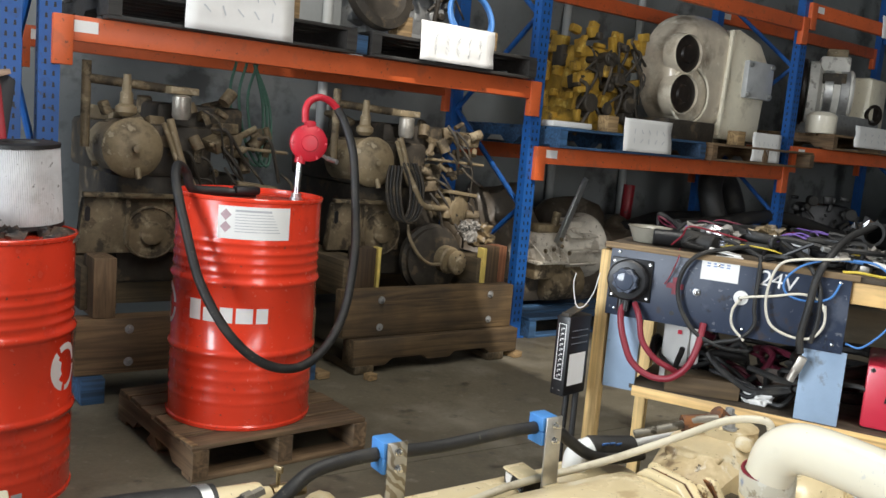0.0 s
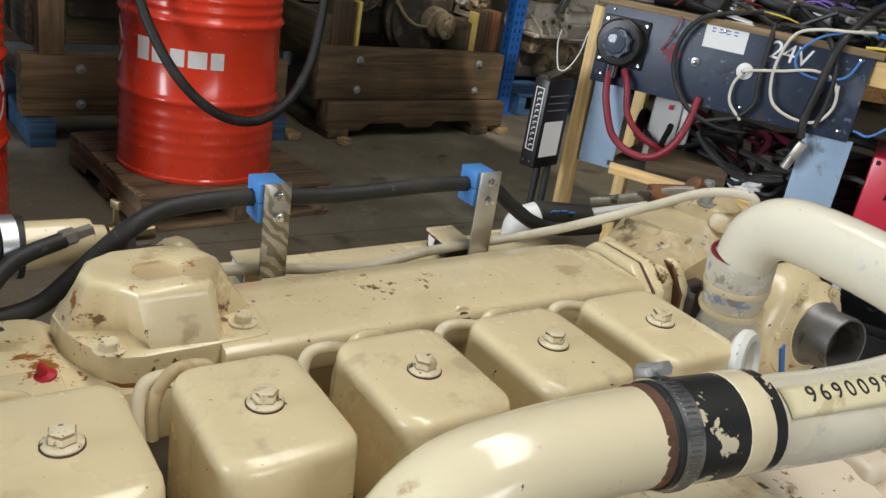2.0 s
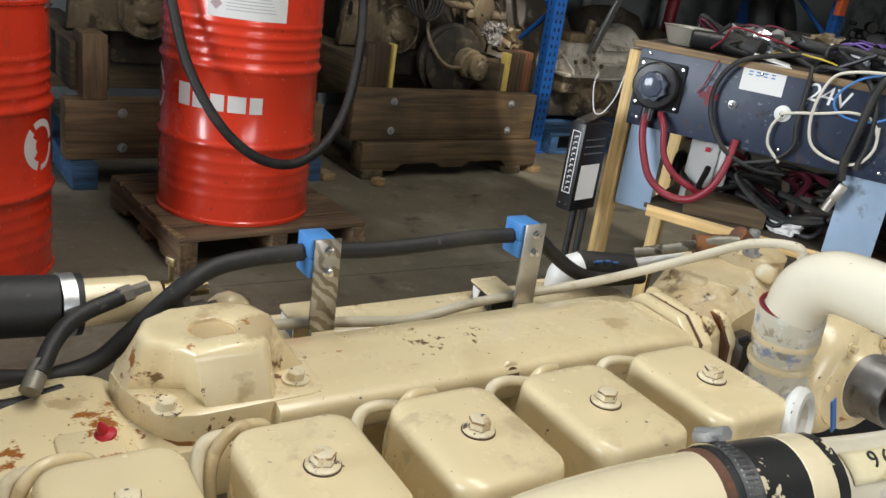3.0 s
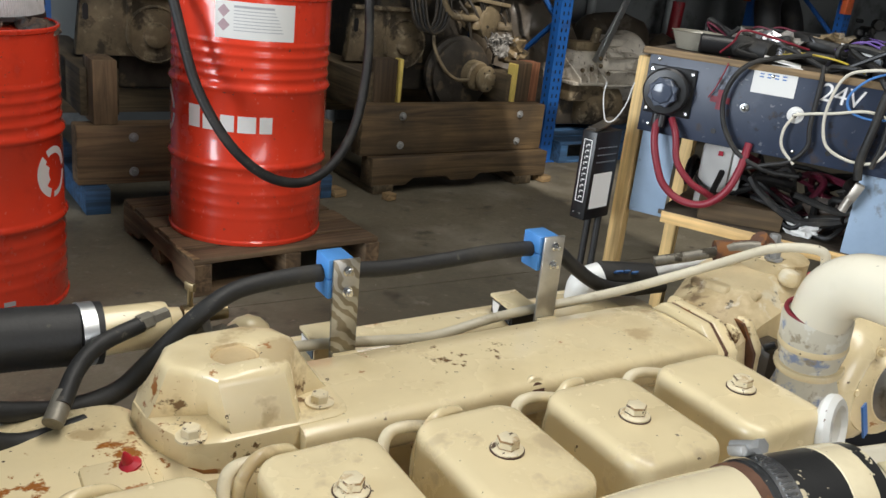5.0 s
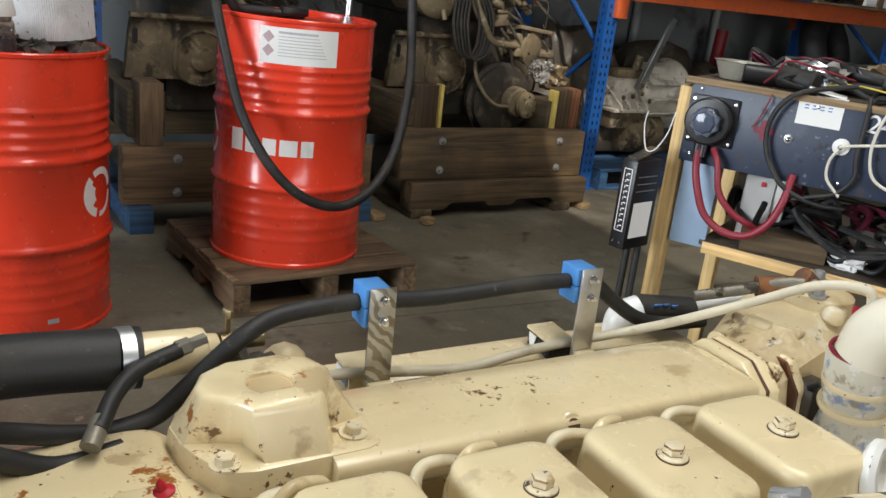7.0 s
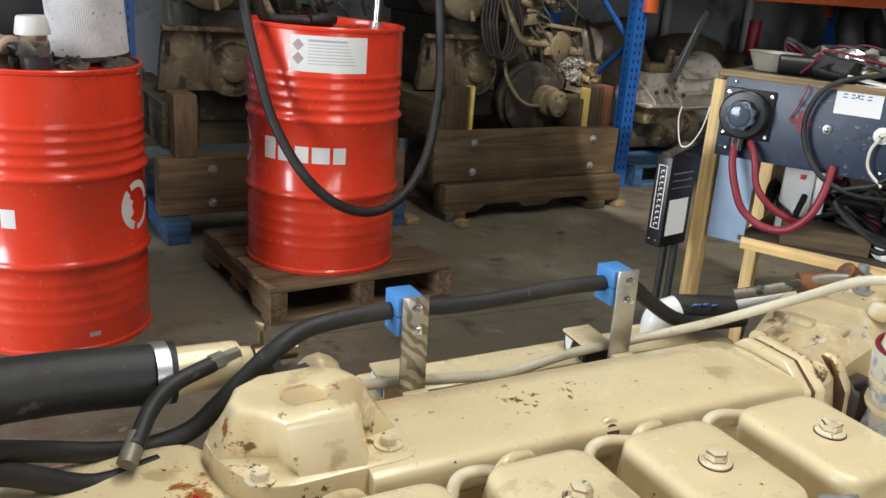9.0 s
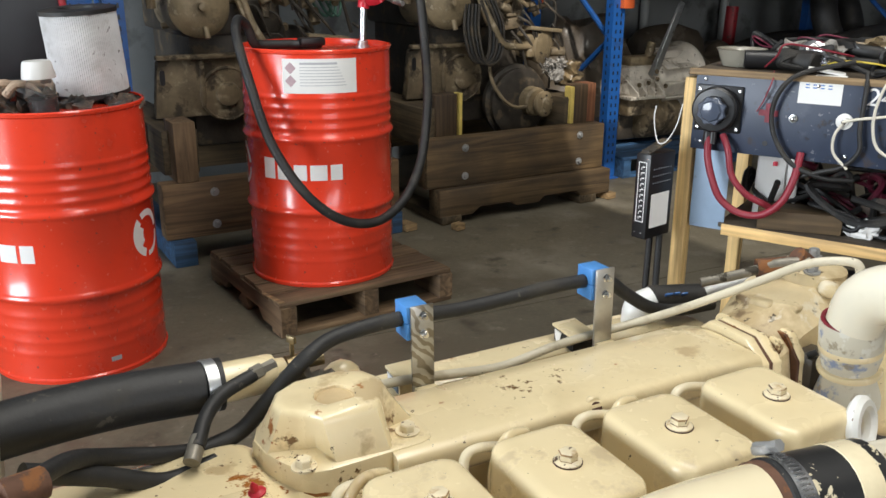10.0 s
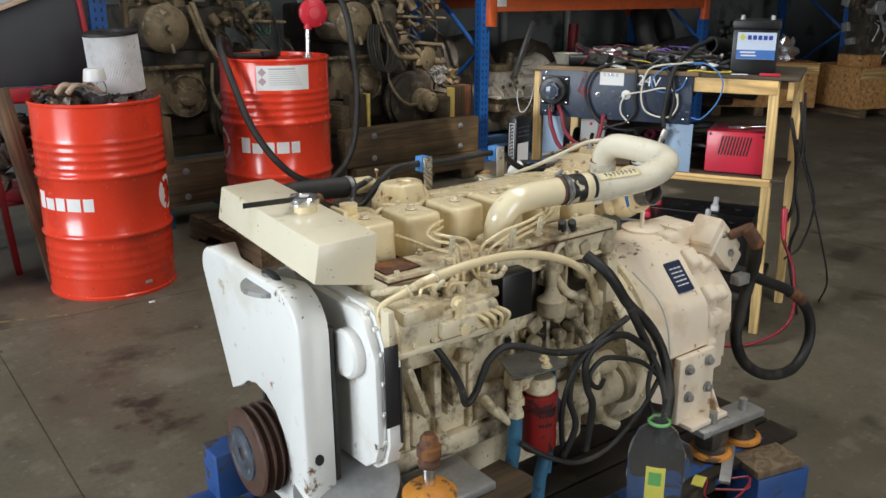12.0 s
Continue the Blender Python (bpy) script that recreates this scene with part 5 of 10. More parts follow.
    ep("lifting_eye", e, M["white_paint"])


def front_end():
    # header tank across the front
    t = eb()
    t.prism([(0.027, 0.843), (0.041, 0.9165), (0.168, 0.9175), (0.155, 0.814)], "y", 0.485, 0.995, 0.003, 2, Matrix(((1, 0.048, 0, -0.0233), (0, 1, 0, 0), (0, 0.022, 1, -0.0107), (0, 0, 0, 1))))
    tk = ep("header_tank", t, M["tank_cream"], "boxy cream header tank with a filler cap")
    c = eb()
    c.cyl((0.127, 0.70, 0.918), (0.127, 0.70, 0.940), 0.024, seg=24)
    part("filler_neck", c, M["cream"], tk)
    c = eb()
    c.lathe([(0.031, 0), (0.032, 0.004), (0.032, 0.013), (0.028, 0.017), (0.018, 0.0175), (0.016, 0.015), (0.001, 0.016)], (0.125, 0.70, 0.938), (0, 0, 1), 28)
    c.box((0.125, 0.735, 0.948), (0.022, 0.018, 0.010), 0.003)
    cp = part("filler_cap", c, M["bright_steel"], tk, "bright metal pressure cap")
    part("cap_disc", eb().cyl((0.125, 0.70, 0.9545), (0.125, 0.70, 0.9558), 0.010, seg=16), M["white_paint"], cp)
    s = eb()
    s.prism([(-0.008, -0.0012), (0.008, -0.0012), (0.008, 0.0012), (-0.008, 0.0012)], "x", 0, 0.105, 0.0008, 1, pose(0.103, 0.698, 0.951, 55, 2, 163))
    part("strap", s, M["rubber"], tk, "black rubber strap")
    # belt guard: one folded sheet, open behind and at the top between two tabs
    ga_ = lambda: B(EM @ Matrix(((0.78, 0, 0, 0.0193), (0, 1.06, 0, 0.0371), (0, 0, 1, -0.006), (0, 0, 0, 1))))
    g = ga_()
    arc = lambda cy, cz, r, a0, a1, n: [(cy + r * math.cos(radians(a0 + (a1 - a0) * k / n)), cz + r * math.sin(radians(a0 + (a1 - a0) * k / n))) for k in range(n + 1)]
    outline = arc(0.826, 0.772, 0.050, -10, 90, 8) + [(0.72, 0.822), (0.60, 0.822)] + arc(0.515, 0.737, 0.085, 90, 180, 10) + [(0.432, 0.36), (0.52, 0.33)]
    first_cut = len(outline)
    outline += [(0.63 + 0.118 * math.cos(radians(a)), 0.45 + 0.118 * math.sin(radians(a))) for a in range(262, 20, -22)] + [(0.765, 0.505)]
    n = len(outline)
    inner = []
    for k in range(n):
        a, b, c = (Vector(outline[(k + d) % n]) for d in (-1, 0, 1))
        w = ((b - a).normalized() + (c - b).normalized()).normalized()
        inner.append((b.x - w.y * 0.005, b.y + w.x * 0.005))
    rings = [[(-0.035, *p) for p in inner], [(-0.0335, (p[0] * 0.35 + q[0] * 0.65), (p[1] * 0.35 + q[1] * 0.65)) for p, q in zip(inner, outline)], [(-0.029, *p) for p in outline]]
    rings.append([(0.0 if 0.595 < p[0] < 0.725 and p[1] > 0.8 else 0.046, *p) for p in outline])
    fs = [tuple(range(n))]
    for j in range(3):
        for k in range(n):
            k2 = (k + 1) % n
            if first_cut <= k < n - 2 and j == 2:
                continue
            fs.append((j * n + k, j * n + k2, (j + 1) * n + k2, (j + 1) * n + k))
    g.add([p for r_ in rings for p in r_], fs)
    gd = ep("belt_guard", g, M["white_paint"], "white sheet-metal belt guard, rusty round its cut-out", angle=50)
    thick = gd.modifiers.new("sheet", "SOLIDIFY")
    thick.thickness, thick.offset = 0.003, -1
    # added black strip: the shaded gap between guard and gear case, as a solid
    part("edge_shade", ga_().box((0.058, 0.452, 0.575), (0.014, 0.034, 0.35), 0.003), M["rubber"], gd, "black strip standing for the dark gap behind the guard")
    part("bolt_hole", ga_().cyl((0.001, 0.4332, 0.480), (0.001, 0.4285, 0.480), 0.012, seg=18), M["plastic_black"], gd)
    a = eb()
    a.cyl((0.03, 0.66, 0.80), (0.03, 0.66, 0.79), 0.07, seg=24)
    a.cyl((0.0, 0.66, 0.775), (0.07, 0.66, 0.775), 0.045, seg=24, bevel=0.008)
    ep("alternator", a, M["cast_grey"])
    # crank pulley
    pu_ = lambda: B(EM @ Matrix.Translation((0.052, 0.030, -0.010)))
    p = pu_()
    r = 0.096
    prof = [(0.03, 0), (r - 0.030, 0.0), (r - 0.022, 0.004), (r - 0.004, 0.004), (r, 0.008)]
    for k in range(3):
        x = 0.010 + k * 0.019
        prof += [(r, x), (r - 0.016, x + 0.006), (r - 0.016, x + 0.010), (r, x + 0.0165)]
    prof += [(r, 0.072), (0.03, 0.074)]
    p.lathe(prof, (-0.120, 0.635, 0.45), (1, 0, 0), 44)
    pu = ep("crank_pulley", p, M["brown_rust"], "rusty three-groove crank pulley with a bare hub")
    part("hub", pu_().lathe([(0.001, 0.004), (0.012, 0.002), (0.014, -0.003), (0.020, -0.004), (0.024, -0.006), (0.030, -0.006), (0.034, -0.003), (0.054, -0.001), (0.058, -0.003), (0.060, 0.004)], (-0.121, 0.635, 0.45), (1, 0, 0), 32), M["pulley_hub"], pu)
    part("shaft", pu_().cyl((-0.05, 0.635, 0.45), (0.16, 0.635, 0.45), 0.03), M["rusty"], pu)
    # gear case
    c = eb()
    poly = [(0.80, 0.785), (0.455, 0.79), (0.428, 0.778), (0.388, 0.702), (0.386, 0.515), (0.40, 0.475), (0.44, 0.445), (0.80, 0.42)]
    c.prism(poly, "x", 0.118, 0.150, 0.004)
    c.prism([(0.68 + (y - 0.68) * 0.965, 0.62 + (z - 0.62) * 0.965) for y, z in poly], "x", 0.098, 0.119, 0.005)
    gc = ep("gear_case", c, M["white_paint"], "white gear case cover ringed with small bolts")
    part("gear_cover_cap", eb().cyl((0.105, 0.480, 0.692), (0.074, 0.480, 0.692), 0.050, seg=32, bevel=0.006), M["white_paint"], gc)
    edge = [(0.52, 0.782), (0.448, 0.781), (0.420, 0.755), (0.399, 0.71), (0.396, 0.65), (0.396, 0.585), (0.398, 0.525), (0.43, 0.463), (0.48, 0.449), (0.53, 0.447)]
    for y, z in edge:
        part("bolt", eb().bolt((0.122, y, z), (-1, 0, 0), 0.0055, 0.009), M["white_paint"], gc)
    part("data_plate", eb().box((0.126, 0.3845, 0.645), (0.031, 0.003, 0.168), 0.001), M["plate_black"], gc, "scratched black data plate")
    part("plate_seam", eb().box((0.1445, 0.3845, 0.60), (0.004, 0.006, 0.16), 0.001), M["rubber"], gc)
    # dark rubber vibration damper behind the guard
    ep("fan_belt", eb().tube([(0.02, 0.54, 0.45), (0.02, 0.58, 0.75), (0.02, 0.66, 0.82), (0.02, 0.72, 0.75), (0.02, 0.73, 0.46)], 0.008, 8), M["rubber"])


M["grimy_cream"] = mat("heavily_grimed_cream", (0.47, 0.40, 0.27), 0.5, 0, 0.2, 12, 0.3, 60, [((0.13, 0.095, 0.06), 15, 0.35, 0.6, 0.16, 0.85), ((0.05, 0.036, 0.024), 40, 0.06, 0.6, 0.06, 0.9)], coat=0.1)
M["oily_plate"] = mat("oily_steel_plate", (0.20, 0.195, 0.18), 0.42, 0.5, 0.25, 18, 0.2, 80, [((0.06, 0.048, 0.036), 16, 0.35, 0.45, 0.14, 0.85)])
M["clip_cream"] = mat("aged_ivory_plastic", (0.58, 0.51, 0.36), 0.45, 0, 0.1, 20, 0.1, 80, [((0.40, 0.30, 0.16), 40, 0.15, 0.6, 0.1, 0.6)])


def pump_side():
    # fuel injection pump
    p = eb()
    p.box((0.27, 0.435, 0.728), (0.25, 0.085, 0.064), 0.010)
    pm = ep("injection_pump", p, M["cream_dirty_shaded"], "cream fuel injection pump with delivery valves")
    for nm, b in (("governor_cap", eb().box((0.205, 0.42, 0.770), (0.10, 0.070, 0.034), 0.010)), ("top_rail", eb().box((0.29, 0.43, 0.763), (0.23, 0.05, 0.012), 0.004)), ("drive_flange", eb().cyl((0.155, 0.43, 0.735), (0.135, 0.43, 0.735), 0.046, seg=24, bevel=0.006)), ("flange_plate", eb().box((0.130, 0.425, 0.755), (0.016, 0.08, 0.082), 0.004)), ("end_cap", eb().cyl((0.39, 0.43, 0.728), (0.41, 0.43, 0.728), 0.026, seg=20, bevel=0.008)), ("side_cover", eb().box((0.285, 0.388, 0.728), (0.09, 0.02, 0.036), 0.006)), ("low_rail", eb().box((0.27, 0.40, 0.700), (0.26, 0.03, 0.014), 0.004)), ("foot", eb().box((0.30, 0.465, 0.665), (0.20, 0.05, 0.07), 0.012)), ("strut", eb().box((0.221, 0.455, 0.582), (0.016, 0.05, 0.135), 0.006, (0, -20, 0))), ("strut", eb().box((0.266, 0.455, 0.575), (0.020, 0.05, 0.125), 0.006)), ("strut", eb().box((0.325, 0.47, 0.59), (0.034, 0.05, 0.155), 0.008, (0, -6, 0))), ("drain_cock", eb().cyl((0.315, 0.43, 0.642), (0.345, 0.425, 0.632), 0.016, seg=14, bevel=0.004))):
        part(nm, b, M["cream_dirty_shaded"], pm)
    for i in range(6):
        v = eb()
        x = 0.235 + i * 0.034
        v.cyl((x, 0.445, 0.760), (x, 0.445, 0.772), 0.011, seg=10)
        v.lathe([(0.009, 0), (0.009, 0.014), (0.006, 0.018)], (x, 0.445, 0.768), (0, 0, 1), 6)
        part("delivery_valve", v, M["cream_dirty_shaded"], pm)
    for i in range(5):
        part("bolt", eb().bolt((0.18 + i * 0.05, 0.392, 0.713), (0, -1, 0), 0.005, 0.006), M["cream_dirty_shaded"], pm)
    lv = eb()
    lv.box((0.285, 0.385, 0.755), (0.016, 0.008, 0.07), 0.004, (0, 18, 0))
    lv.bolt((0.277, 0.381, 0.78), (0, -1, 0), 0.010, 0.010)
    lv.cyl((0.295, 0.40, 0.72), (0.295, 0.375, 0.72), 0.012, seg=12)
    part("throttle_lever", lv, M["cream"], pm)
    for k in range(4):
        lv = eb().tube([(0.33 + k * 0.02, 0.40, 0.74), (0.345 + k * 0.02, 0.375, 0.73), (0.37 + k * 0.012, 0.39, 0.70)], 0.0045, 7)
        part("link", lv, M["cream"], pm)
    # six injection lines in two clipped bundles, each dropping to its delivery valve
    lines = [
        [(0.235, 0.445, 0.782), (0.245, 0.447, 0.80), (0.30, 0.455, 0.792), (0.337, 0.46, 0.79), (0.336, 0.462, 0.825), (0.332, 0.465, 0.848), (0.318, 0.484, 0.853), (0.287, 0.52, 0.864), (0.280, 0.56, 0.867), (0.285, 0.60, 0.863)],
        [(0.269, 0.445, 0.782), (0.28, 0.447, 0.798), (0.33, 0.458, 0.776), (0.357, 0.465, 0.777), (0.355, 0.466, 0.82), (0.350, 0.468, 0.856), (0.332, 0.474, 0.868), (0.310, 0.490, 0.873), (0.302, 0.508, 0.881), (0.318, 0.530, 0.884), (0.360, 0.565, 0.882), (0.405, 0.60, 0.875)],
        [(0.303, 0.445, 0.782), (0.32, 0.447, 0.792), (0.40, 0.462, 0.772), (0.386, 0.47, 0.80), (0.381, 0.47, 0.848), (0.366, 0.471, 0.871), (0.336, 0.474, 0.880), (0.320, 0.492, 0.884), (0.326, 0.52, 0.879), (0.365, 0.56, 0.870), (0.405, 0.60, 0.860)],
        [(0.337, 0.445, 0.782), (0.350, 0.446, 0.70), (0.377, 0.46, 0.668), (0.407, 0.47, 0.679), (0.435, 0.47, 0.704), (0.441, 0.47, 0.729), (0.425, 0.47, 0.746), (0.404, 0.47, 0.764), (0.402, 0.47, 0.807), (0.411, 0.47, 0.845), (0.437, 0.471, 0.858), (0.475, 0.474, 0.868), (0.531, 0.478, 0.873), (0.58, 0.484, 0.881), (0.64, 0.53, 0.876), (0.67, 0.60, 0.872)],
        [(0.371, 0.445, 0.782), (0.385, 0.447, 0.765), (0.418, 0.462, 0.752), (0.422, 0.468, 0.79), (0.426, 0.469, 0.828), (0.445, 0.471, 0.842), (0.485, 0.474, 0.853), (0.531, 0.478, 0.860), (0.58, 0.484, 0.868), (0.65, 0.53, 0.866), (0.73, 0.60, 0.868)],
        [(0.405, 0.445, 0.782), (0.415, 0.450, 0.796), (0.441, 0.462, 0.790), (0.448, 0.468, 0.815), (0.462, 0.471, 0.830), (0.49, 0.474, 0.838), (0.531, 0.478, 0.847), (0.58, 0.484, 0.855), (0.66, 0.53, 0.856), (0.78, 0.60, 0.866)],
    ]
    for pts in lines:
        ep("injection_line", eb().tube(pts, 0.0036, 8, 6), M["cream"])
    for x, z, tilt in ((0.331, 0.863, 4), (0.492, 0.850, 12), (0.569, 0.862, 12)):
        c = eb().box((x, 0.4665, z), (0.014, 0.005, 0.044), 0.002, (0, tilt, 0))
        for dz in (-0.014, 0.0, 0.014):
            c.bolt((x, 0.464, z + dz), (0, -1, 0), 0.0035, 0.004, 0)
        ep("line_clip", c, M["clip_cream"], "pale plastic clip across the pipes")
    # breather tube sweeping over the pump
    t = eb().tube([(0.155, 0.405, 0.745), (0.125, 0.415, 0.765), (0.128, 0.418, 0.796), (0.172, 0.42, 0.809), (0.248, 0.42, 0.827), (0.371, 0.42, 0.836), (0.49, 0.42, 0.826), (0.604, 0.42, 0.789), (0.69, 0.425, 0.728), (0.725, 0.44, 0.655)], 0.0085, 12, 6, radii=[0.006, 0.006, 0.006, 0.007, 0.0095, 0.0095, 0.0095, 0.009, 0.009, 0.009])
    bt = ep("breather_tube", t, M["cream"], "cream rubber breather tube with clips")
    for x, z in ((0.19, 0.813), (0.255, 0.828)):
        part("clip", eb().ring((x, 0.42, z), (1, 0, 0.2), 0.0105, 0.003, 18, 6), M["clip_cream"], bt)
    # black square solenoid box
    s = eb().box((0.484, 0.462, 0.729), (0.086, 0.05, 0.104), 0.006)
    ep("control_box", s, M["plastic_black"], "square matt black control box")
    for x, z in ((0.66, 0.845), (0.69, 0.84)):
        ep("sensor", eb().cyl((x, 0.49, z - 0.012), (x - 0.012, 0.478, z + 0.012), 0.010, seg=12, bevel=0.002), M["plastic_black"])
    ep("sensor_bracket", eb().box((0.675, 0.485, 0.832), (0.055, 0.004, 0.016), 0.001, (0, 15, 0)), M["steel"])
    # spin-on filter
    f = eb()
    f.lathe([(0.030, 0), (0.038, 0.004), (0.041, 0.012), (0.041, 0.125), (0.043, 0.13), (0.043, 0.14), (0.03, 0.142)], (0.522, 0.405, 0.365), (0, 0, 1), 30)
    ff = ep("fuel_filter", f, M["filter_red"], "dark red spin-on filter can")
    for k, z in enumerate((0.475, 0.463, 0.44)):
        w = eb()
        for a in range(-3, 4 - k):
            an = radians(-100 + a * 9)
            w.box((0.522 + 0.0412 * math.cos(an), 0.405 + 0.0412 * math.sin(an), z), (0.004, 0.0015, 0.008), 0, (0, 0, math.degrees(an) + 90))
        part("lettering_bar", w, M["plastic_black"], ff)
    h = eb()
    h.cyl((0.522, 0.405, 0.507), (0.522, 0.405, 0.545), 0.036, seg=24, bevel=0.006)
    h.box((0.475, 0.42, 0.545), (0.06, 0.045, 0.05), 0.012)
    h.cyl((0.45, 0.40, 0.56), (0.45, 0.40, 0.46), 0.014, seg=14)
    h.lathe([(0.02, 0), (0.02, 0.016)], (0.45, 0.40, 0.50), (0, 0, 1), 6)
    h.lathe([(0.019, 0), (0.019, 0.014)], (0.45, 0.40, 0.47), (0, 0, 1), 6)
    part("filter_head", h, M["cream_dirty_shaded"], ff)
    b = eb()
    b.prism([(0.435, 0.40), (0.45, 0.375), (0.565, 0.366), (0.612, 0.405), (0.565, 0.475), (0.47, 0.485)], "z", 0.566, 0.571, 0.0015, 1)
    bk = part("bracket_plate", b, M["oily_plate"], ff, "oily grey steel bracket plate")
    for x, y in ((0.525, 0.385), (0.545, 0.415), (0.59, 0.405)):
        part("bolt", eb().bolt((x, y, 0.571), (0, 0, 1), 0.008, 0.008), M["cream"], bk)
    for pts in ([(0.45, 0.40, 0.47), (0.448, 0.40, 0.40), (0.44, 0.405, 0.32), (0.43, 0.41, 0.20)], [(0.56, 0.42, 0.37), (0.55, 0.41, 0.33), (0.535, 0.41, 0.27), (0.53, 0.41, 0.18)], [(0.585, 0.44, 0.52), (0.59, 0.435, 0.44), (0.58, 0.43, 0.36), (0.56, 0.42, 0.28)]):
        ep("coolant_hose", eb().tube(pts, 0.0155, 14, 6), M["blue_hose"], "worn blue-green hose")
    ep("hose_elbow", eb().tube([(0.42, 0.47, 0.49), (0.415, 0.44, 0.485), (0.428, 0.42, 0.47), (0.445, 0.405, 0.455)], 0.012, 14, 6), M["cream_dirty_shaded"])
    # starter, dipstick pipes, odd castings
    s = eb()
    s.cyl((0.60, 0.44, 0.43), (0.80, 0.44, 0.43), 0.045, seg=24, bevel=0.01)
    s.cyl((0.66, 0.43, 0.50), (0.78, 0.43, 0.50), 0.026, seg=18, bevel=0.006)
    s.cyl((0.80, 0.44, 0.43), (0.83, 0.44, 0.43), 0.055, seg=24, bevel=0.006)
    ep("starter_motor", s, M["grimy_cream"], "grimy cream starter motor")
    l = eb()
    l.lathe([(0.012, 0), (0.03, 0.01), (0.034, 0.03), (0.034, 0.045), (0.02, 0.055), (0.012, 0.075)], (0.60, 0.455, 0.645), (0, 0, 1), 20)
    l.cyl((0.60, 0.455, 0.70), (0.60, 0.46, 0.79), 0.012, seg=12)
    l.tube([(0.60, 0.455, 0.78), (0.615, 0.45, 0.81), (0.64, 0.455, 0.80), (0.645, 0.46, 0.70)], 0.005, 8)
    ep("lift_pump", l, M["grimy_cream"])
    for pts, r in (([(0.255, 0.475, 0.56), (0.25, 0.46, 0.53), (0.285, 0.46, 0.50), (0.29, 0.47, 0.42), (0.32, 0.48, 0.40)], 0.007), ([(0.62, 0.48, 0.75), (0.64, 0.45, 0.70), (0.70, 0.44, 0.66), (0.72, 0.45, 0.55), (0.74, 0.46, 0.40)], 0.010), ([(0.68, 0.46, 0.62), (0.70, 0.42, 0.55), (0.72, 0.42, 0.45), (0.75, 0.43, 0.36), (0.80, 0.42, 0.32)], 0.013), ([(0.36, 0.45, 0.74), (0.42, 0.42, 0.72), (0.43, 0.42, 0.69), (0.36, 0.42, 0.665)], 0.005), ([(0.38, 0.44, 0.80), (0.42, 0.43, 0.79), (0.45, 0.44, 0.80)], 0.006), ([(0.16, 0.50, 0.79), (0.19, 0.47, 0.80), (0.25, 0.47, 0.795), (0.45, 0.49, 0.80)], 0.008)):
        ep("fuel_pipe", eb().tube(pts, r, 10), M["cream_dirty_shaded"])
    rnd = random.Random(5)
    for _ in range(24):
        x, z = rnd.uniform(0.16, 0.42), rnd.uniform(0.715, 0.80)
        part("fitting", eb().box((x, rnd.uniform(0.42, 0.47), z), (rnd.uniform(0.012, 0.04), 0.02, rnd.uniform(0.010, 0.03)), 0.004, (rnd.uniform(-30, 30), rnd.uniform(-40, 40), 0)), M["cream_dirty_shaded"], pm)
    for _ in range(18):
        x, z = rnd.uniform(0.56, 0.80), rnd.uniform(0.55, 0.78)
        ep("plug", eb().cyl((x, 0.485, z), (x, rnd.uniform(0.45, 0.475), z), rnd.uniform(0.008, 0.022), seg=12, bevel=0.003), M["grimy_cream"])
    for _ in range(14):
        x, z = rnd.uniform(0.58, 0.82), rnd.uniform(0.60, 0.80)
        ep("lug", eb().box((x, 0.49, z), (rnd.uniform(0.02, 0.05), 0.02, rnd.uniform(0.02, 0.05)), 0.006, (0, rnd.uniform(-40, 40), 0)), M["grimy_cream"])


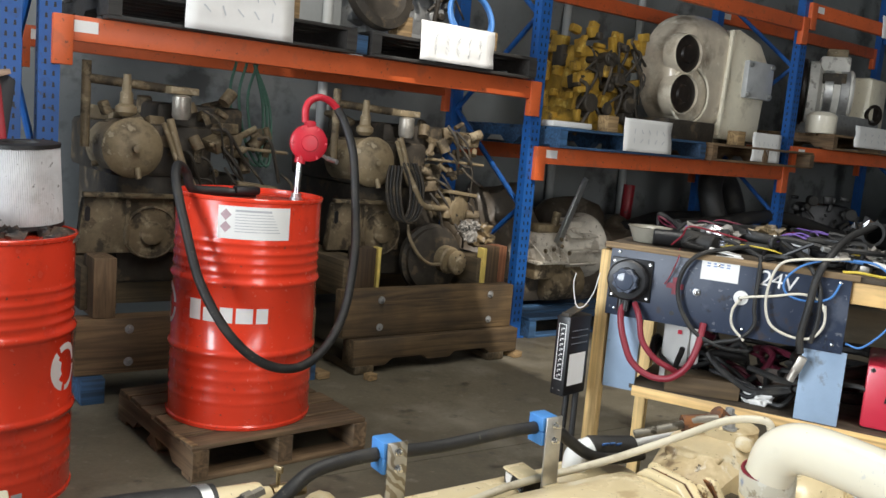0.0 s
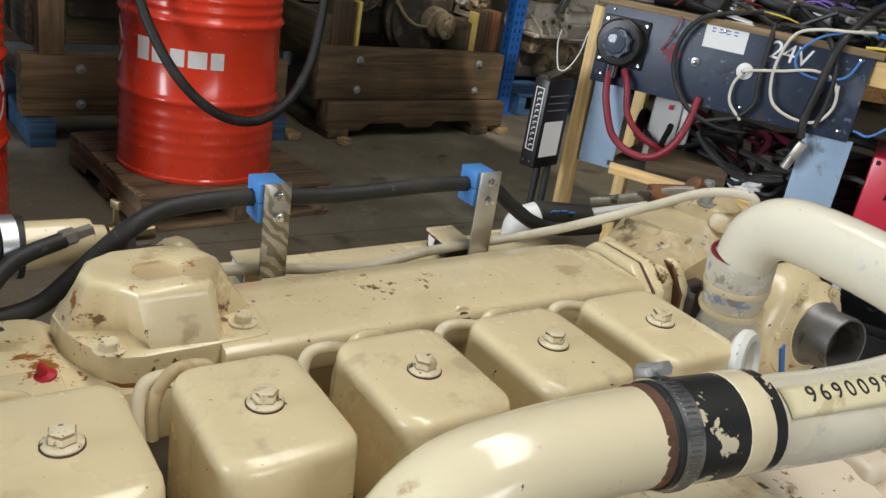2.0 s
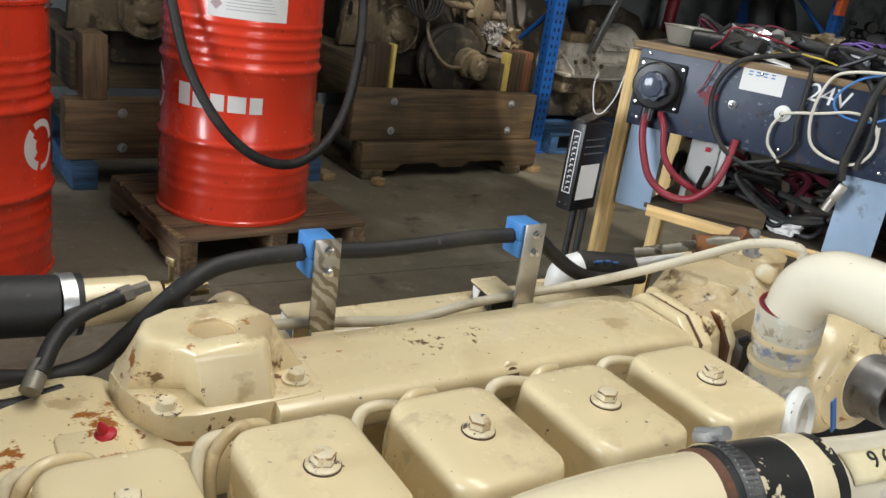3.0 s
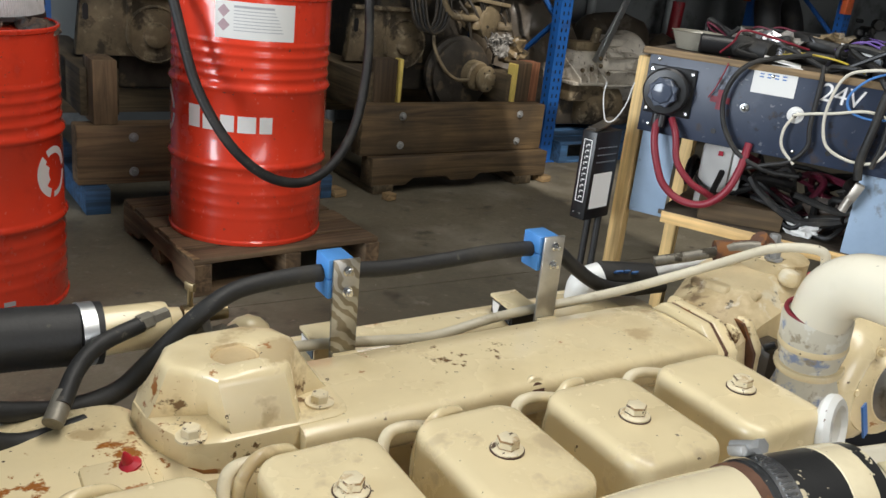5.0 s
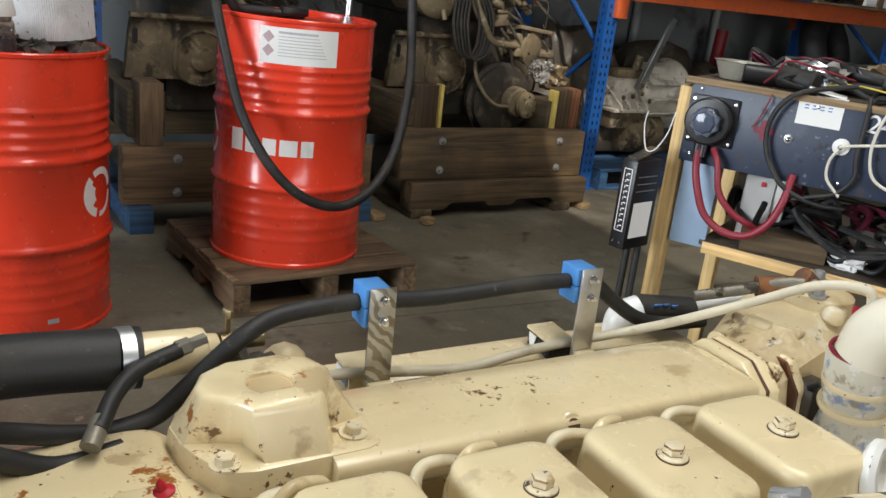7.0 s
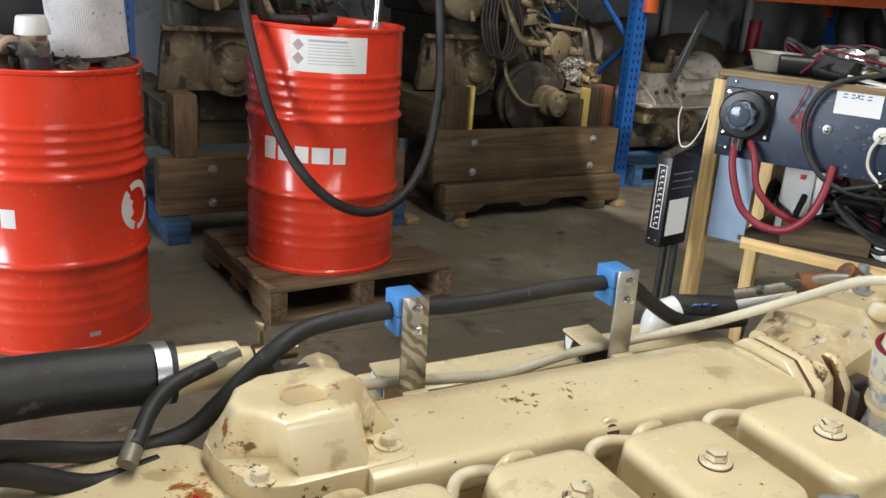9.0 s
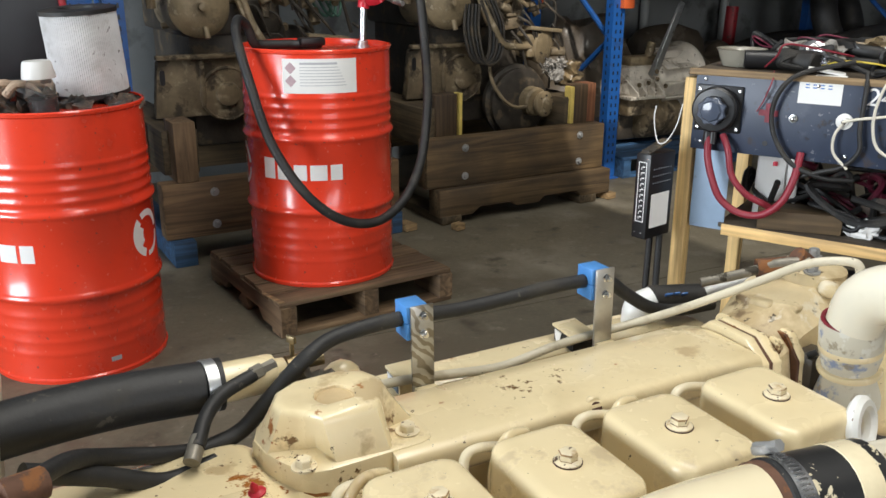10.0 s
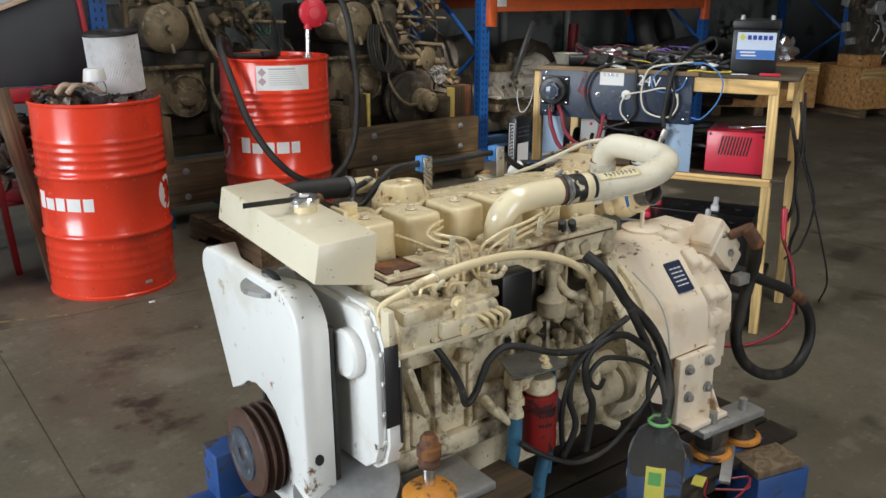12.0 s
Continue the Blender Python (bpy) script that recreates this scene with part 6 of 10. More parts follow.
def rear_end():
    # flywheel housing
    h = eb()
    h.lathe([(0.15, 0), (0.235, 0.02), (0.245, 0.05), (0.245, 0.085), (0.255, 0.09), (0.255, 0.105), (0.2, 0.108)], (0.815, 0.66, 0.46), (1, 0, 0), 48)
    h.box((0.83, 0.66, 0.70), (0.03, 0.28, 0.16), 0.01)
    fh = ep("flywheel_housing", h, M["cream_dirty_shaded"])
    for k in range(10):
        an = radians(100 + k * 17)
        part("bolt", eb().bolt((0.904, 0.66 + 0.248 * math.cos(an), 0.46 + 0.248 * math.sin(an)), (-1, 0, 0), 0.006, 0.007), M["cream_dirty_shaded"], fh)
    part("pad", eb().box((0.825, 0.505, 0.68), (0.04, 0.05, 0.12), 0.01), M["cream_dirty_shaded"], fh)
    # gearbox: bell, sloping shoulders, lower case
    g = eb()
    sec = [(0.85, 0.30), (0.87, 0.55), (0.80, 0.66), (0.71, 0.70), (0.60, 0.70), (0.552, 0.682), (0.446, 0.562), (0.436, 0.545), (0.428, 0.440), (0.446, 0.422), (0.446, 0.30)]

    def ring(x, k, dz=0.0):
        return [(x, 0.66 + (y - 0.66) * k, 0.46 + (z - 0.46) * k + dz) for y, z in sec]

    loft(g, [ring(0.918, 0.80), ring(0.935, 0.84), ring(0.996, 0.985), ring(1.003, 1.005), ring(1.012, 1.01), ring(1.145, 1.0), ring(1.153, 0.99), ring(1.157, 0.965), ring(1.160, 0.945), ring(1.200, 0.935), ring(1.208, 0.92), ring(1.213, 0.88), ring(1.285, 0.86), ring(1.293, 0.84), ring(1.297, 0.79), ring(1.32, 0.78)])
    gb = ep("gearbox", g, M["gear_cream"], "pale cream marine gearbox with sloping shoulders and stepped ribs", angle=30)
    lumps = [((1.178, 0.462, 0.563), (0.050, 0.050, 0.052), (42, 0, 0)), ((1.186, 0.447, 0.500), (0.060, 0.036, 0.050), (0, 0, 0)), ((1.176, 0.448, 0.425), (0.050, 0.036, 0.040), (0, 0, 0)), ((1.180, 0.530, 0.646), (0.050, 0.060, 0.040), (42, 0, 0)), ((1.236, 0.475, 0.548), (0.050, 0.046, 0.050), (42, 0, 0)), ((1.240, 0.462, 0.470), (0.060, 0.04, 0.060), (0, 0, 0)), ((1.238, 0.535, 0.620), (0.045, 0.05, 0.045), (42, 0, 0)), ((1.170, 0.60, 0.695), (0.06, 0.05, 0.03), (0, 0, 0))]
    for c, s, r in lumps:
        part("boss", eb().box(c, s, 0.013, r, 3), M["gear_cream"], gb)
    n = eb()
    m = Matrix.Translation((1.095, 0.4955, 0.6235)) @ Matrix.Rotation(math.atan2(0.75, 0.66), 4, "X")
    n.prism(rrect(0, 0, 0.031, 0.044, 0.003), "z", -0.001, 0.002, 0, 1, m)
    npl = part("name_plate", n, M["navy"], gb, "dark engraved name plate")
    for k in range(5):
        w = eb()
        for j in range(3):
            w.prism([(-0.022 + j * 0.0155, 0.026 - k * 0.012), (-0.010 + j * 0.0155, 0.026 - k * 0.012), (-0.010 + j * 0.0155, 0.0225 - k * 0.012), (-0.022 + j * 0.0155, 0.0225 - k * 0.012)], "z", 0.002, 0.0026, 0, 1, m)
        part("lettering_bar", w, M["white_mark"], npl)
    t = eb()
    t.lathe([(0.06, -0.03), (0.06, 0.012), (0.045, 0.02), (0.02, 0.022)], (1.16, 0.68, 0.695), (0, 0, 1), 20)
    t.cyl((1.13, 0.66, 0.70), (1.13, 0.66, 0.76), 0.006, seg=8)
    t.box((1.23, 0.64, 0.69), (0.09, 0.12, 0.06), 0.012)
    part("top_cover", t, M["gear_cream"], gb)
    # control valve block and its hose
    v = eb()
    v.box((1.318, 0.560, 0.662), (0.150, 0.085, 0.088), 0.010, (0, 42, 4))
    v.box((1.362, 0.555, 0.612), (0.060, 0.075, 0.066), 0.009, (0, 42, 4))
    v.box((1.274, 0.558, 0.680), (0.016, 0.094, 0.096), 0.005, (0, 42, 4))
    vb = part("control_valve", v, M["gear_cream"], gb, "cream control valve block")
    for dz in (-0.03, 0.03):
        part("bolt", eb().bolt((1.324 + dz * 0.6, 0.517, 0.665 - dz), (0, -1, 0), 0.0075, 0.007), M["steel"], vb)
    part("fitting", eb().cyl((1.335, 0.52, 0.685), (1.375, 0.485, 0.710), 0.014, seg=10), M["rusty"], vb)
    part("hose_end", eb().cyl((1.362, 0.488, 0.713), (1.402, 0.470, 0.655), 0.020, seg=14, bevel=0.003), M["rusty"], vb)
    part("solenoid", eb().box((1.375, 0.50, 0.555), (0.05, 0.035, 0.03), 0.005), M["cast_grey"], vb)
    o = eb()
    o.lathe([(0.12, 0), (0.12, 0.03), (0.085, 0.045), (0.085, 0.07), (0.06, 0.075)], (1.31, 0.62, 0.44), (1, 0, 0), 30)
    of = part("output_flange", o, M["gear_cream"], gb)
    for k in range(8):
        an = k * math.pi / 4
        part("bolt", eb().bolt((1.343, 0.62 + 0.1 * math.cos(an), 0.44 + 0.1 * math.sin(an)), (1, 0, 0), 0.009, 0.012), M["gear_cream"], of)
    # mount bracket on the gearbox
    b = eb()
    b.box((1.085, 0.415, 0.345), (0.145, 0.022, 0.19), 0.006)
    b.box((1.10, 0.392, 0.252), (0.15, 0.06, 0.014), 0.004)
    b.prism([(0.42, 0.35), (0.42, 0.25), (0.37, 0.25)], "x", 1.150, 1.160, 0.002, 1)
    mb = ep("mount_bracket", b, M["gear_cream"], "cream welded mount bracket with big hex bolts")
    for x, z in ((1.045, 0.405), (1.125, 0.41), (1.05, 0.325), (1.128, 0.332)):
        part("bolt", eb().bolt((x, 0.403, z), (0, -1, 0), 0.011, 0.011, 1.4), M["cast_grey"], mb)
    ep("steel_spacer", eb().box((1.175, 0.372, 0.233), (0.24, 0.075, 0.020), 0.003, (0, 0, -4)), M["cast_grey"], "bare grey steel mounting bar")
    ep("pack_block", eb().box((1.115, 0.365, 0.205), (0.07, 0.06, 0.045), 0.005), M["dusty_dark"])
    ep("pack_block", eb().box((1.245, 0.365, 0.205), (0.06, 0.055, 0.045), 0.005), M["dusty_dark"])
    for x, y in ((1.115, 0.365), (1.245, 0.365)):
        mt = eb().lathe([(0.050, 0), (0.056, 0.005), (0.056, 0.014), (0.046, 0.018), (0.044, 0.016), (0.02, 0.018)], (x, y, 0.152), (0, 0, 1), 28)
        mo = ep("rubber_mount", mt, M["orange_rubber"], "orange rubber engine mount")
        part("dome", eb().lathe([(0.042, 0), (0.038, 0.010), (0.022, 0.018), (0.015, 0.03)], (x, y, 0.166), (0, 0, 1), 22), M["dusty_dark"], mo, "dark rubber dome")
        part("stud", eb().cyl((x, y, 0.19), (x, y, 0.275), 0.011, seg=12), M["cast_grey"], mo)
    # front mount on the pump side
    f = eb()
    f.lathe([(0.048, 0), (0.055, 0.008), (0.055, 0.020), (0.04, 0.034), (0.02, 0.038)], (0.191, 0.36, 0.385), (0, 0, 1), 30)
    fm = ep("rubber_mount", f, M["orange_rubber"], "orange rubber engine mount")
    part("stud", eb().cyl((0.191, 0.36, 0.42), (0.191, 0.36, 0.50), 0.013, seg=14), M["bright_steel"], fm)
    n = eb().lathe([(0.022, 0), (0.024, 0.008), (0.018, 0.016), (0.025, 0.022), (0.025, 0.042), (0.020, 0.046), (0.018, 0.060), (0.011, 0.070)], (0.191, 0.36, 0.465), (0, 0, 1), 14)
    part("nut", n, M["rusty"], fm)
    b = eb()
    b.box((0.24, 0.40, 0.375), (0.20, 0.14, 0.02), 0.005)
    b.box((0.25, 0.45, 0.34), (0.18, 0.04, 0.09), 0.006)
    ep("mount_arm", b, M["cast_grey"])
    d = eb().lathe([(0.10, 0), (0.11, 0.01), (0.11, 0.05), (0.02, 0.055)], (0.09, 0.50, 0.36), (-0.35, -0.3, 0.9), 32)
    ep("damper_shield", d, M["cast_grey"], "scuffed grey dished shield")


def loose_lines():
    def clamp_bracket(x):
        y = 0.929 + (x - 0.60) * 0.036
        top = 0.939 - (x - 0.60) * 0.022
        s = eb().box((x, y, top - 0.056), (0.027, 0.003, 0.112), 0.0006)
        st = ep("hose_bracket", s, M["checker"] if x < 0.75 else M["plain_strip"], "flat steel strip standing on the manifold")
        for z in (top - 0.0115, top - 0.0325):
            part("bolt", eb().bolt((x + 0.001, y - 0.0015, z), (0, -1, 0), 0.0042, 0.0045, 1.25), M["bright_steel"], st)
            part("stud", eb().cyl((x + 0.001, y - 0.005, z), (x + 0.001, y - 0.0105, z), 0.0022, seg=10), M["bright_steel"], st)
        part("foot_pad", eb().box((x + 0.001, y - 0.011, top - 0.103), (0.026, 0.019, 0.016), 0.002), M["cream"], st, "cream painted foot pad")
        c = eb().box((x - 0.004, y + 0.018, top - 0.0105), (0.026, 0.030, 0.0195), 0.0015)
        c.box((x - 0.004, y + 0.018, top - 0.0305), (0.026, 0.030, 0.0195), 0.0015)
        part("hose_clamp", c, M["blue_clamp"], st, "blue plastic split clamp")

    clamp_bracket(0.600)
    clamp_bracket(0.852)
    h = eb().tube([(0.20, 0.80, 0.915), (0.235, 0.845, 0.903), (0.272, 0.885, 0.874), (0.315, 0.90, 0.855), (0.352, 0.91, 0.845), (0.390, 0.915, 0.850), (0.417, 0.918, 0.870), (0.443, 0.922, 0.891), (0.468, 0.926, 0.909), (0.500, 0.938, 0.918), (0.55, 0.945, 0.9205), (0.60, 0.950, 0.9185), (0.66, 0.955, 0.9125), (0.72, 0.957, 0.9125), (0.785, 0.957, 0.9155), (0.849, 0.957, 0.9135), (0.875, 0.957, 0.906), (0.900, 0.956, 0.886), (0.941, 0.955, 0.859), (0.986, 0.955, 0.846), (1.05, 0.955, 0.842)], 0.0084, 16, 7)
    ep("fuel_hose", h, M["rubber"], "black rubber hose clipped over the manifold")
    h = eb().tube([(0.20, 0.84, 0.905), (0.26, 0.86, 0.872), (0.31, 0.87, 0.845), (0.36, 0.885, 0.842)], 0.009, 14, 6)
    ep("return_hose", h, M["rubber"])
    h = eb().tube([(0.342, 0.872, 0.870), (0.358, 0.90, 0.884), (0.380, 0.922, 0.892), (0.415, 0.938, 0.897)], 0.0072, 14, 6)
    br = ep("branch_hose", h, M["rubber"])
    part("sleeve", eb().cyl((0.334, 0.862, 0.862), (0.346, 0.882, 0.874), 0.0080, seg=14), M["fitting_grey"], br)
    # big coolant hose to the tank
    n = 110
    line = [Vector((0.17, 0.93, 0.900)).lerp(Vector((0.366, 0.952, 0.889)), i / n) + Vector((0, 0.006, 0.002)) * math.sin(math.pi * i / n) for i in range(n + 1)]
    big = eb().tube(line, 0.026, 28, 1, radii=[0.0262 if i % 2 else 0.0257 for i in range(n + 1)])
    # fabric ribs
    bh = ep("coolant_hose", big, M["rubber"], "thick black coolant hose with a steel clamp")
    part("hose_clamp", eb().cyl((0.366, 0.952, 0.889), (0.378, 0.953, 0.888), 0.0272, seg=30), M["steel"], bh, "steel worm clamp")
    part("hose_lip", eb().cyl((0.378, 0.953, 0.888), (0.385, 0.953, 0.8875), 0.0268, seg=30), M["rubber"], bh)
    sb = ep("water_stub", eb().lathe([(0.021, 0), (0.020, 0.052), (0.019, 0.056), (0.014, 0.058), (0.013, 0.068), (0.009, 0.070)], (0.384, 0.953, 0.888), (1, 0.05, -0.03), 22), M["cream"])
    v = eb()
    v.lathe([(0.011, 0), (0.011, 0.02), (0.007, 0.022), (0.007, 0.04)], (0.455, 0.957, 0.889), (1, 0, 0), 10)
    v.cyl((0.462, 0.957, 0.892), (0.462, 0.957, 0.917), 0.0026, seg=8)
    v.box((0.462, 0.957, 0.918), (0.004, 0.012, 0.008), 0.001, (0, 0, 25))
    part("drain_valve", v, M["brass"], sb, "small brass drain valve")
    part("union", eb().lathe([(0.008, 0), (0.008, 0.012), (0.006, 0.014), (0.006, 0.028)], (0.413, 0.938, 0.897), (0.9, 0.3, 0.1), 6), M["fitting_grey"], sb)
    for x, y, z, r in ((0.450, 0.945, 0.880, 0.013), (0.462, 0.935, 0.872, 0.011), (0.445, 0.93, 0.868, 0.010), (0.478, 0.945, 0.868, 0.012)):
        part("fitting", eb().lathe([(r, 0), (r, 0.014), (r * 0.7, 0.016), (r * 0.7, 0.026)], (x, y, z), (0.7, -0.5, 0.4), 6), M["fitting_grey"], sb)
    ep("round_plug", eb().ball((0.515, 0.955, 0.862), (0.022, 0.022, 0.02), 2), M["cream"])
    # front corner fittings
    f = eb()
    f.cyl((0.185, 0.79, 0.918), (0.215, 0.805, 0.913), 0.013, seg=12)
    f.box((0.175, 0.785, 0.905), (0.03, 0.03, 0.03), 0.005)
    f.lathe([(0.03, 0), (0.036, 0.006), (0.036, 0.012), (0.02, 0.014)], (0.205, 0.72, 0.86), (0.3, -0.5, 0.9), 18)
    ep("front_fitting", f, M["rusty"])
    # cream tube along the far side
    t = eb().tube([(1.132, 0.80, 0.895), (1.130, 0.797, 0.922), (1.117, 0.801, 0.938), (1.08, 0.832, 0.933), (1.03, 0.868, 0.905), (0.96, 0.915, 0.868), (0.90, 0.945, 0.847), (0.842, 0.951, 0.842), (0.785, 0.950, 0.839), (0.715, 0.950, 0.830), (0.649, 0.950, 0.836), (0.599, 0.950, 0.842), (0.552, 0.950, 0.845), (0.50, 0.950, 0.846)], 0.0056, 12, 7)
    ep("oil_tube", t, M["tube_cream"], "thin cream hose along the manifold")
    # two little relay boxes with bent cream lids
    for x, y0, y1, z, skin, say in ((0.596, 0.958, 0.987, 0.846, "smoked_blue", "small smoked box with a bent cream lid"), (0.834, 0.957, 0.995, 0.846, "plastic_black", "small black relay box with a cream lid")):
        kb = ep("relay_box", eb().box((x, (y0 + y1) / 2, z - 0.034), (0.030, y1 - y0, 0.060), 0.002), M[skin], say)
        part("lid", eb().box((x + 0.001, (y0 + y1) / 2, z - 0.002), (0.035, y1 - y0 + 0.004, 0.004), 0.001, (3, 0, 0)), M["cream"], kb)
        part("flap", eb().box((x + 0.002, y0 - 0.002, z - 0.020), (0.032, 0.003, 0.036), 0.001), M["cream"] if x < 0.7 else M["plastic_black"], kb)
        part("paint_chip", eb().prism([(y1 - 0.004, z - 0.005), (y1 - 0.018, z - 0.006), (y1 - 0.014, z - 0.020), (y1 - 0.009, z - 0.024), (y1 - 0.005, z - 0.014)], "x", x - 0.0162, x - 0.0149), M["white_mark"], kb)
    ep("white_elbow", eb().tube([(0.947, 0.992, 0.775), (0.947, 0.990, 0.828), (0.952, 0.990, 0.845), (0.972, 0.985, 0.853)], 0.0185, 16, 6), M["white_paint"])
    b = ep("black_hose_joint", eb().cyl((0.966, 0.987, 0.855), (1.046, 0.972, 0.848), 0.0178, seg=22, bevel=0.003), M["rubber"])
    pb = eb()
    for k, (wd, dz) in enumerate(((0.011, 0.0), (0.008, 0.001), (0.009, 0.0))):
        pb.box((0.984 + k * 0.0115, 0.9690 - k * 0.0021, 0.8625 - k * 0.001 + dz), (wd, 0.0026, 0.012), 0.001, (48, 0, -11))
    part("printed_patch", pb, M["label_blue"], b, "small blue printed patch")
    ep("far_water_pipe", eb().tube([(1.04, 0.973, 0.849), (1.09, 0.96, 0.86), (1.14, 0.93, 0.875), (1.17, 0.90, 0.885)], 0.0125, 14, 6), M["cast_grey"])
    # cream side tubes that stick up between the rocker covers
    for x in (0.312, 0.433, 0.574, 0.700):
        ep("vent_tube", eb().tube([(x, 0.732, 0.832), (x - 0.001, 0.730, 0.856), (x + 0.003, 0.728, 0.875), (x + 0.016, 0.733, 0.884), (x + 0.038, 0.742, 0.878), (x + 0.05, 0.752, 0.862)], 0.0048, 10, 6), M["cream"])
    ep("far_rail", eb().box((0.78, 0.985, 0.80), (0.42, 0.06, 0.05), 0.008).box((0.98, 0.99, 0.795), (0.12, 0.09, 0.05), 0.01), M["cream"])
    # first cylinder's bracket in front
    ep("hoist_bracket", eb().box((0.205, 0.70, 0.885), (0.012, 0.06, 0.06), 0.004).cyl((0.24, 0.72, 0.89), (0.24, 0.72, 0.915), 0.02, seg=16), M["cream"])
    # wiring on the pump side
    rub = M["rubber"]
    runs = [
        ([(0.668, 0.42, 0.79), (0.690, 0.37, 0.752), (0.745, 0.36, 0.675), (0.810, 0.36, 0.615), (0.855, 0.355, 0.555), (0.868, 0.335, 0.49), (0.842, 0.30, 0.44), (0.80, 0.272, 0.415), (0.780, 0.266, 0.35)], 0.0125),
        ([(0.744, 0.35, 0.664), (0.798, 0.35, 0.578), (0.822, 0.345, 0.527), (0.845, 0.325, 0.46), (0.82, 0.29, 0.43), (0.786, 0.268, 0.40)], 0.010),
        ([(0.739, 0.352, 0.643), (0.688, 0.352, 0.627), (0.640, 0.355, 0.607), (0.606, 0.36, 0.583), (0.586, 0.36, 0.566), (0.575, 0.36, 0.526), (0.574, 0.36, 0.482), (0.595, 0.36, 0.413), (0.570, 0.37, 0.34)], 0.0075),
        ([(0.830, 0.345, 0.53), (0.758, 0.345, 0.588), (0.712, 0.345, 0.611), (0.661, 0.345, 0.612), (0.620, 0.35, 0.590), (0.608, 0.35, 0.555), (0.618, 0.35, 0.502), (0.636, 0.35, 0.452), (0.630, 0.36, 0.34)], 0.0085),
        ([(0.845, 0.335, 0.47), (0.796, 0.34, 0.516), (0.739, 0.34, 0.545), (0.671, 0.345, 0.566), (0.636, 0.345, 0.558), (0.616, 0.345, 0.536), (0.632, 0.35, 0.509), (0.655, 0.35, 0.495), (0.690, 0.37, 0.495)], 0.006),
        ([(0.845, 0.335, 0.47), (0.805, 0.335, 0.419), (0.768, 0.335, 0.388), (0.724, 0.335, 0.36), (0.66, 0.335, 0.335), (0.58, 0.34, 0.335), (0.50, 0.35, 0.375), (0.44, 0.37, 0.42)], 0.006),
        ([(0.820, 0.338, 0.515), (0.809, 0.338, 0.459), (0.814, 0.335, 0.41), (0.834, 0.33, 0.368), (0.87, 0.33, 0.30)], 0.006),
        ([(0.222, 0.40, 0.715), (0.255, 0.38, 0.656), (0.285, 0.38, 0.600), (0.298, 0.38, 0.556), (0.323, 0.38, 0.573), (0.340, 0.378, 0.610), (0.355, 0.375, 0.640), (0.388, 0.37, 0.660), (0.443, 0.365, 0.648), (0.513, 0.36, 0.618), (0.57, 0.355, 0.604), (0.625, 0.35, 0.605)], 0.0074),
        ([(0.700, 0.345, 0.64), (0.66, 0.348, 0.622), (0.60, 0.352, 0.585), (0.565, 0.36, 0.52), (0.56, 0.37, 0.44), (0.575, 0.38, 0.36)], 0.006),
    ]
    for pts, r in runs:
        ep("wiring_loom", eb().tube(pts, r, 10, 6), rub, "black taped wiring loom")
    ep("white_wire", eb().tube([(0.86, 0.45, 0.70), (0.91, 0.40, 0.62), (0.93, 0.38, 0.52), (0.92, 0.37, 0.42)], 0.0028, 8), M["wire_white"])
    # thick hydraulic hose that loops over the floor side
    hy = ep("hydraulic_hose", eb().tube([(1.398, 0.472, 0.662), (1.432, 0.495, 0.60), (1.446, 0.515, 0.53), (1.425, 0.52, 0.44), (1.415, 0.52, 0.35), (1.475, 0.52, 0.255), (1.600, 0.52, 0.180), (1.745, 0.52, 0.162), (1.835, 0.53, 0.23), (1.825, 0.54, 0.33), (1.735, 0.55, 0.415), (1.60, 0.56, 0.48), (1.49, 0.58, 0.53), (1.40, 0.62, 0.55)], 0.0170, 16, 7), M["rubber"], "thick black hydraulic hose in a loop")
    part("worn_band", eb().tube([(1.79, 0.545, 0.375), (1.755, 0.548, 0.402), (1.72, 0.551, 0.422)], 0.0185, 14, 4), M["rusty"], hy)


def stand():
    f = eb()
    for y in (0.36, 0.99):
        f.box((0.60, y, 0.115), (1.42, 0.08, 0.07), 0.006)
    for x in (-0.05, 0.35, 1.25):
        f.box((x, 0.675, 0.04), (0.10, 0.80, 0.08), 0.006)
    st = ep("stand_frame", f, M["blue_frame"], "blue painted steel stand with worn timber blocks")
    for x, y, z, s in ((0.02, 0.99, 0.215, (0.10, 0.09, 0.13)), (0.20, 0.37, 0.26, (0.12, 0.12, 0.22))):
        part("upright", eb().box((x, y, z), s, 0.006), M["blue_frame"], st)
    part("timber_block", eb().box((1.225, 0.262, 0.139), (0.155, 0.105, 0.022), 0.003, (0, 0, -14)), M["grey_wood"], st, "weathered grey timber block")
    part("corner_block", eb().box((1.235, 0.262, 0.064), (0.17, 0.115, 0.126), 0.004, (0, 0, -14)), M["blue_frame"], st, "worn blue painted corner block")
    part("angle_bar", eb().box((1.13, 0.318, 0.152), (0.24, 0.028, 0.010), 0.002, (0, 0, 32)), M["cast_grey"], st, "scuffed grey angle bar")
    for k in range(7):
        part("floor_board", eb().box((0.74, 0.335 + k * 0.098, 0.1415), (1.34, 0.090, 0.016), 0.003), M["oily_board"], st, "oil-black floor board")
    part("sump_sheet", eb().box((0.72, 0.66, 0.125), (1.36, 0.70, 0.010), 0.002), M["oily_board"], st)
    part("timber_block", eb().box((0.33, 0.36, 0.345), (0.20, 0.10, 0.04), 0.004, (0, 0, 6)), M["timber_x"], st)
    part("dark_beam", eb().box((0.72, 0.33, 0.115), (0.7, 0.05, 0.06), 0.004), M["dusty_dark"], st)


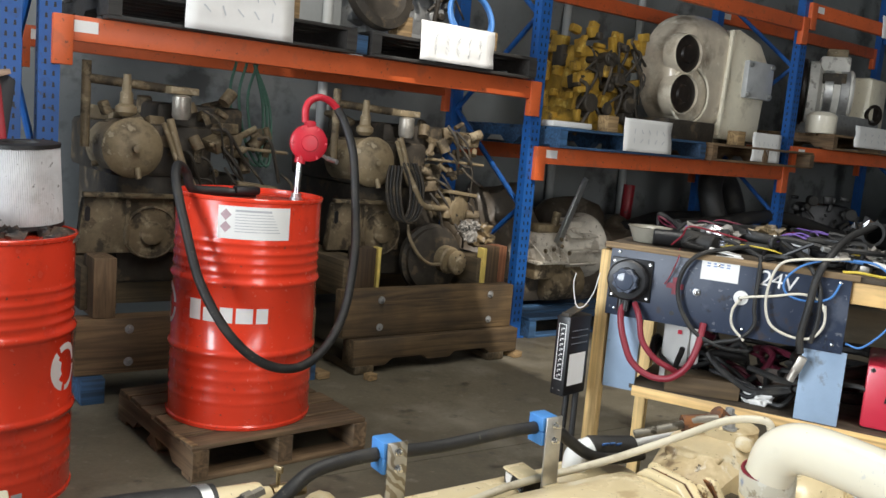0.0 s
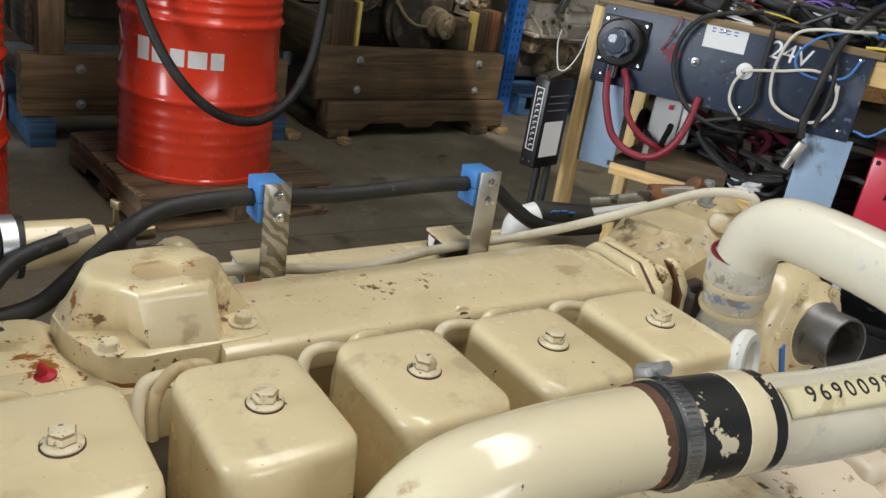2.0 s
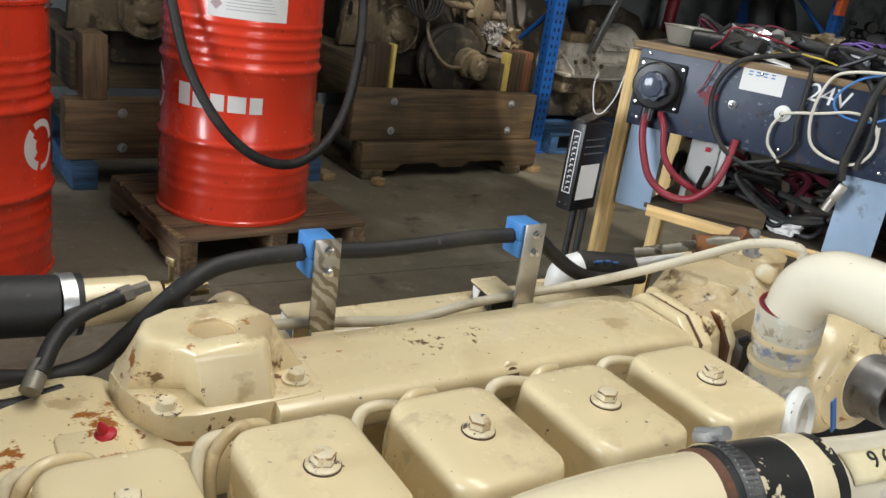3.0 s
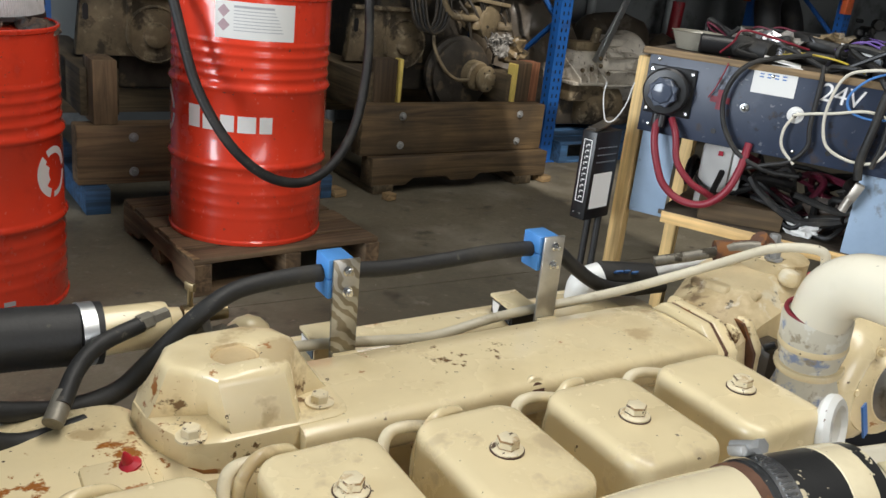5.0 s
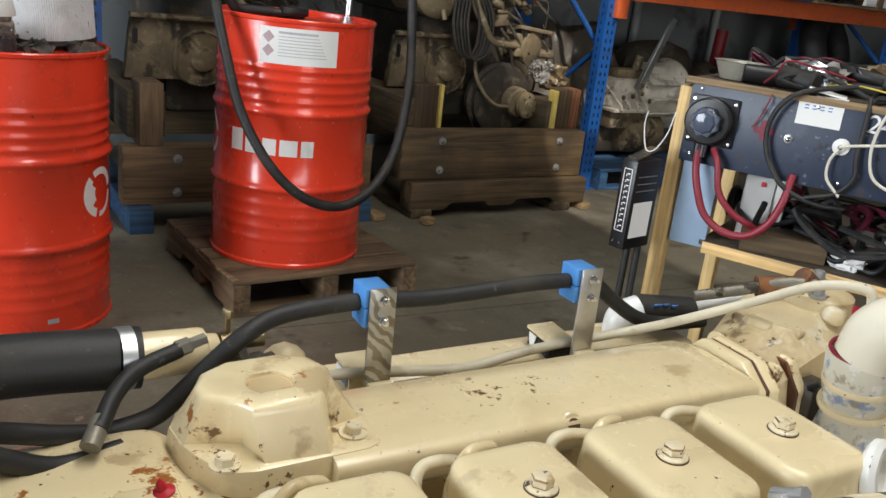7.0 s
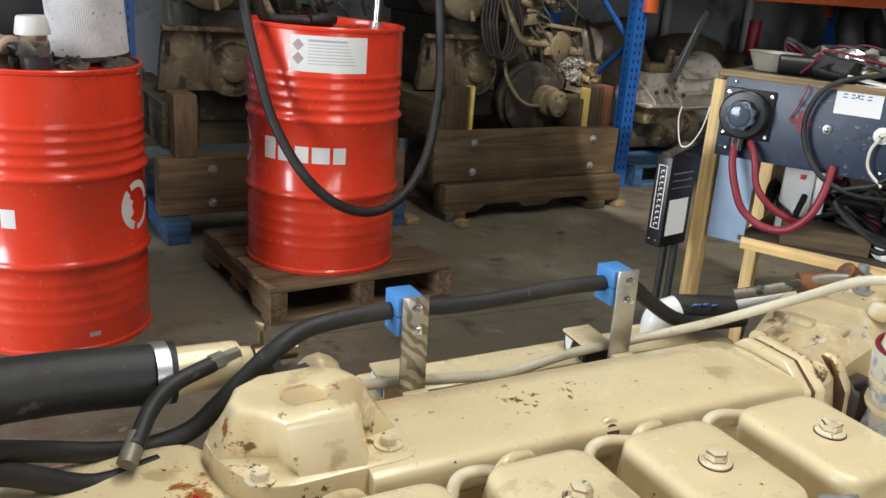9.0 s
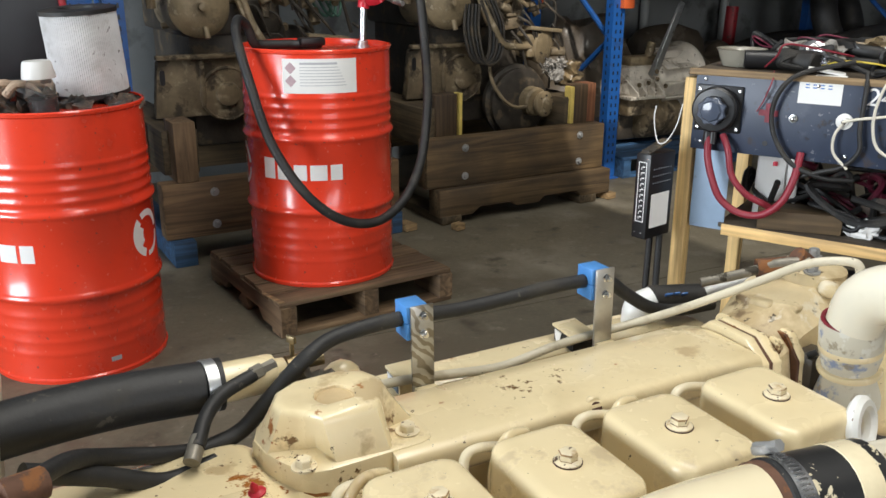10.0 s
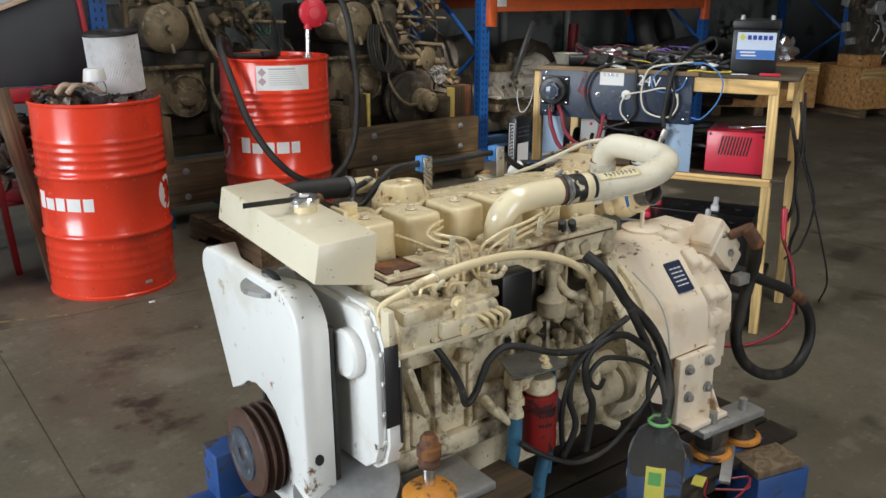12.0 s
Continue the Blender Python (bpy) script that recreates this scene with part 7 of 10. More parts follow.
M["rim_rust"] = mat("chipped_rusty_edge", (0.34, 0.21, 0.10), 0.6, 0, 0.3, 120, 0.2, 120, [((0.70, 0.58, 0.38), 90, 0.3, 0.5, 0.05, 1), ((0.10, 0.055, 0.03), 110, 0.3, 0.7, 0.05, 1)])
M["cream_bolt"] = mat("cream_bolt_head_rust_tinged", (0.78, 0.68, 0.47), 0.38, 0.0, 0.12, 60, 0.1, 90, [((0.46, 0.29, 0.12), 90, 0.12, 0.6, 0.08, 0.7), ((0.10, 0.06, 0.035), 150, 0.05, 0.8, 0.03, 1)], coat=0.2)
M["rust_tinged"] = mat("rust_tinged_cream", (0.62, 0.47, 0.26), 0.5, 0, 0.12, 20, 0.2, 60, [((0.36, 0.17, 0.05), 40, 0.2, 0.7, 0.08, 0.7)])
M["tank_cream"] = mat("pale_cream_tank_enamel", (0.79, 0.72, 0.545), 0.33, 0, 0.05, 4, 0.08, 40, [((0.62, 0.54, 0.36), 5, 0.35, 0.45, 0.12, 0.5), ((0.30, 0.2, 0.1), 24, 0.012, 0.7, 0.04, 0.7), ((0.12, 0.07, 0.04), 70, 0.003, 0.8, 0.01, 1)], coat=0.25, stains=[(RUSTY, 50, at(0.05, 0.94, 0.935), 0.04, 0.02), (BROWN, 50, at(0.16, 0.60, 0.93), 0.05, 0.0)])
M["cream_pipe"] = mat("cream_pipe_enamel", (0.84, 0.735, 0.50), 0.2, 0, 0.05, 3, 0.04, 40, [((0.50, 0.38, 0.20), 9, 0.35, 0.35, 0.14, 0.35), ((0.42, 0.22, 0.07), 22, 0.015, 0.5, 0.05, 0.6), ((0.10, 0.08, 0.06), 120, 0.0015, 0.6, 0.01, 1)], coat=0.6)
M["pale_pipe"] = mat("pale_pipe_enamel", (0.79, 0.735, 0.59), 0.24, 0, 0.05, 3, 0.06, 40, [((0.60, 0.53, 0.38), 9, 0.3, 0.35, 0.10, 0.45), ((0.46, 0.46, 0.46), 40, 0.03, 0.5, 0.03, 0.5), ((0.12, 0.09, 0.06), 120, 0.002, 0.6, 0.01, 1)], coat=0.4)
M["gear_cream"] = mat("pale_cream_gearbox_paint", (0.82, 0.71, 0.56), 0.40, 0, 0.06, 5, 0.15, 50, [((0.60, 0.45, 0.28), 7, 0.3, 0.6, 0.10, 0.5), ((0.30, 0.16, 0.07), 24, 0.02, 0.7, 0.04, 0.7), ((0.10, 0.06, 0.035), 60, 0.005, 0.8, 0.01, 1)], coat=0.15, stains=[(BROWN, 60, at(1.0, 0.60, 0.69), 0.10, 0.02), (RUSTY, 24, at(1.09, 0.43, 0.42), 0.07, 0.03), (BROWN, 30, at(1.13, 0.36, 0.25), 0.10, 0.02)])
M["rust_paint"] = mat("rust_stained_paint", (0.30, 0.13, 0.035), 0.75, 0, 0.4, 25, 0.3, 80, [(CREAM, 22, 0.25, 0.5)])
M["scuffed"] = mat("cream_hose_blue_scuffs", (0.60, 0.56, 0.45), 0.45, 0, 0.1, 6, 0.2, 40, [((0.17, 0.24, 0.42), 26, 0.22, 0.5, 0.05, 0.8), ((0.30, 0.24, 0.15), 34, 0.14, 0.6, 0.05, 0.8), ((0.72, 0.70, 0.62), 40, 0.15, 0.5, 0.04, 0.8)])
M["ink_black"] = mat("black_marker_ink", (0.02, 0.02, 0.022), 0.5, 0, 0.1, 40, 0)
M["brass"] = mat("tarnished_brass", (0.26, 0.20, 0.11), 0.4, 0.8, 0.2, 40, 0.1, 90)
M["pulley_hub"] = mat("blue_grey_scratched_hub", (0.085, 0.10, 0.125), 0.42, 0.35, 0.4, 45, 0.2, 60, [((0.30, 0.34, 0.38), 60, 0.06, 0.4, 0.05, 0.7), ((0.05, 0.03, 0.02), 25, 0.2, 0.7, 0.08, 0.7)])
M["brown_rust"] = mat("brown_rusted_pulley", (0.085, 0.045, 0.031), 0.62, 0.25, 0.3, 30, 0.25, 90, [((0.13, 0.062, 0.035), 26, 0.25, 0.8, 0.10, 0.7), ((0.045, 0.026, 0.02), 14, 0.2, 0.6, 0.08, 0.7)])
M["checker"] = figured_steel("figured_steel_strip")
# near-black for shaded gaps and recesses, with oil grime on the head deck
M["oily_shade"] = mat("oily_shade_paint", (0.06, 0.045, 0.029), 0.5, 0, 0.3, 14, 0.3, 60, [((0.32, 0.25, 0.15), 22, 0.10, 0.6, 0.08, 0.7), ((0.02, 0.016, 0.012), 18, 0.2, 0.35, 0.06, 0.9)])
M["plate_black"] = mat("scratched_black_plate", (0.018, 0.018, 0.02), 0.35, 0, 0.2, 10, 0.1, 60, [((0.35, 0.34, 0.32), 60, 0.02, 0.5, 0.01, 0.8)])
M["fitting_grey"] = mat("grimy_grey_fitting", (0.24, 0.22, 0.18), 0.5, 0.5, 0.3, 40, 0.2, 80, [((0.06, 0.05, 0.035), 40, 0.2, 0.7)])
M["oily_board"] = mat("oil_black_boards", (0.022, 0.018, 0.014), 0.45, 0, 0.4, 12, 0.3, 60, [((0.07, 0.05, 0.03), 9, 0.12, 0.7, 0.08, 0.8)])
M["plain_strip"] = mat("bare_steel_strip", (0.52, 0.51, 0.49), 0.33, 0.8, 0.15, 30, 0.06, 90, [((0.30, 0.27, 0.22), 30, 0.1, 0.5, 0.08, 0.6)])
M["smoked_blue"] = mat("smoked_blue_plastic", (0.10, 0.125, 0.15), 0.25, 0, 0.2, 20, 0.05, 80)
M["tube_cream"] = mat("aged_cream_hose", (0.66, 0.60, 0.46), 0.42, 0, 0.1, 14, 0.15, 90, [((0.42, 0.35, 0.23), 18, 0.2, 0.5, 0.08, 0.7), ((0.12, 0.09, 0.06), 90, 0.008, 0.6, 0.01, 1)])
M["inlet_grey"] = mat("dull_cast_aluminium", (0.22, 0.215, 0.21), 0.42, 0.5, 0.2, 30, 0.15, 90, [((0.10, 0.09, 0.075), 26, 0.2, 0.6, 0.08, 0.8)])
M["turbo_cream"] = mat("heat_stained_cream", (0.64, 0.52, 0.31), 0.5, 0, 0.15, 9, 0.35, 50, [((0.42, 0.31, 0.16), 10, 0.45, 0.6, 0.10, 0.8), ((0.16, 0.10, 0.05), 18, 0.12, 0.7, 0.07, 0.85), ((0.05, 0.035, 0.02), 40, 0.03, 0.8, 0.03, 0.9), ((0.70, 0.64, 0.50), 22, 0.10, 0.4, 0.06, 0.7)], coat=0.1)
M["tape"] = mat("yellowed_paper_tape", (0.74, 0.66, 0.42), 0.6, 0, 0.06, 20, 0.1, 60, [((0.5, 0.4, 0.2), 30, 0.1, 0.7, 0.05, 0.6)])
block()
intake()
for i_ in range(6):
    rocker_cover(i_, 0.24 + 0.12 * i_)
for i_ in range(5):
    return_pipe(0.301 + 0.12 * i_)
exhaust_side()
crossover()
front_end()
pump_side()
rear_end()
loose_lines()
stand()


# ---- things on and round the first drum ----
def drum_top_things():
    base = pose(0.382, 3.211, 0.854)
    r = B()
    rnd = random.Random(3)
    for i in range(46):
        a, q = rnd.uniform(0, 6.28), 0.255 * math.sqrt(rnd.random())
        if math.hypot(q * math.cos(a) + 0.03, q * math.sin(a) + 0.20) < 0.105:
            continue
        hgt = 0.045 if (q * math.cos(a) < -0.01) else 0.012
        r.ball((q * math.cos(a), q * math.sin(a), rnd.uniform(0.0, hgt)), (rnd.uniform(0.02, 0.05), rnd.uniform(0.02, 0.05), rnd.uniform(0.012, 0.03)), 2, 0.9, 9, (rnd.uniform(-40, 40), rnd.uniform(-40, 40), rnd.uniform(0, 180)))
    single("rag_heap", r, M["rag"], "heap of oily brown rags and gloves on the drum", "rags", kind="stuff", m=base)
    gl = B()
    for k, (x, y) in enumerate(((-0.17, -0.05), (-0.13, -0.07), (-0.09, -0.04), (-0.15, -0.02))):
        gl.tube([(x, y, 0.05), (x + 0.03, y - 0.01, 0.085 - 0.004 * k), (x + 0.07, y, 0.075), (x + 0.10, y + 0.02, 0.04)], 0.013, 9)
    single("work_glove", gl, M["glove"], "dirty beige work glove lying on the rags", "glove", m=base)
    # clear bottle with a white cap
    bo = thing("plastic_bottle", pose(0.352, 3.046, 0.855, 0, -2, 0), "clear plastic bottle with a white screw cap", "bottle")
    part("bottle", B().lathe([(0.03, 0), (0.042, 0.004), (0.043, 0.03), (0.040, 0.034), (0.043, 0.04), (0.040, 0.046), (0.043, 0.052), (0.040, 0.058), (0.043, 0.064), (0.043, 0.085), (0.034, 0.105), (0.030, 0.112)], (0, 0, 0), (0, 0, 1), 28), M["clear"], bo)
    part("liquid", B().lathe([(0.028, 0.004), (0.038, 0.006), (0.038, 0.045), (0.001, 0.045)], (0, 0, 0), (0, 0, 1), 20), M["tea"], bo)
    part("cap", B().lathe([(0.048, 0), (0.049, 0.004), (0.042, 0.045), (0.038, 0.052), (0.001, 0.054)], (0, 0, 0.108), (0, 0, 1), 30), M["white_plastic"], bo, "white ribbed cap")
    # air filter cartridge, leaning a little
    af = thing("air_filter", pose(0.520, 3.305, 0.872, 2, -4, 0), "pleated greyish white air filter cartridge with black end caps", "air filter")
    part("pleats", B().lathe([(0.118, 0.012), (0.118, 0.272)], (0, 0, 0), (0, 0, 1), 220, 0.009, 1), M["filter_paper"], af, angle=20)
    part("end_cap", B().lathe([(0.10, 0), (0.122, 0.002), (0.122, 0.015), (0.11, 0.016)], (0, 0, 0), (0, 0, 1), 40), M["rubber"], af)
    part("end_cap", B().lathe([(0.11, 0.268), (0.122, 0.269), (0.122, 0.282), (0.10, 0.287), (0.06, 0.285), (0.055, 0.27), (0.001, 0.27)], (0, 0, 0), (0, 0, 1), 40), M["rubber"], af)


M["glove"] = mat("dirty_beige_leather", (0.42, 0.31, 0.22), 0.85, 0, 0.3, 25, 0.4, 70, [((0.12, 0.08, 0.06), 24, 0.2, 0.9)])
M["tea"] = mat("dark_fluid", (0.02, 0.02, 0.022), 0.15, 0, 0.1, 10, 0)
drum_top_things()


M["dirty_pail"] = mat("dirty_white_pail_plastic", (0.42, 0.41, 0.38), 0.55, 0, 0.12, 6, 0.1, 60, [((0.22, 0.20, 0.17), 7, 0.35, 0.6, 0.12, 0.7), ((0.08, 0.07, 0.06), 22, 0.05, 0.6, 0.05, 0.8)])


def cart():
    """Red steel cart with a dark board leaning on it."""
    c = thing("tool_cart", pose(0.157, 3.69, 0, 0, 0, 4), "red steel tool cart carrying a dark grey cabinet", "tool cart")
    part("front_rail", B().box((0.055, -0.11, 0.863), (0.52, 0.03, 0.064), 0.005), M["cart_red"], c)
    part("tray", B().box((0.055, 0.15, 0.83), (0.50, 0.5, 0.02), 0.004), M["cart_red"], c)
    part("shelf", B().box((0.055, 0.15, 0.35), (0.50, 0.5, 0.02), 0.004), M["cart_red"], c)
    for x in (-0.165, 0.29):
        for y in (-0.10, 0.40):
            part("leg", B().box((x, y, 0.44), (0.030, 0.035, 0.88), 0.004, (0, -4 if x < 0 else 0, 0)), M["cart_red"], c)
    part("stay", B().box((0.335, -0.07, 1.06), (0.022, 0.02, 0.62), 0.003, (0, -7, 0)), M["cart_red"], c)
    part("side_panel", B().box((-0.195, 0.16, 1.01), (0.018, 0.46, 0.30), 0.004), M["cart_red"], c)
    bd = B()
    bd.prism([(-0.180, 0.895), (0.31, 0.895), (0.365, 1.36), (0.34, 1.38), (-0.184, 1.185)], "y", -0.06, 0.42, 0.004)
    part("cabinet", bd, M["dark_lid"], c, "dark grey sloping-topped cabinet")
    lid = B().prism([(-0.222, 1.176), (0.345, 1.384), (0.340, 1.402), (-0.227, 1.194)], "y", -0.085, 0.46, 0.003)
    ld = part("lid", lid, M["board_edge"], c, "pale pinkish wooden lid")
    part("lid_panel", B().prism([(-0.17, 1.2165), (0.29, 1.3853), (0.2885, 1.3893), (-0.1715, 1.2205)], "y", -0.02, 0.40, 0.001), M["grey_plastic"], ld, "grey inset panel")
    part("white_edge", B().box((-0.163, -0.063, 1.04), (0.030, 0.008, 0.255), 0.002), M["dirty_pail"], c, "whitish edge strip")
    j = B()
    rnd = random.Random(8)
    for _ in range(60):
        j.ball((rnd.uniform(-0.15, 0.26), rnd.uniform(0, 0.35), rnd.uniform(0.385, 0.72)), (rnd.uniform(0.03, 0.08), rnd.uniform(0.03, 0.08), rnd.uniform(0.02, 0.06)), 1, 0.8)
    single("rag_heap", j, M["rag"], "dark rags and parts heaped on the cart shelf", "rags", kind="stuff", m=pose(0.157, 3.69, 0.0, 0, 0, 4))
    pl = B().box((0, 0, 0.46), (0.075, 0.03, 0.92), 0.003)
    single("plank", pl, M["grey_wood"], "weathered grey-brown plank leaning on the cart", "plank", m=pose(0.160, 3.395, 0.0, -6, -6.5, 12))
    bu = thing("bucket", pose(-0.30, 3.405, 0), "white and grey plastic bucket beside the drum", "bucket")
    part("pail", B().lathe([(0.13, 0), (0.135, 0.004), (0.155, 0.36), (0.165, 0.362), (0.165, 0.385), (0.15, 0.387), (0.13, 0.02)], (0, 0, 0), (0, 0, 1), 36), M["grey_plastic"], bu)
    part("lid", B().lathe([(0.168, 0.388), (0.17, 0.40), (0.15, 0.41), (0.001, 0.41)], (0, 0, 0), (0, 0, 1), 36), M["dirty_pail"], bu)
    b2 = thing("bucket", pose(-0.325, 3.425, 0.412), "white plastic pail standing on another pail", "bucket")
    part("pail", B().lathe([(0.11, 0), (0.13, 0.28), (0.14, 0.30), (0.13, 0.305), (0.10, 0.02)], (0, 0, 0), (0, 0, 1), 36), M["dirty_pail"], b2)
    for q, zz in ((bu, 0.35), (b2, 0.20)):
        part("bail", B().tube([(0.165 * math.cos(0.25 * k - 2.4), 0.165 * math.sin(0.25 * k - 2.4), zz - 0.09 * math.sin(math.pi * k / 12)) for k in range(13)], 0.003, 8), M["steel"], q, "thin wire bail")


M["board_edge"] = wood("raw_board_edge", (0.42, 0.30, 0.23), 0, 0.8, 0.1)
cart()


# ---- old engines on timber skids under the rack ----
def old_engine(x0, seed, label):
    """Dust-caked engine, seen from its front, in a frame of heavy timber. x0: rack position of its middle."""
    rnd = random.Random(seed)
    e = thing("old_engine", RACK @ pose(x0, 0.0, 0), label, "engine", "old engines under the rack")
    dm, dk, dl = M["dusty"], M["dusty_dark"], M["dusty_light"]
    part("block", B().box((0.0, 0.45, 0.72), (0.62, 0.75, 0.56), 0.03), dk, e)
    part("head", B().box((-0.10, 0.45, 1.10), (0.50, 0.80, 0.26), 0.03), dk, e)
    part("valve_cover", B().box((0.12, 0.50, 1.26), (0.46, 0.70, 0.16), 0.03), dk, e)
    p = B()
    p.prism([(-0.50, 0.60), (-0.47, 0.865), (-0.22, 0.885), (-0.05, 0.88), (-0.02, 0.60)], "y", 0.03, 0.09, 0.008)
    p.box((-0.26, 0.02, 0.882), (0.44, 0.05, 0.022), 0.005)
    p.box((-0.27, 0.022, 0.75), (0.022, 0.02, 0.22), 0.006)
    p.lathe([(0.132, 0), (0.132, 0.012), (0.124, 0.018), (0.118, 0.012), (0.06, 0.016), (0.055, 0.035), (0.035, 0.04), (0.02, 0.04)], (-0.155, 0.03, 0.70), (0, -1, 0), 32)
    part("front_plate", p, dm, e, "dusty brown front plate")
    part("slot", B().prism(rrect_x(-0.455, 0.79, 0.012, 0.035), "y", 0.024, 0.0305), M["plastic_black"], e)
    for k in range(9):
        an = 2 * math.pi * k / 9
        part("bolt", B().bolt((-0.155 + 0.122 * math.cos(an), 0.014, 0.70 + 0.122 * math.sin(an)), (0, -1, 0), 0.006, 0.008), dm, e)
    # round domed cover with its pipe
    d = B()
    d.lathe([(0.135, -0.30), (0.135, 0.0), (0.142, 0.004), (0.142, 0.02), (0.12, 0.045), (0.07, 0.062), (0.03, 0.066), (0.022, 0.07), (0.020, 0.095), (0.001, 0.10)], (-0.27, 0.0, 1.11), (0, -1, 0.02), 34)
    dc = part("dome_cover", d, dl, e, "pale domed round cover")
    for k in range(8):
        an = 2 * math.pi * k / 8
        part("bolt", B().bolt((-0.27 + 0.128 * math.cos(an), -0.02, 1.11 + 0.128 * math.sin(an)), (0, -1, 0), 0.007, 0.008, 0), dl, dc)
    part("drain_peg", B().cyl((-0.26, -0.06, 1.02), (-0.255, -0.075, 0.97), 0.014, seg=10), dl, dc)
    part("filler_pipe", B().lathe([(0.03, 0), (0.05, 0.02), (0.05, 0.045), (0.032, 0.06), (0.03, 0.11), (0.022, 0.12), (0.018, 0.20)], (-0.28, 0.08, 1.255), (0, 0, 1), 18), dl, e)
    part("cross_pipe", B().cyl((-0.47, 0.10, 1.42), (0.05, 0.12, 1.40), 0.022, seg=14), dm, e)
    part("cross_pipe", B().cyl((-0.46, 0.10, 1.10), (-0.46, 0.10, 1.50), 0.022, seg=14), dm, e)
    part("flange", B().box((-0.02, 0.06, 1.40), (0.14, 0.10, 0.035), 0.006), dl, e)
    part("canister", B().lathe([(0.035, 0), (0.045, 0.02), (0.045, 0.11), (0.03, 0.12)], (-0.03, 0.03, 1.26), (0, 0, 1), 18), M["dusty_chrome"], e)
    # slanting pipe and loops of cable
    part("slant_pipe", B().tube([(-0.14, -0.05, 1.24), (-0.10, -0.05, 1.14), (-0.06, -0.05, 1.04), (-0.03, -0.05, 0.99)], 0.012, 14), dl, e)
    part("water_pipe", B().tube([(-0.10, -0.02, 1.26), (-0.05, -0.06, 1.06), (-0.01, -0.08, 0.97), (0.05, -0.08, 0.885), (0.14, -0.07, 0.865), (0.28, -0.04, 0.862)], 0.019, 14), dl, e)
    for k in range(5 if seed == 1 else 0):
        x = -0.14 + k * 0.022
        part("cable_loop", B().tube([(x - 0.04, -0.05, 1.10), (x - 0.06, -0.08, 0.95), (x - 0.02, -0.10, 0.81 - k * 0.006), (x + 0.08, -0.09, 0.82), (x + 0.10, -0.08, 0.98), (x + 0.05, -0.06, 1.12)], 0.009, 8), M["rubber"] if k % 2 else dk, e)
    # pump on the upper right, damper and crank pulley below
    c = B()
    c.lathe([(0.085, -0.16), (0.09, -0.15), (0.09, -0.02), (0.10, -0.01), (0.10, 0.02), (0.07, 0.03), (0.03, 0.032)], (0.36, -0.02, 0.855), (0.35, -0.9, -0.1), 26)
    c.box((0.26, 0.0, 0.865), (0.06, 0.12, 0.13), 0.015)
    part("side_pump", c, dl, e, "dusty beige pump housing")
    part("pump_lid", B().box((0.35, -0.03, 0.955), (0.22, 0.10, 0.022), 0.006, (0, 6, 0)), dl, e)
    part("pump_outlet", B().cyl((0.42, -0.02, 0.825), (0.50, -0.05, 0.825), 0.028, seg=14, bevel=0.004), dm, e)
    part("wrapped_unit", B().ball((0.545, -0.02, 0.705), (0.085, 0.08, 0.075), 4, 0.55, 9), M["bag_brown"], e, "unit wrapped in brown plastic")
    cl = B()
    for _ in range(9):
        cl.ball((rnd.uniform(0.38, 0.46), rnd.uniform(-0.12, -0.04), rnd.uniform(0.68, 0.77)), (rnd.uniform(0.02, 0.04), 0.02, rnd.uniform(0.02, 0.045)), 3, 1.2, 14)
    tagged(part("wrapping", cl, M["foil_grey"], e, "crumpled grey plastic wrapping"), kind="stuff")
    w = B()
    w.lathe([(0.10, -0.05), (0.205, -0.05), (0.21, -0.04), (0.21, -0.01), (0.19, 0.0), (0.19, 0.03), (0.16, 0.04), (0.05, 0.045)], (0.175, -0.05, 0.556), (0, -1, 0), 44)
    part("damper", w, dk, e, "dark round crank damper")
    w = B()
    w.cyl((0.235, -0.07, 0.565), (0.245, -0.15, 0.56), 0.082, seg=24, bevel=0.01)
    w.lathe([(0.055, -0.02), (0.072, 0.0), (0.072, 0.02), (0.066, 0.024), (0.03, 0.024), (0.028, 0.03), (0.001, 0.03)], (0.275, -0.16, 0.55), (0.25, -1, 0.05), 28)
    part("crank_hub", w, dl, e)
    part("feed_pipe", B().tube([(-0.01, -0.05, 0.90), (-0.03, -0.08, 0.72), (0.02, -0.12, 0.60), (0.09, -0.14, 0.545), (0.17, -0.15, 0.54)], 0.010, 12), dl, e)
    # upper clutter: head, pipes, valve gear
    for _ in range(34):
        x, y, z = rnd.uniform(-0.38, 0.46), rnd.uniform(0.02, 0.5), rnd.uniform(0.98, 1.36)
        part("head_fitting", B().box((x, y, z), (rnd.uniform(0.03, 0.12), rnd.uniform(0.03, 0.12), rnd.uniform(0.02, 0.09)), 0.01, (rnd.uniform(-20, 20), rnd.uniform(-25, 25), rnd.uniform(-20, 20))), dm, e)
    for _ in range(16):
        x, y, z = rnd.uniform(-0.02, 0.46), rnd.uniform(-0.06, 0.2), rnd.uniform(0.98, 1.38)
        part("union", B().cyl((x, y, z), (x + rnd.uniform(-0.1, 0.1), y + rnd.uniform(-0.03, 0.03), z + rnd.uniform(-0.08, 0.08)), rnd.uniform(0.01, 0.035), seg=12), dm, e)
    for _ in range(20):
        x, z = rnd.uniform(-0.05, 0.5), rnd.uniform(0.80, 1.36)
        part("small_pipe", B().tube([(x, -0.02, z), (x + rnd.uniform(0.02, 0.08), -0.06, z - rnd.uniform(0.0, 0.1)), (x + rnd.uniform(0.05, 0.15), -0.03, z - rnd.uniform(0.08, 0.25))], rnd.uniform(0.004, 0.010), 8), dk, e)
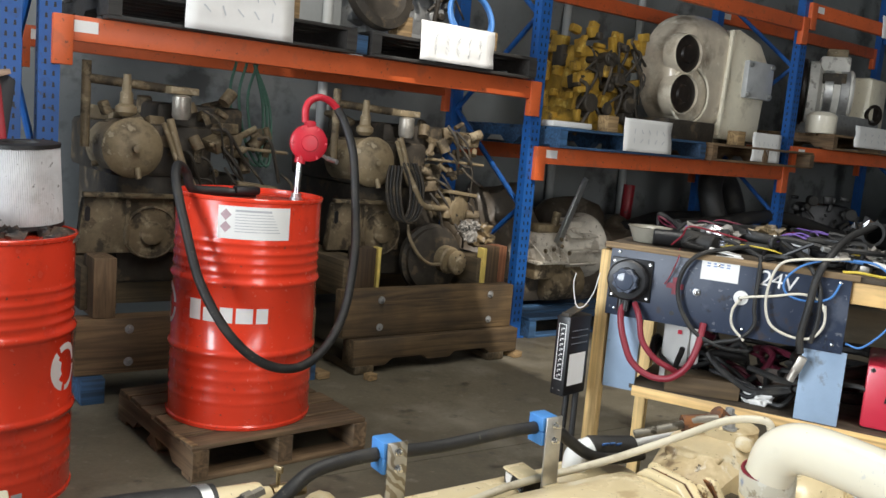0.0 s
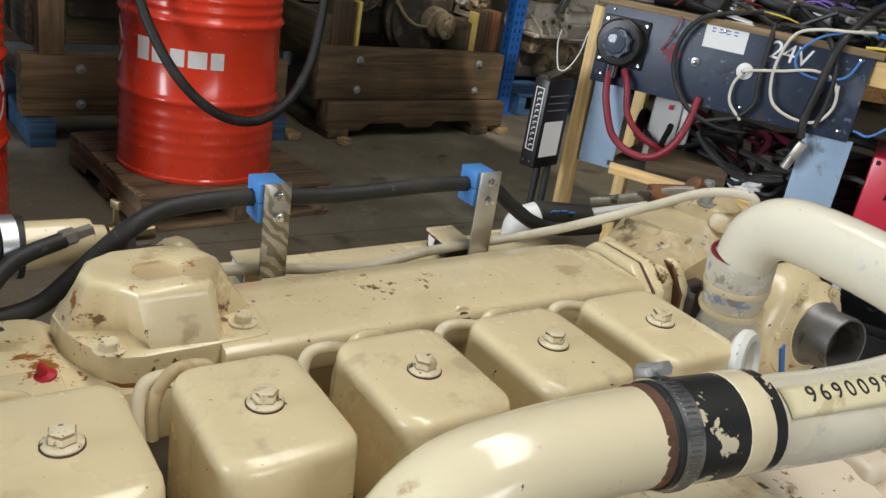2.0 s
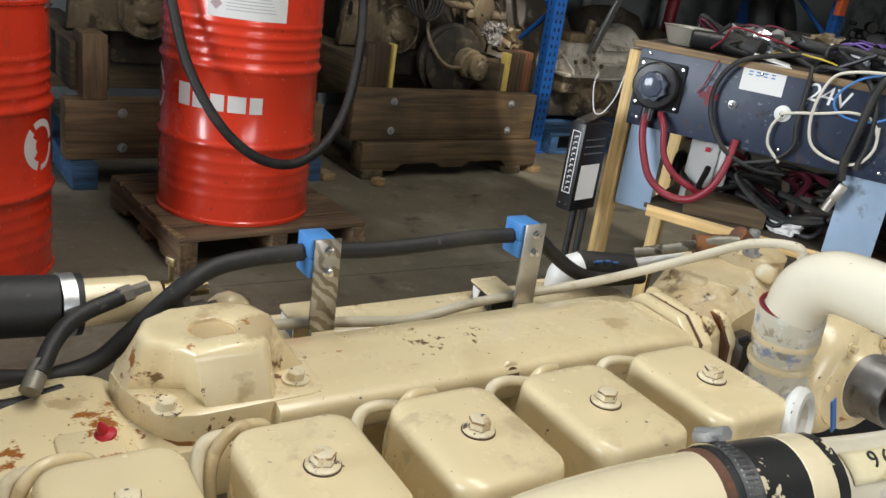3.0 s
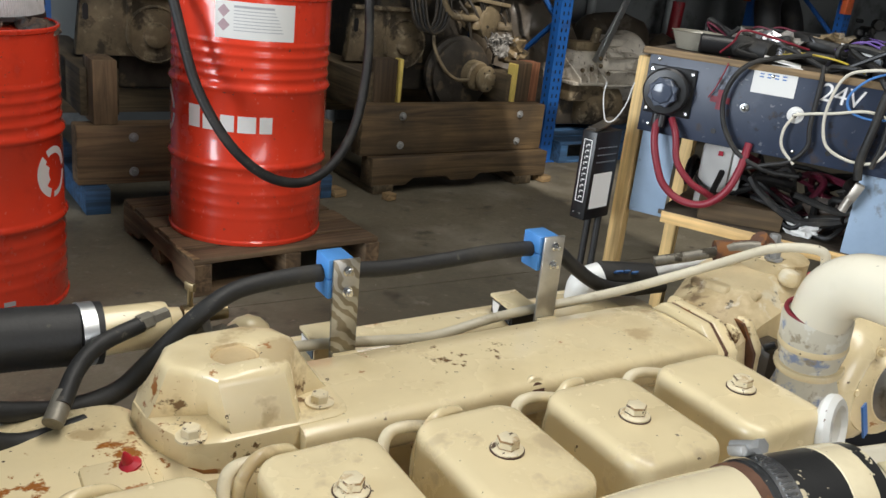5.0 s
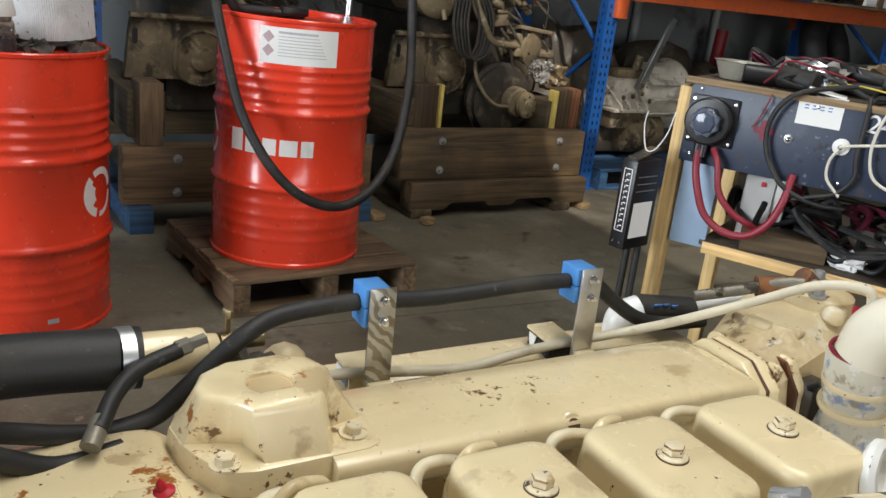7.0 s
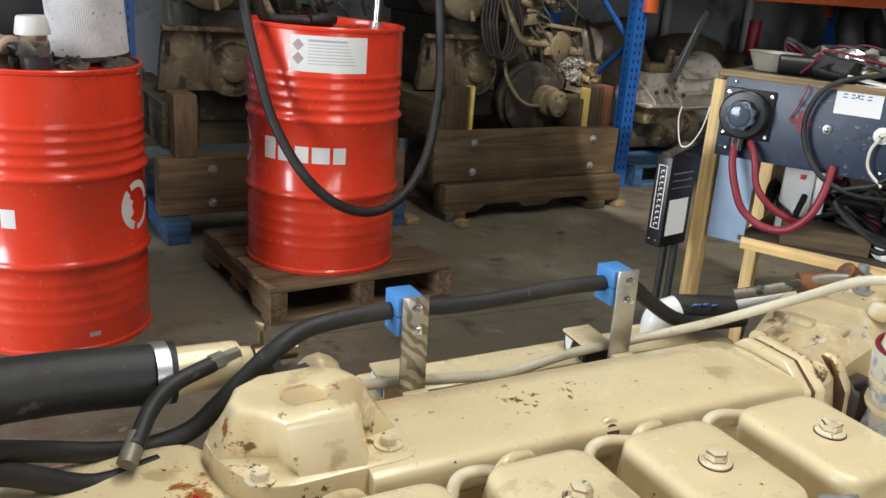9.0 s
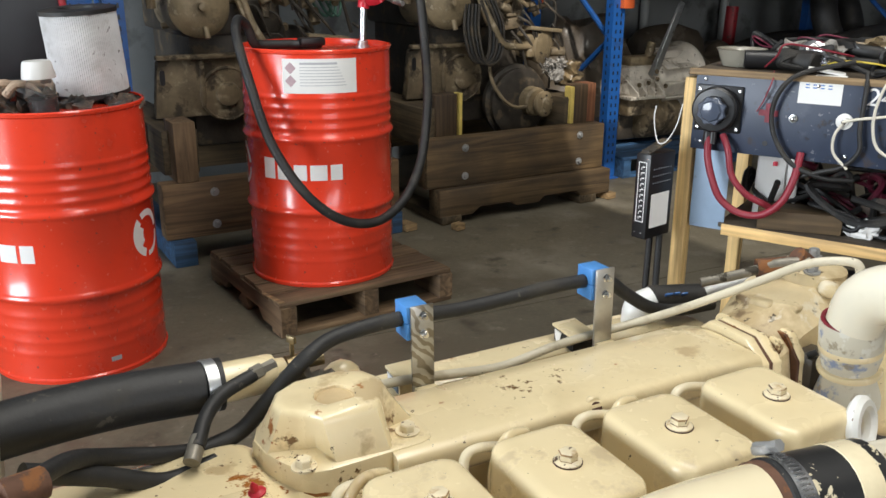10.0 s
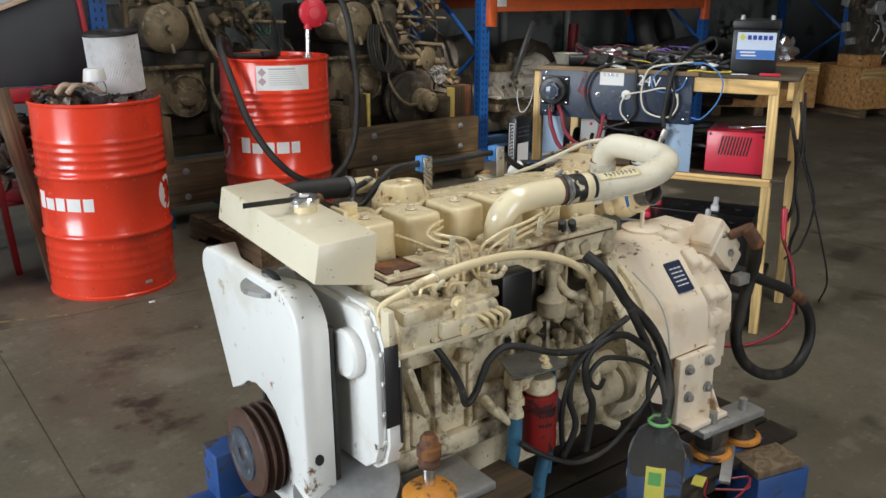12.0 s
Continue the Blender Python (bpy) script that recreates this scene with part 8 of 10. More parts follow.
    for k in range(8):
        an = 2 * math.pi * k / 8
        part("hub_bolt", B().bolt((0.28 + 0.05 * math.cos(an), -0.184, 0.55 + 0.05 * math.sin(an)), (0.25, -1, 0), 0.006, 0.007, 0), dk, e)
    part("bleed_rod", B().cyl((0.10, -0.02, 1.15), (0.52, -0.03, 1.13), 0.009, seg=8), dl, e)
    # timber frame
    s = thing("timber_skid", RACK @ pose(x0, 0, 0), "heavy oil-dark timber skid with bolted beams under an old engine", "skid", "timber skids")
    w2 = 0.585
    fz = 0.315 if seed == 1 else 0.243
    part("front_beam", B().box((0, -0.30, fz), (2 * w2, 0.10, 0.255), 0.008), M["timber_x"] if seed == 1 else M["timber_brown"], s, "thick old front beam")
    part("rear_beam", B().box((0, 0.80, 0.315), (2 * w2, 0.10, 0.255), 0.008), M["timber_x"], s)
    if seed == 1:
        part("base_board", B().prism([(-w2 + 0.05, 0.04), (-w2 + 0.25, 0.04), (-w2 + 0.30, 0.075), (-0.08, 0.075), (-0.05, 0.05), (0.10, 0.05), (0.14, 0.08), (0.36, 0.08), (0.40, 0.045), (w2 + 0.02, 0.045), (w2 + 0.02, 0.185), (-w2 + 0.05, 0.185)], "y", -0.40, -0.28, 0.004), M["timber_x"], s, "rough base board")
    for x in (-w2 + 0.12, w2 - 0.14):
        if seed == 1:
            part("runner", B().box((x, 0.22, 0.025), (0.12, 1.25, 0.045), 0.005), M["timber_y"], s)
        part("cross_beam", B().box((x, 0.25, 0.49), (0.16, 1.0, 0.20), 0.008), M["timber_y"], s)
    if seed == 1:
        for x, wdt in ((-0.42, 0.13), (0.47, 0.10)):
            part("post_block", B().box((x, -0.22, 0.545), (wdt, 0.09, 0.23), 0.006), M["timber_z"], s)
    else:
        part("post_block", B().box((-0.465, -0.26, 0.506), (0.098, 0.17, 0.268), 0.006), M["timber_post"], s, "brown upright timber block")
        part("post_block", B().box((0.47, -0.24, 0.506), (0.10, 0.11, 0.268), 0.006), M["timber_post"], s, "brown upright timber block")
    if seed == 1:
        part("painted_edge", B().box((-0.335, -0.24, 0.54), (0.018, 0.06, 0.245), 0.003), M["yellow_tape"], s, "yellow painted edge")
        part("painted_edge", B().box((0.405, -0.24, 0.54), (0.026, 0.06, 0.22), 0.003), M["yellow_tape"], s, "yellow painted edge")
        part("red_block", B().box((0.545, -0.20, 0.545), (0.09, 0.10, 0.23), 0.005), M["red_timber"], s)
    for x in (-0.355, 0.405):
        for z in (fz + 0.075, fz - 0.075):
            part("bolt", B().bolt((x, -0.35, z), (0, -1, 0), 0.012, 0.014, 1.7), M["cast_grey"], s)
    if seed == 1:
        part("wedge", B().box((-w2 + 0.10, -0.50, 0.02), (0.055, 0.05, 0.035), 0.003, (0, 0, 15)), M["pale_pallet"], s)
    part("wedge", B().box((w2 + 0.03, -0.36, 0.02), (0.07, 0.10, 0.035), 0.003, (0, 0, 10)), M["pale_pallet"], s)


def rrect_x(cx, cz, hx, hz):
    return rrect(cx, cz, hx, hz, min(hx, hz) * 0.95)


M["bag_brown"] = mat("brown_plastic_wrapping", (0.22, 0.16, 0.085), 0.4, 0, 0.35, 12, 0.5, 40, [((0.06, 0.045, 0.025), 14, 0.3, 0.5)])
M["foil_grey"] = mat("crumpled_grey_plastic", (0.30, 0.28, 0.25), 0.4, 0.1, 0.35, 20, 0.6, 50, [((0.08, 0.07, 0.06), 20, 0.2, 0.5)])
M["dusty_chrome"] = mat("dusty_bare_metal", (0.40, 0.37, 0.32), 0.4, 0.6, 0.25, 25, 0.15, 70)
M["red_timber"] = wood("red_brown_block", (0.22, 0.09, 0.045), 2, 0.7, 0.3)
old_engine(-0.955, 1, "dust-caked brown diesel engine without its fan, in a timber frame")
old_engine(-2.285, 2, "dust-caked beige diesel engine with a domed cover on timber")
for x_ in (-2.80, -2.25, -1.76):
    single("floor_bearer", B().box((0, 0.25, 0.0565), (0.10, 1.1, 0.113), 0.004), M["blue_pallet"], "blue painted bearer under the skid", "bearer", "blue bearers", m=RACK @ pose(x_, -0.1, 0))
# green rope hanging behind
gr = B()
for k_ in range(3):
    gr.tube([(-1.95 + k_ * 0.06, 0.25, 1.60), (-2.0 + k_ * 0.05, 0.20, 1.40), (-1.93 + k_ * 0.04, 0.2, 1.15), (-1.82 + k_ * 0.03, 0.2, 1.05), (-1.80 + k_ * 0.02, 0.22, 1.35), (-1.86, 0.24, 1.60)], 0.008, 8)
single("green_rope", gr, M["wire_green"], "coils of green rope hanging from the beam", "rope", m=RACK)


# ---- goods on the racks ----
def paper_sheet(x, z0, w, h, y=-0.128, tilt=0, crease=0.012):
    """A hanging sheet with faint pencil strokes as plain bars."""
    s = thing("paper_sheet", RACK @ pose(x, y, z0, 0, tilt, 0), "creased white paper sheet with pencil marks hung on the pallet", "paper", "paper sheets on the racks")
    n = 8
    vs, fs = [], []
    for i in range(n + 1):
        for j in range(n + 1):
            u, v = i / n, j / n
            vs.append(((u - 0.5) * w, crease * noise.noise((u * 3 + x * 5, v * 3, 0.5)) - 0.01 * (1 - v), v * h))
    for i in range(n):
        for j in range(n):
            k = i * (n + 1) + j
            fs.append((k, k + 1, k + n + 2, k + n + 1))
    sh = part("sheet", B().add(vs, fs), M["paper"], s, angle=60)
    so = sh.modifiers.new("thick", "SOLIDIFY")
    so.thickness = 0.0008
    rnd = random.Random(round(x * 100))
    for r in range(2):
        b = B()
        for k in range(5):
            xx = (-0.32 + 0.15 * k) * w
            b.box((xx, -0.024, h * (0.62 - 0.28 * r)), (w * 0.012, 0.001, h * 0.15), 0, (0, rnd.uniform(-50, 50), 0))
        tagged(part("pencil_writing", b, M["pencil"], s), kind="stuff")


M["pencil"] = mat("faint_pencil", (0.56, 0.57, 0.58), 0.8, 0, 0.1, 30, 0)
pallet("rack_pallet", RACK @ pose(-2.07, 0.40, 1.685), 1.28, 1.0, 6, M["black_pallet"], M["black_pallet"], "blackened wooden pallet on the rack", "pallets on the racks")
pallet("rack_pallet", RACK @ pose(-0.735, 0.40, 1.685), 1.20, 1.0, 6, M["black_pallet"], M["black_pallet"], "blackened wooden pallet on the rack", "pallets on the racks")
pallet("rack_pallet", RACK @ pose(0.86, 0.38, 1.277), 1.50, 1.0, 6, M["blue_pallet"], M["blue_pallet"], "blue painted wooden pallet on the rack", "pallets on the racks")
pallet("rack_pallet", RACK @ pose(2.34, 0.35, 1.277), 1.38, 1.0, 6, M["pallet_x"], M["pallet_y"], "brown wooden pallet on the rack", "pallets on the racks")
pallet("rack_pallet", RACK @ pose(4.15, 0.38, 1.455), 1.6, 1.0, 6, M["pallet_x"], M["pallet_y"], "brown wooden pallet on the rack", "pallets on the racks")
pallet("floor_pallet", RACK @ pose(0.62, 0.45, 0.0), 1.1, 1.0, 6, M["blue_pallet"], M["blue_pallet"], "dirty blue pallet on the floor under the rack", "pallets on the racks")
single("pallet_end", B().box((0, 0, 0.055), (0.10, 0.06, 0.10), 0.004), M["blue_pallet"], "blue painted pallet block", "block", m=RACK @ pose(-1.40, -0.05, 1.685))
paper_sheet(-2.10, 1.69, 0.55, 0.30)
paper_sheet(-0.78, 1.705, 0.53, 0.215)
paper_sheet(0.935, 1.295, 0.50, 0.225)
paper_sheet(2.35, 1.30, 0.385, 0.225)
paper_sheet(4.05, 1.50, 0.78, 0.19)
paper_sheet(4.3, 2.50, 0.55, 0.2, y=-0.030)
for x_, z_ in ((-1.10, 1.822), (-0.48, 1.822), (-1.80, 1.822), (0.66, 1.414), (1.22, 1.414), (2.13, 1.414), (2.60, 1.414)):
    single("wood_block", B().box((0, 0, 0.055), (0.10, 0.10, 0.11), 0.004), M["pale_pallet"], "pale sawn wood block on the pallet", "block", "wood blocks", m=RACK @ pose(x_, 0.0, z_))


def rough_machine(name, m, label, material, seed, size, n, dark=None):
    """An engine-like heap of castings: box core, cylinders and pipes."""
    rnd = random.Random(seed)
    t = thing(name, m, label, "machine part")
    w, d, h = size
    core = B().box((0, 0, h * 0.42), (w * 0.72, d * 0.7, h * 0.8), 0.03).box((0, 0, h * 0.05), (w * 0.8, d * 0.8, h * 0.1), 0.01)
    part("body", core, material, t)
    for _ in range(n):
        x, z = rnd.uniform(-w / 2, w / 2), rnd.uniform(h * 0.08, h * 0.98)
        y = -d / 2 * rnd.uniform(0.6, 1)
        part("casting", B().box((x, y, z), (rnd.uniform(0.04, 0.16) * w, 0.1 * d, rnd.uniform(0.04, 0.18) * h), 0.008, (0, rnd.uniform(-20, 20), 0)), material, t)
    for _ in range(n // 2):
        y, z = rnd.uniform(-d / 2, d / 2) * 0.8, rnd.uniform(h * 0.08, h * 0.95)
        part("casting", B().box((-w * 0.37, y, z), (rnd.uniform(0.06, 0.14) * w, rnd.uniform(0.08, 0.25) * d, rnd.uniform(0.05, 0.22) * h), 0.01, (rnd.uniform(-15, 15), 0, 0)), material if rnd.random() < 0.7 else dark or material, t)
    for _ in range(n // 2):
        x, z = rnd.uniform(-w / 2, w / 2) * 0.9, rnd.uniform(h * 0.1, h * 0.9)
        part("pulley", B().cyl((x, -d * 0.3, z), (x, -d * rnd.uniform(0.48, 0.6), z), rnd.uniform(0.03, 0.1) * w, seg=18, bevel=0.006), dark or material, t)
    for _ in range(n // 2):
        x, z = rnd.uniform(-w / 2, w / 2) * 0.8, rnd.uniform(h * 0.2, h)
        part("pipe", B().tube([(x, -d * 0.4, z), (x + rnd.uniform(-0.1, 0.1), -d * 0.55, z - 0.05), (x + rnd.uniform(-0.2, 0.2) * w, -d * 0.5, z - rnd.uniform(0.1, 0.3))], rnd.uniform(0.006, 0.016), 8), dark or material, t)
    return t


M["pale_iron"] = mat("pale_grey_painted_iron", (0.66, 0.64, 0.58), 0.45, 0, 0.15, 8, 0.2, 60, [((0.2, 0.18, 0.15), 8, 0.2, 0.6, 0.06, 0.8)])
rough_machine("yellow_engine", RACK @ pose(0.78, 0.40, 1.414), "yellow painted engine with black hoses on a blue pallet", M["yellow_eng"], 11, (0.66, 0.50, 0.72), 40, M["dusty_dark"])
single("white_gasket", B().box((0, 0, 0.02), (0.36, 0.12, 0.04), 0.008), M["white_plastic"], "white plastic tray on the blue pallet", "tray", m=RACK @ pose(0.30, 0.03, 1.414))


def wrapped_gearbox():
    g = thing("wrapped_gearbox", RACK @ pose(2.02, 0.45, 1.414), "large cream gearbox with two round ports, wrapped in clear film", "gearbox")
    # big bell, bulging towards its two ports
    rings = []
    for y, k in ((0.00, 0.98), (-0.06, 1.0), (-0.13, 0.97), (-0.20, 0.91), (-0.26, 0.83), (-0.29, 0.75), (-0.30, 0.66)):
        ring = []
        for i in range(36):
            a = 2 * math.pi * i / 36
            c, s_ = math.cos(a), math.sin(a)
            wx = 0.53 if c < 0 else 0.50
            hz_ = 0.50 if s_ > 0 else 0.44
            x = math.copysign(abs(c) ** 0.85, c) * wx
            z = math.copysign(abs(s_) ** 0.85, s_) * hz_
            ring.append((-0.06 - (1 - k) * 0.35 + x * k, y, 0.50 + z * k))
        rings.append(ring)
    part("case", loft(B(), rings), M["film_brown"], g, angle=60)
    # flat flank on the gear side with its ridge
    part("flank", B().prism([(0.08, 0.04), (0.06, 0.80), (0.20, 0.92), (0.50, 0.84), (0.66, 0.66), (0.60, 0.04)], "y", -0.30, 0.25, 0.02, 2), M["cream_flank"], g)
    part("ridge", B().box((0.075, -0.305, 0.48), (0.035, 0.04, 0.84), 0.012, (0, 3, 0)), M["cream_flank"], g)
    part("shoulder", B().prism([(0.50, 0.84), (0.72, 0.70), (0.70, 0.52), (0.58, 0.50)], "y", -0.24, 0.2, 0.015), M["cream_flank"], g)
    for z, r in ((0.645, 0.150), (0.345, 0.155)):
        p = B().lathe([(r + 0.012, -0.06), (r + 0.006, 0.0), (r, 0.05), (r - 0.008, 0.053), (r - 0.012, 0.0), (0.001, -0.004)], (-0.45, -0.29, z), (-0.08, -1, 0), 34)
        po = part("port", p, M["film_brown"], g)
        part("core", B().lathe([(r - 0.012, 0.030), (r - 0.035, 0.040), (0.07, 0.038), (0.062, 0.056), (0.04, 0.058), (0.001, 0.050)], (-0.45, -0.29, z), (-0.08, -1, 0), 30), M["oil_black"], po, "oil-black shaft seal inside the port")
    part("film_ring", B().ring((-0.36, -0.315, 0.345), (-0.05, -1, 0), 0.215, 0.010, 34, 6), M["wrap_white"], g)
    part("film_ring", B().ring((-0.20, -0.26, 0.50), (0.25, -1, 0.1), 0.14, 0.012, 30, 6), M["wrap_white"], g)
    part("side_cover", B().box((0.485, -0.32, 0.54), (0.36, 0.05, 0.30), 0.012), M["wrap_grey_light"], g, "grey cover plate under film")
    for x, z in ((0.335, 0.42), (0.635, 0.42), (0.335, 0.66), (0.635, 0.66)):
        part("bolt", B().bolt((x, -0.345, z), (0, -1, 0), 0.016, 0.015), M["steel"], g)
    for k in range(3):
        part("rib", B().box((-0.02 + 0.05 * k, -0.27, 0.80 - 0.13 * k), (0.34, 0.03, 0.018), 0.006, (0, 28 - 8 * k, 0)), M["wrap_white"], g)
    part("foot", B().box((-0.35, -0.12, 0.075), (0.56, 0.5, 0.15), 0.01), M["dusty_dark"], g)
    part("foot", B().box((0.30, 0.0, 0.02), (0.5, 0.5, 0.04), 0.01), M["dusty_dark"], g)


M["film_brown"] = mat("grimy_film_over_cream", (0.66, 0.58, 0.45), 0.25, 0, 0.15, 5, 0.5, 14, [((0.16, 0.12, 0.085), 3.0, 0.42, 0.22, 0.16, 0.8), ((0.74, 0.68, 0.55), 7, 0.18, 0.3, 0.10, 0.8)], coat=0.7)
M["cream_flank"] = mat("cream_gearbox_paint", (0.78, 0.72, 0.56), 0.4, 0, 0.08, 6, 0.15, 50, [((0.50, 0.44, 0.32), 8, 0.15, 0.4, 0.10, 0.6), ((0.12, 0.09, 0.06), 40, 0.012, 0.5, 0.02, 0.9)], coat=0.2)
M["oil_black"] = mat("oil_black_iron", (0.018, 0.013, 0.010), 0.35, 0.2, 0.4, 14, 0.3, 60, [((0.06, 0.04, 0.03), 18, 0.2, 0.5, 0.1, 0.8)])
M["wrap_grey_light"] = mat("film_over_pale_cover", (0.42, 0.43, 0.43), 0.3, 0, 0.15, 8, 0.2, 30, coat=0.4)
wrapped_gearbox()


def grey_alternator():
    """Fan disc, pale stator drum and terminal box."""
    g = thing("grey_alternator", RACK @ pose(4.15, 0.40, 1.592), "pale grey alternator with a dark fan disc on a pallet", "alternator")
    ax = Vector((0.57, -0.82, 0.0))
    side = Vector((0.82, 0.57, 0.0))
    o = Vector((-0.30, 0.14, 0.40))
    part("fan_disc", B().lathe([(0.05, -0.05), (0.29, -0.05), (0.31, -0.03), (0.31, 0.0), (0.10, 0.012), (0.001, 0.012)], o, ax, 36), M["oil_black"], g, "dark fan disc")
    part("end_bell", B().lathe([(0.24, 0), (0.29, 0.01), (0.29, 0.09), (0.22, 0.13)], o + ax * 0.015, ax, 32), M["pale_iron"], g)
    part("drum", B().cyl(o + ax * 0.08, o + ax * 0.42, 0.22, seg=32, bevel=0.02), M["pale_iron"], g)
    part("cooling_band", B().lathe([(0.222, 0), (0.235, 0.005), (0.235, 0.075), (0.222, 0.08)], o + ax * 0.16, ax, 36), M["steel"], g, "shiny metal band")
    part("cooling_band", B().lathe([(0.222, 0), (0.230, 0.005), (0.230, 0.075), (0.222, 0.08)], o + ax * 0.30, ax, 36), M["cast_grey"], g)
    q = o + ax * 0.24
    part("terminal_box", B().box(q + Vector((0, 0, 0.26)), (0.26, 0.24, 0.14), 0.02, (0, 0, -55)), M["pale_iron"], g)
    part("lid", B().box(q + Vector((0.02, 0, 0.365)), (0.18, 0.18, 0.08), 0.01, (0, 0, -55)), M["dusty_light"], g)
    part("grille", B().box(q + side * -0.19 + Vector((0, 0, 0.12)), (0.20, 0.05, 0.10), 0.006, (0, 0, -55)), M["dusty_dark"], g)
    part("gearcase", B().box((0.38, -0.02, 0.34), (0.42, 0.42, 0.50), 0.05, (0, 0, 8)), M["cream_flank"], g)
    part("port", B().lathe([(0.10, 0), (0.10, 0.05), (0.07, 0.05), (0.065, 0.02), (0.001, 0.02)], (0.30, -0.22, 0.24), (-0.3, -1, 0), 24), M["oil_black"], g)
    part("foot", B().box((0.06, 0.0, 0.10), (0.74, 0.50, 0.20), 0.015), M["cast_grey"], g)


grey_alternator()
single("white_can", B().lathe([(0.12, 0), (0.13, 0.02), (0.13, 0.15), (0.10, 0.18), (0.05, 0.19)], (0, 0, 0), (0, 0, 1), 26), M["wrap_white"], "small white metal canister on the rack", "canister", m=RACK @ pose(3.40, 0.05, 1.592))
rough_machine("dark_engine_part", RACK @ pose(-0.90, 0.45, 1.822), "dark round casting with white plastic on a pallet", M["cast_grey"], 31, (0.7, 0.5, 0.6), 18, M["dusty_dark"])
single("flywheel_ring", B().lathe([(0.10, 0), (0.20, 0.0), (0.21, 0.02), (0.21, 0.07), (0.16, 0.08), (0.14, 0.04), (0.10, 0.04)], (0, 0, 0), (0.1, -1, 0.25), 40), M["dusty_dark"], "dark flywheel ring leaning on the pallet", "flywheel", m=RACK @ pose(-1.27, 0.02, 2.03))
single("coiled_blue_hose", B().ring((0, 0, 0), (0, -1, 0.3), 0.16, 0.014, 36, 8).ring((0.02, 0.03, 0.01), (0, -1, 0.35), 0.15, 0.014, 36, 8), M["wire_blue"], "coil of pale blue hose on the pallet", "hose", m=RACK @ pose(-0.62, -0.02, 2.0))
rough_machine("crated_casting", RACK @ pose(-2.1, 0.45, 1.822), "dark wrapped casting on a pallet", M["dusty_dark"], 33, (0.8, 0.6, 0.6), 18)


# ---- floor under the right-hand bays ----
def alu_gearbox():
    g = thing("alloy_gearbox", RACK @ pose(0.44, 0.32, 0.137), "pale cast alloy gearbox with bell housing on a pallet", "gearbox")
    a = M["alloy"]
    part("casing", B().box((0.02, 0.02, 0.435), (0.34, 0.30, 0.19), 0.03, (0, 0, 0), 2, (0.8, 0.7)), a, g)
    part("bell", B().lathe([(0.13, 0), (0.16, 0.04), (0.19, 0.20), (0.23, 0.34), (0.245, 0.36), (0.245, 0.40), (0.20, 0.40), (0.19, 0.30), (0.05, 0.28)], (0.10, 0.04, 0.41), (1, 0.1, 0.03), 34), a, g)
    part("ledge", B().box((-0.02, -0.12, 0.335), (0.31, 0.12, 0.022), 0.006), a, g)
    part("sump_wall", B().box((-0.01, -0.08, 0.27), (0.28, 0.10, 0.12), 0.015, (0, 0, 0), 2), M["dusty"], g)
    part("belly", B().lathe([(0.09, 0), (0.13, 0.03), (0.14, 0.16), (0.13, 0.34), (0.08, 0.38)], (0.0, -0.02, 0.165), (1, 0, 0.03), 28), M["dusty"], g)
    part("top_block", B().box((0.06, 0.02, 0.555), (0.26, 0.12, 0.07), 0.015), M["dusty_light"], g)
    part("selector", B().cyl((0.10, -0.02, 0.58), (0.12, -0.02, 0.68), 0.03, seg=14, bevel=0.006), M["dusty_light"], g)
    for k in range(4):
        part("web", B().prism([(-0.20, 0.34), (-0.20, 0.37), (0.06, 0.53), (0.06, 0.34)], "x", -0.135 + k * 0.075, -0.122 + k * 0.075, 0.003, 1, None), a, g)
    for k in range(5):
        an = radians(60 + k * 32)
        part("rib", B().box((0.30, 0.04 - 0.20 * math.sin(an), 0.41 - 0.20 * math.cos(an)), (0.30, 0.014, 0.05), 0.004, (math.degrees(an), 0, 4)), a, g)
    for x, y, z in ((-0.10, -0.165, 0.42), (-0.02, -0.165, 0.43), (0.06, -0.16, 0.45), (0.05, -0.16, 0.50), (0.14, -0.16, 0.40)):
        part("bolt", B().bolt((x, y, z), (0, -1, 0.3), 0.011, 0.012), M["dusty"], g)
    # dark box filling in for the shaded void beside the belly
    part("void_shade", B().box((-0.03, 0.08, 0.14), (0.20, 0.20, 0.22), 0.02), M["dusty_dark"], g)
    for k, (x, ang) in enumerate(((0.40, 24), (0.44, 20))):
        s = B().box((0, 0, 0.24), (0.05, 0.006, 0.50), 0.001)
        single("metal_strip", s, M["steel"], "bare steel angle strip leaning on the gearbox", "strip", "steel strips", m=RACK @ pose(x + 0.08, 0.20, 0.62, 6, ang, 10))


M["alloy"] = mat("pale_cast_alloy", (0.56, 0.51, 0.43), 0.5, 0.15, 0.2, 12, 0.35, 70, [((0.18, 0.15, 0.11), 8, 0.35, 0.7, 0.10, 0.7), ((0.10, 0.08, 0.06), 26, 0.04, 0.7, 0.04, 0.8)])
alu_gearbox()
for x_, y_, s_, sd_ in ((0.25, 0.72, (0.42, 0.34, 0.48), 1), (0.95, 0.70, (0.5, 0.35, 0.42), 2), (1.55, 0.6, (0.5, 0.4, 0.36), 3)):
    single("covered_casting", B().ball((0, 0, s_[2] * 0.92), s_, 4, 0.5, 7), M["wrap_grey"], "brown casting under crumpled plastic sheet", "covered parts", "covered heaps", m=RACK @ pose(x_, y_, 0.02))
hz = B()
rnd_ = random.Random(9)
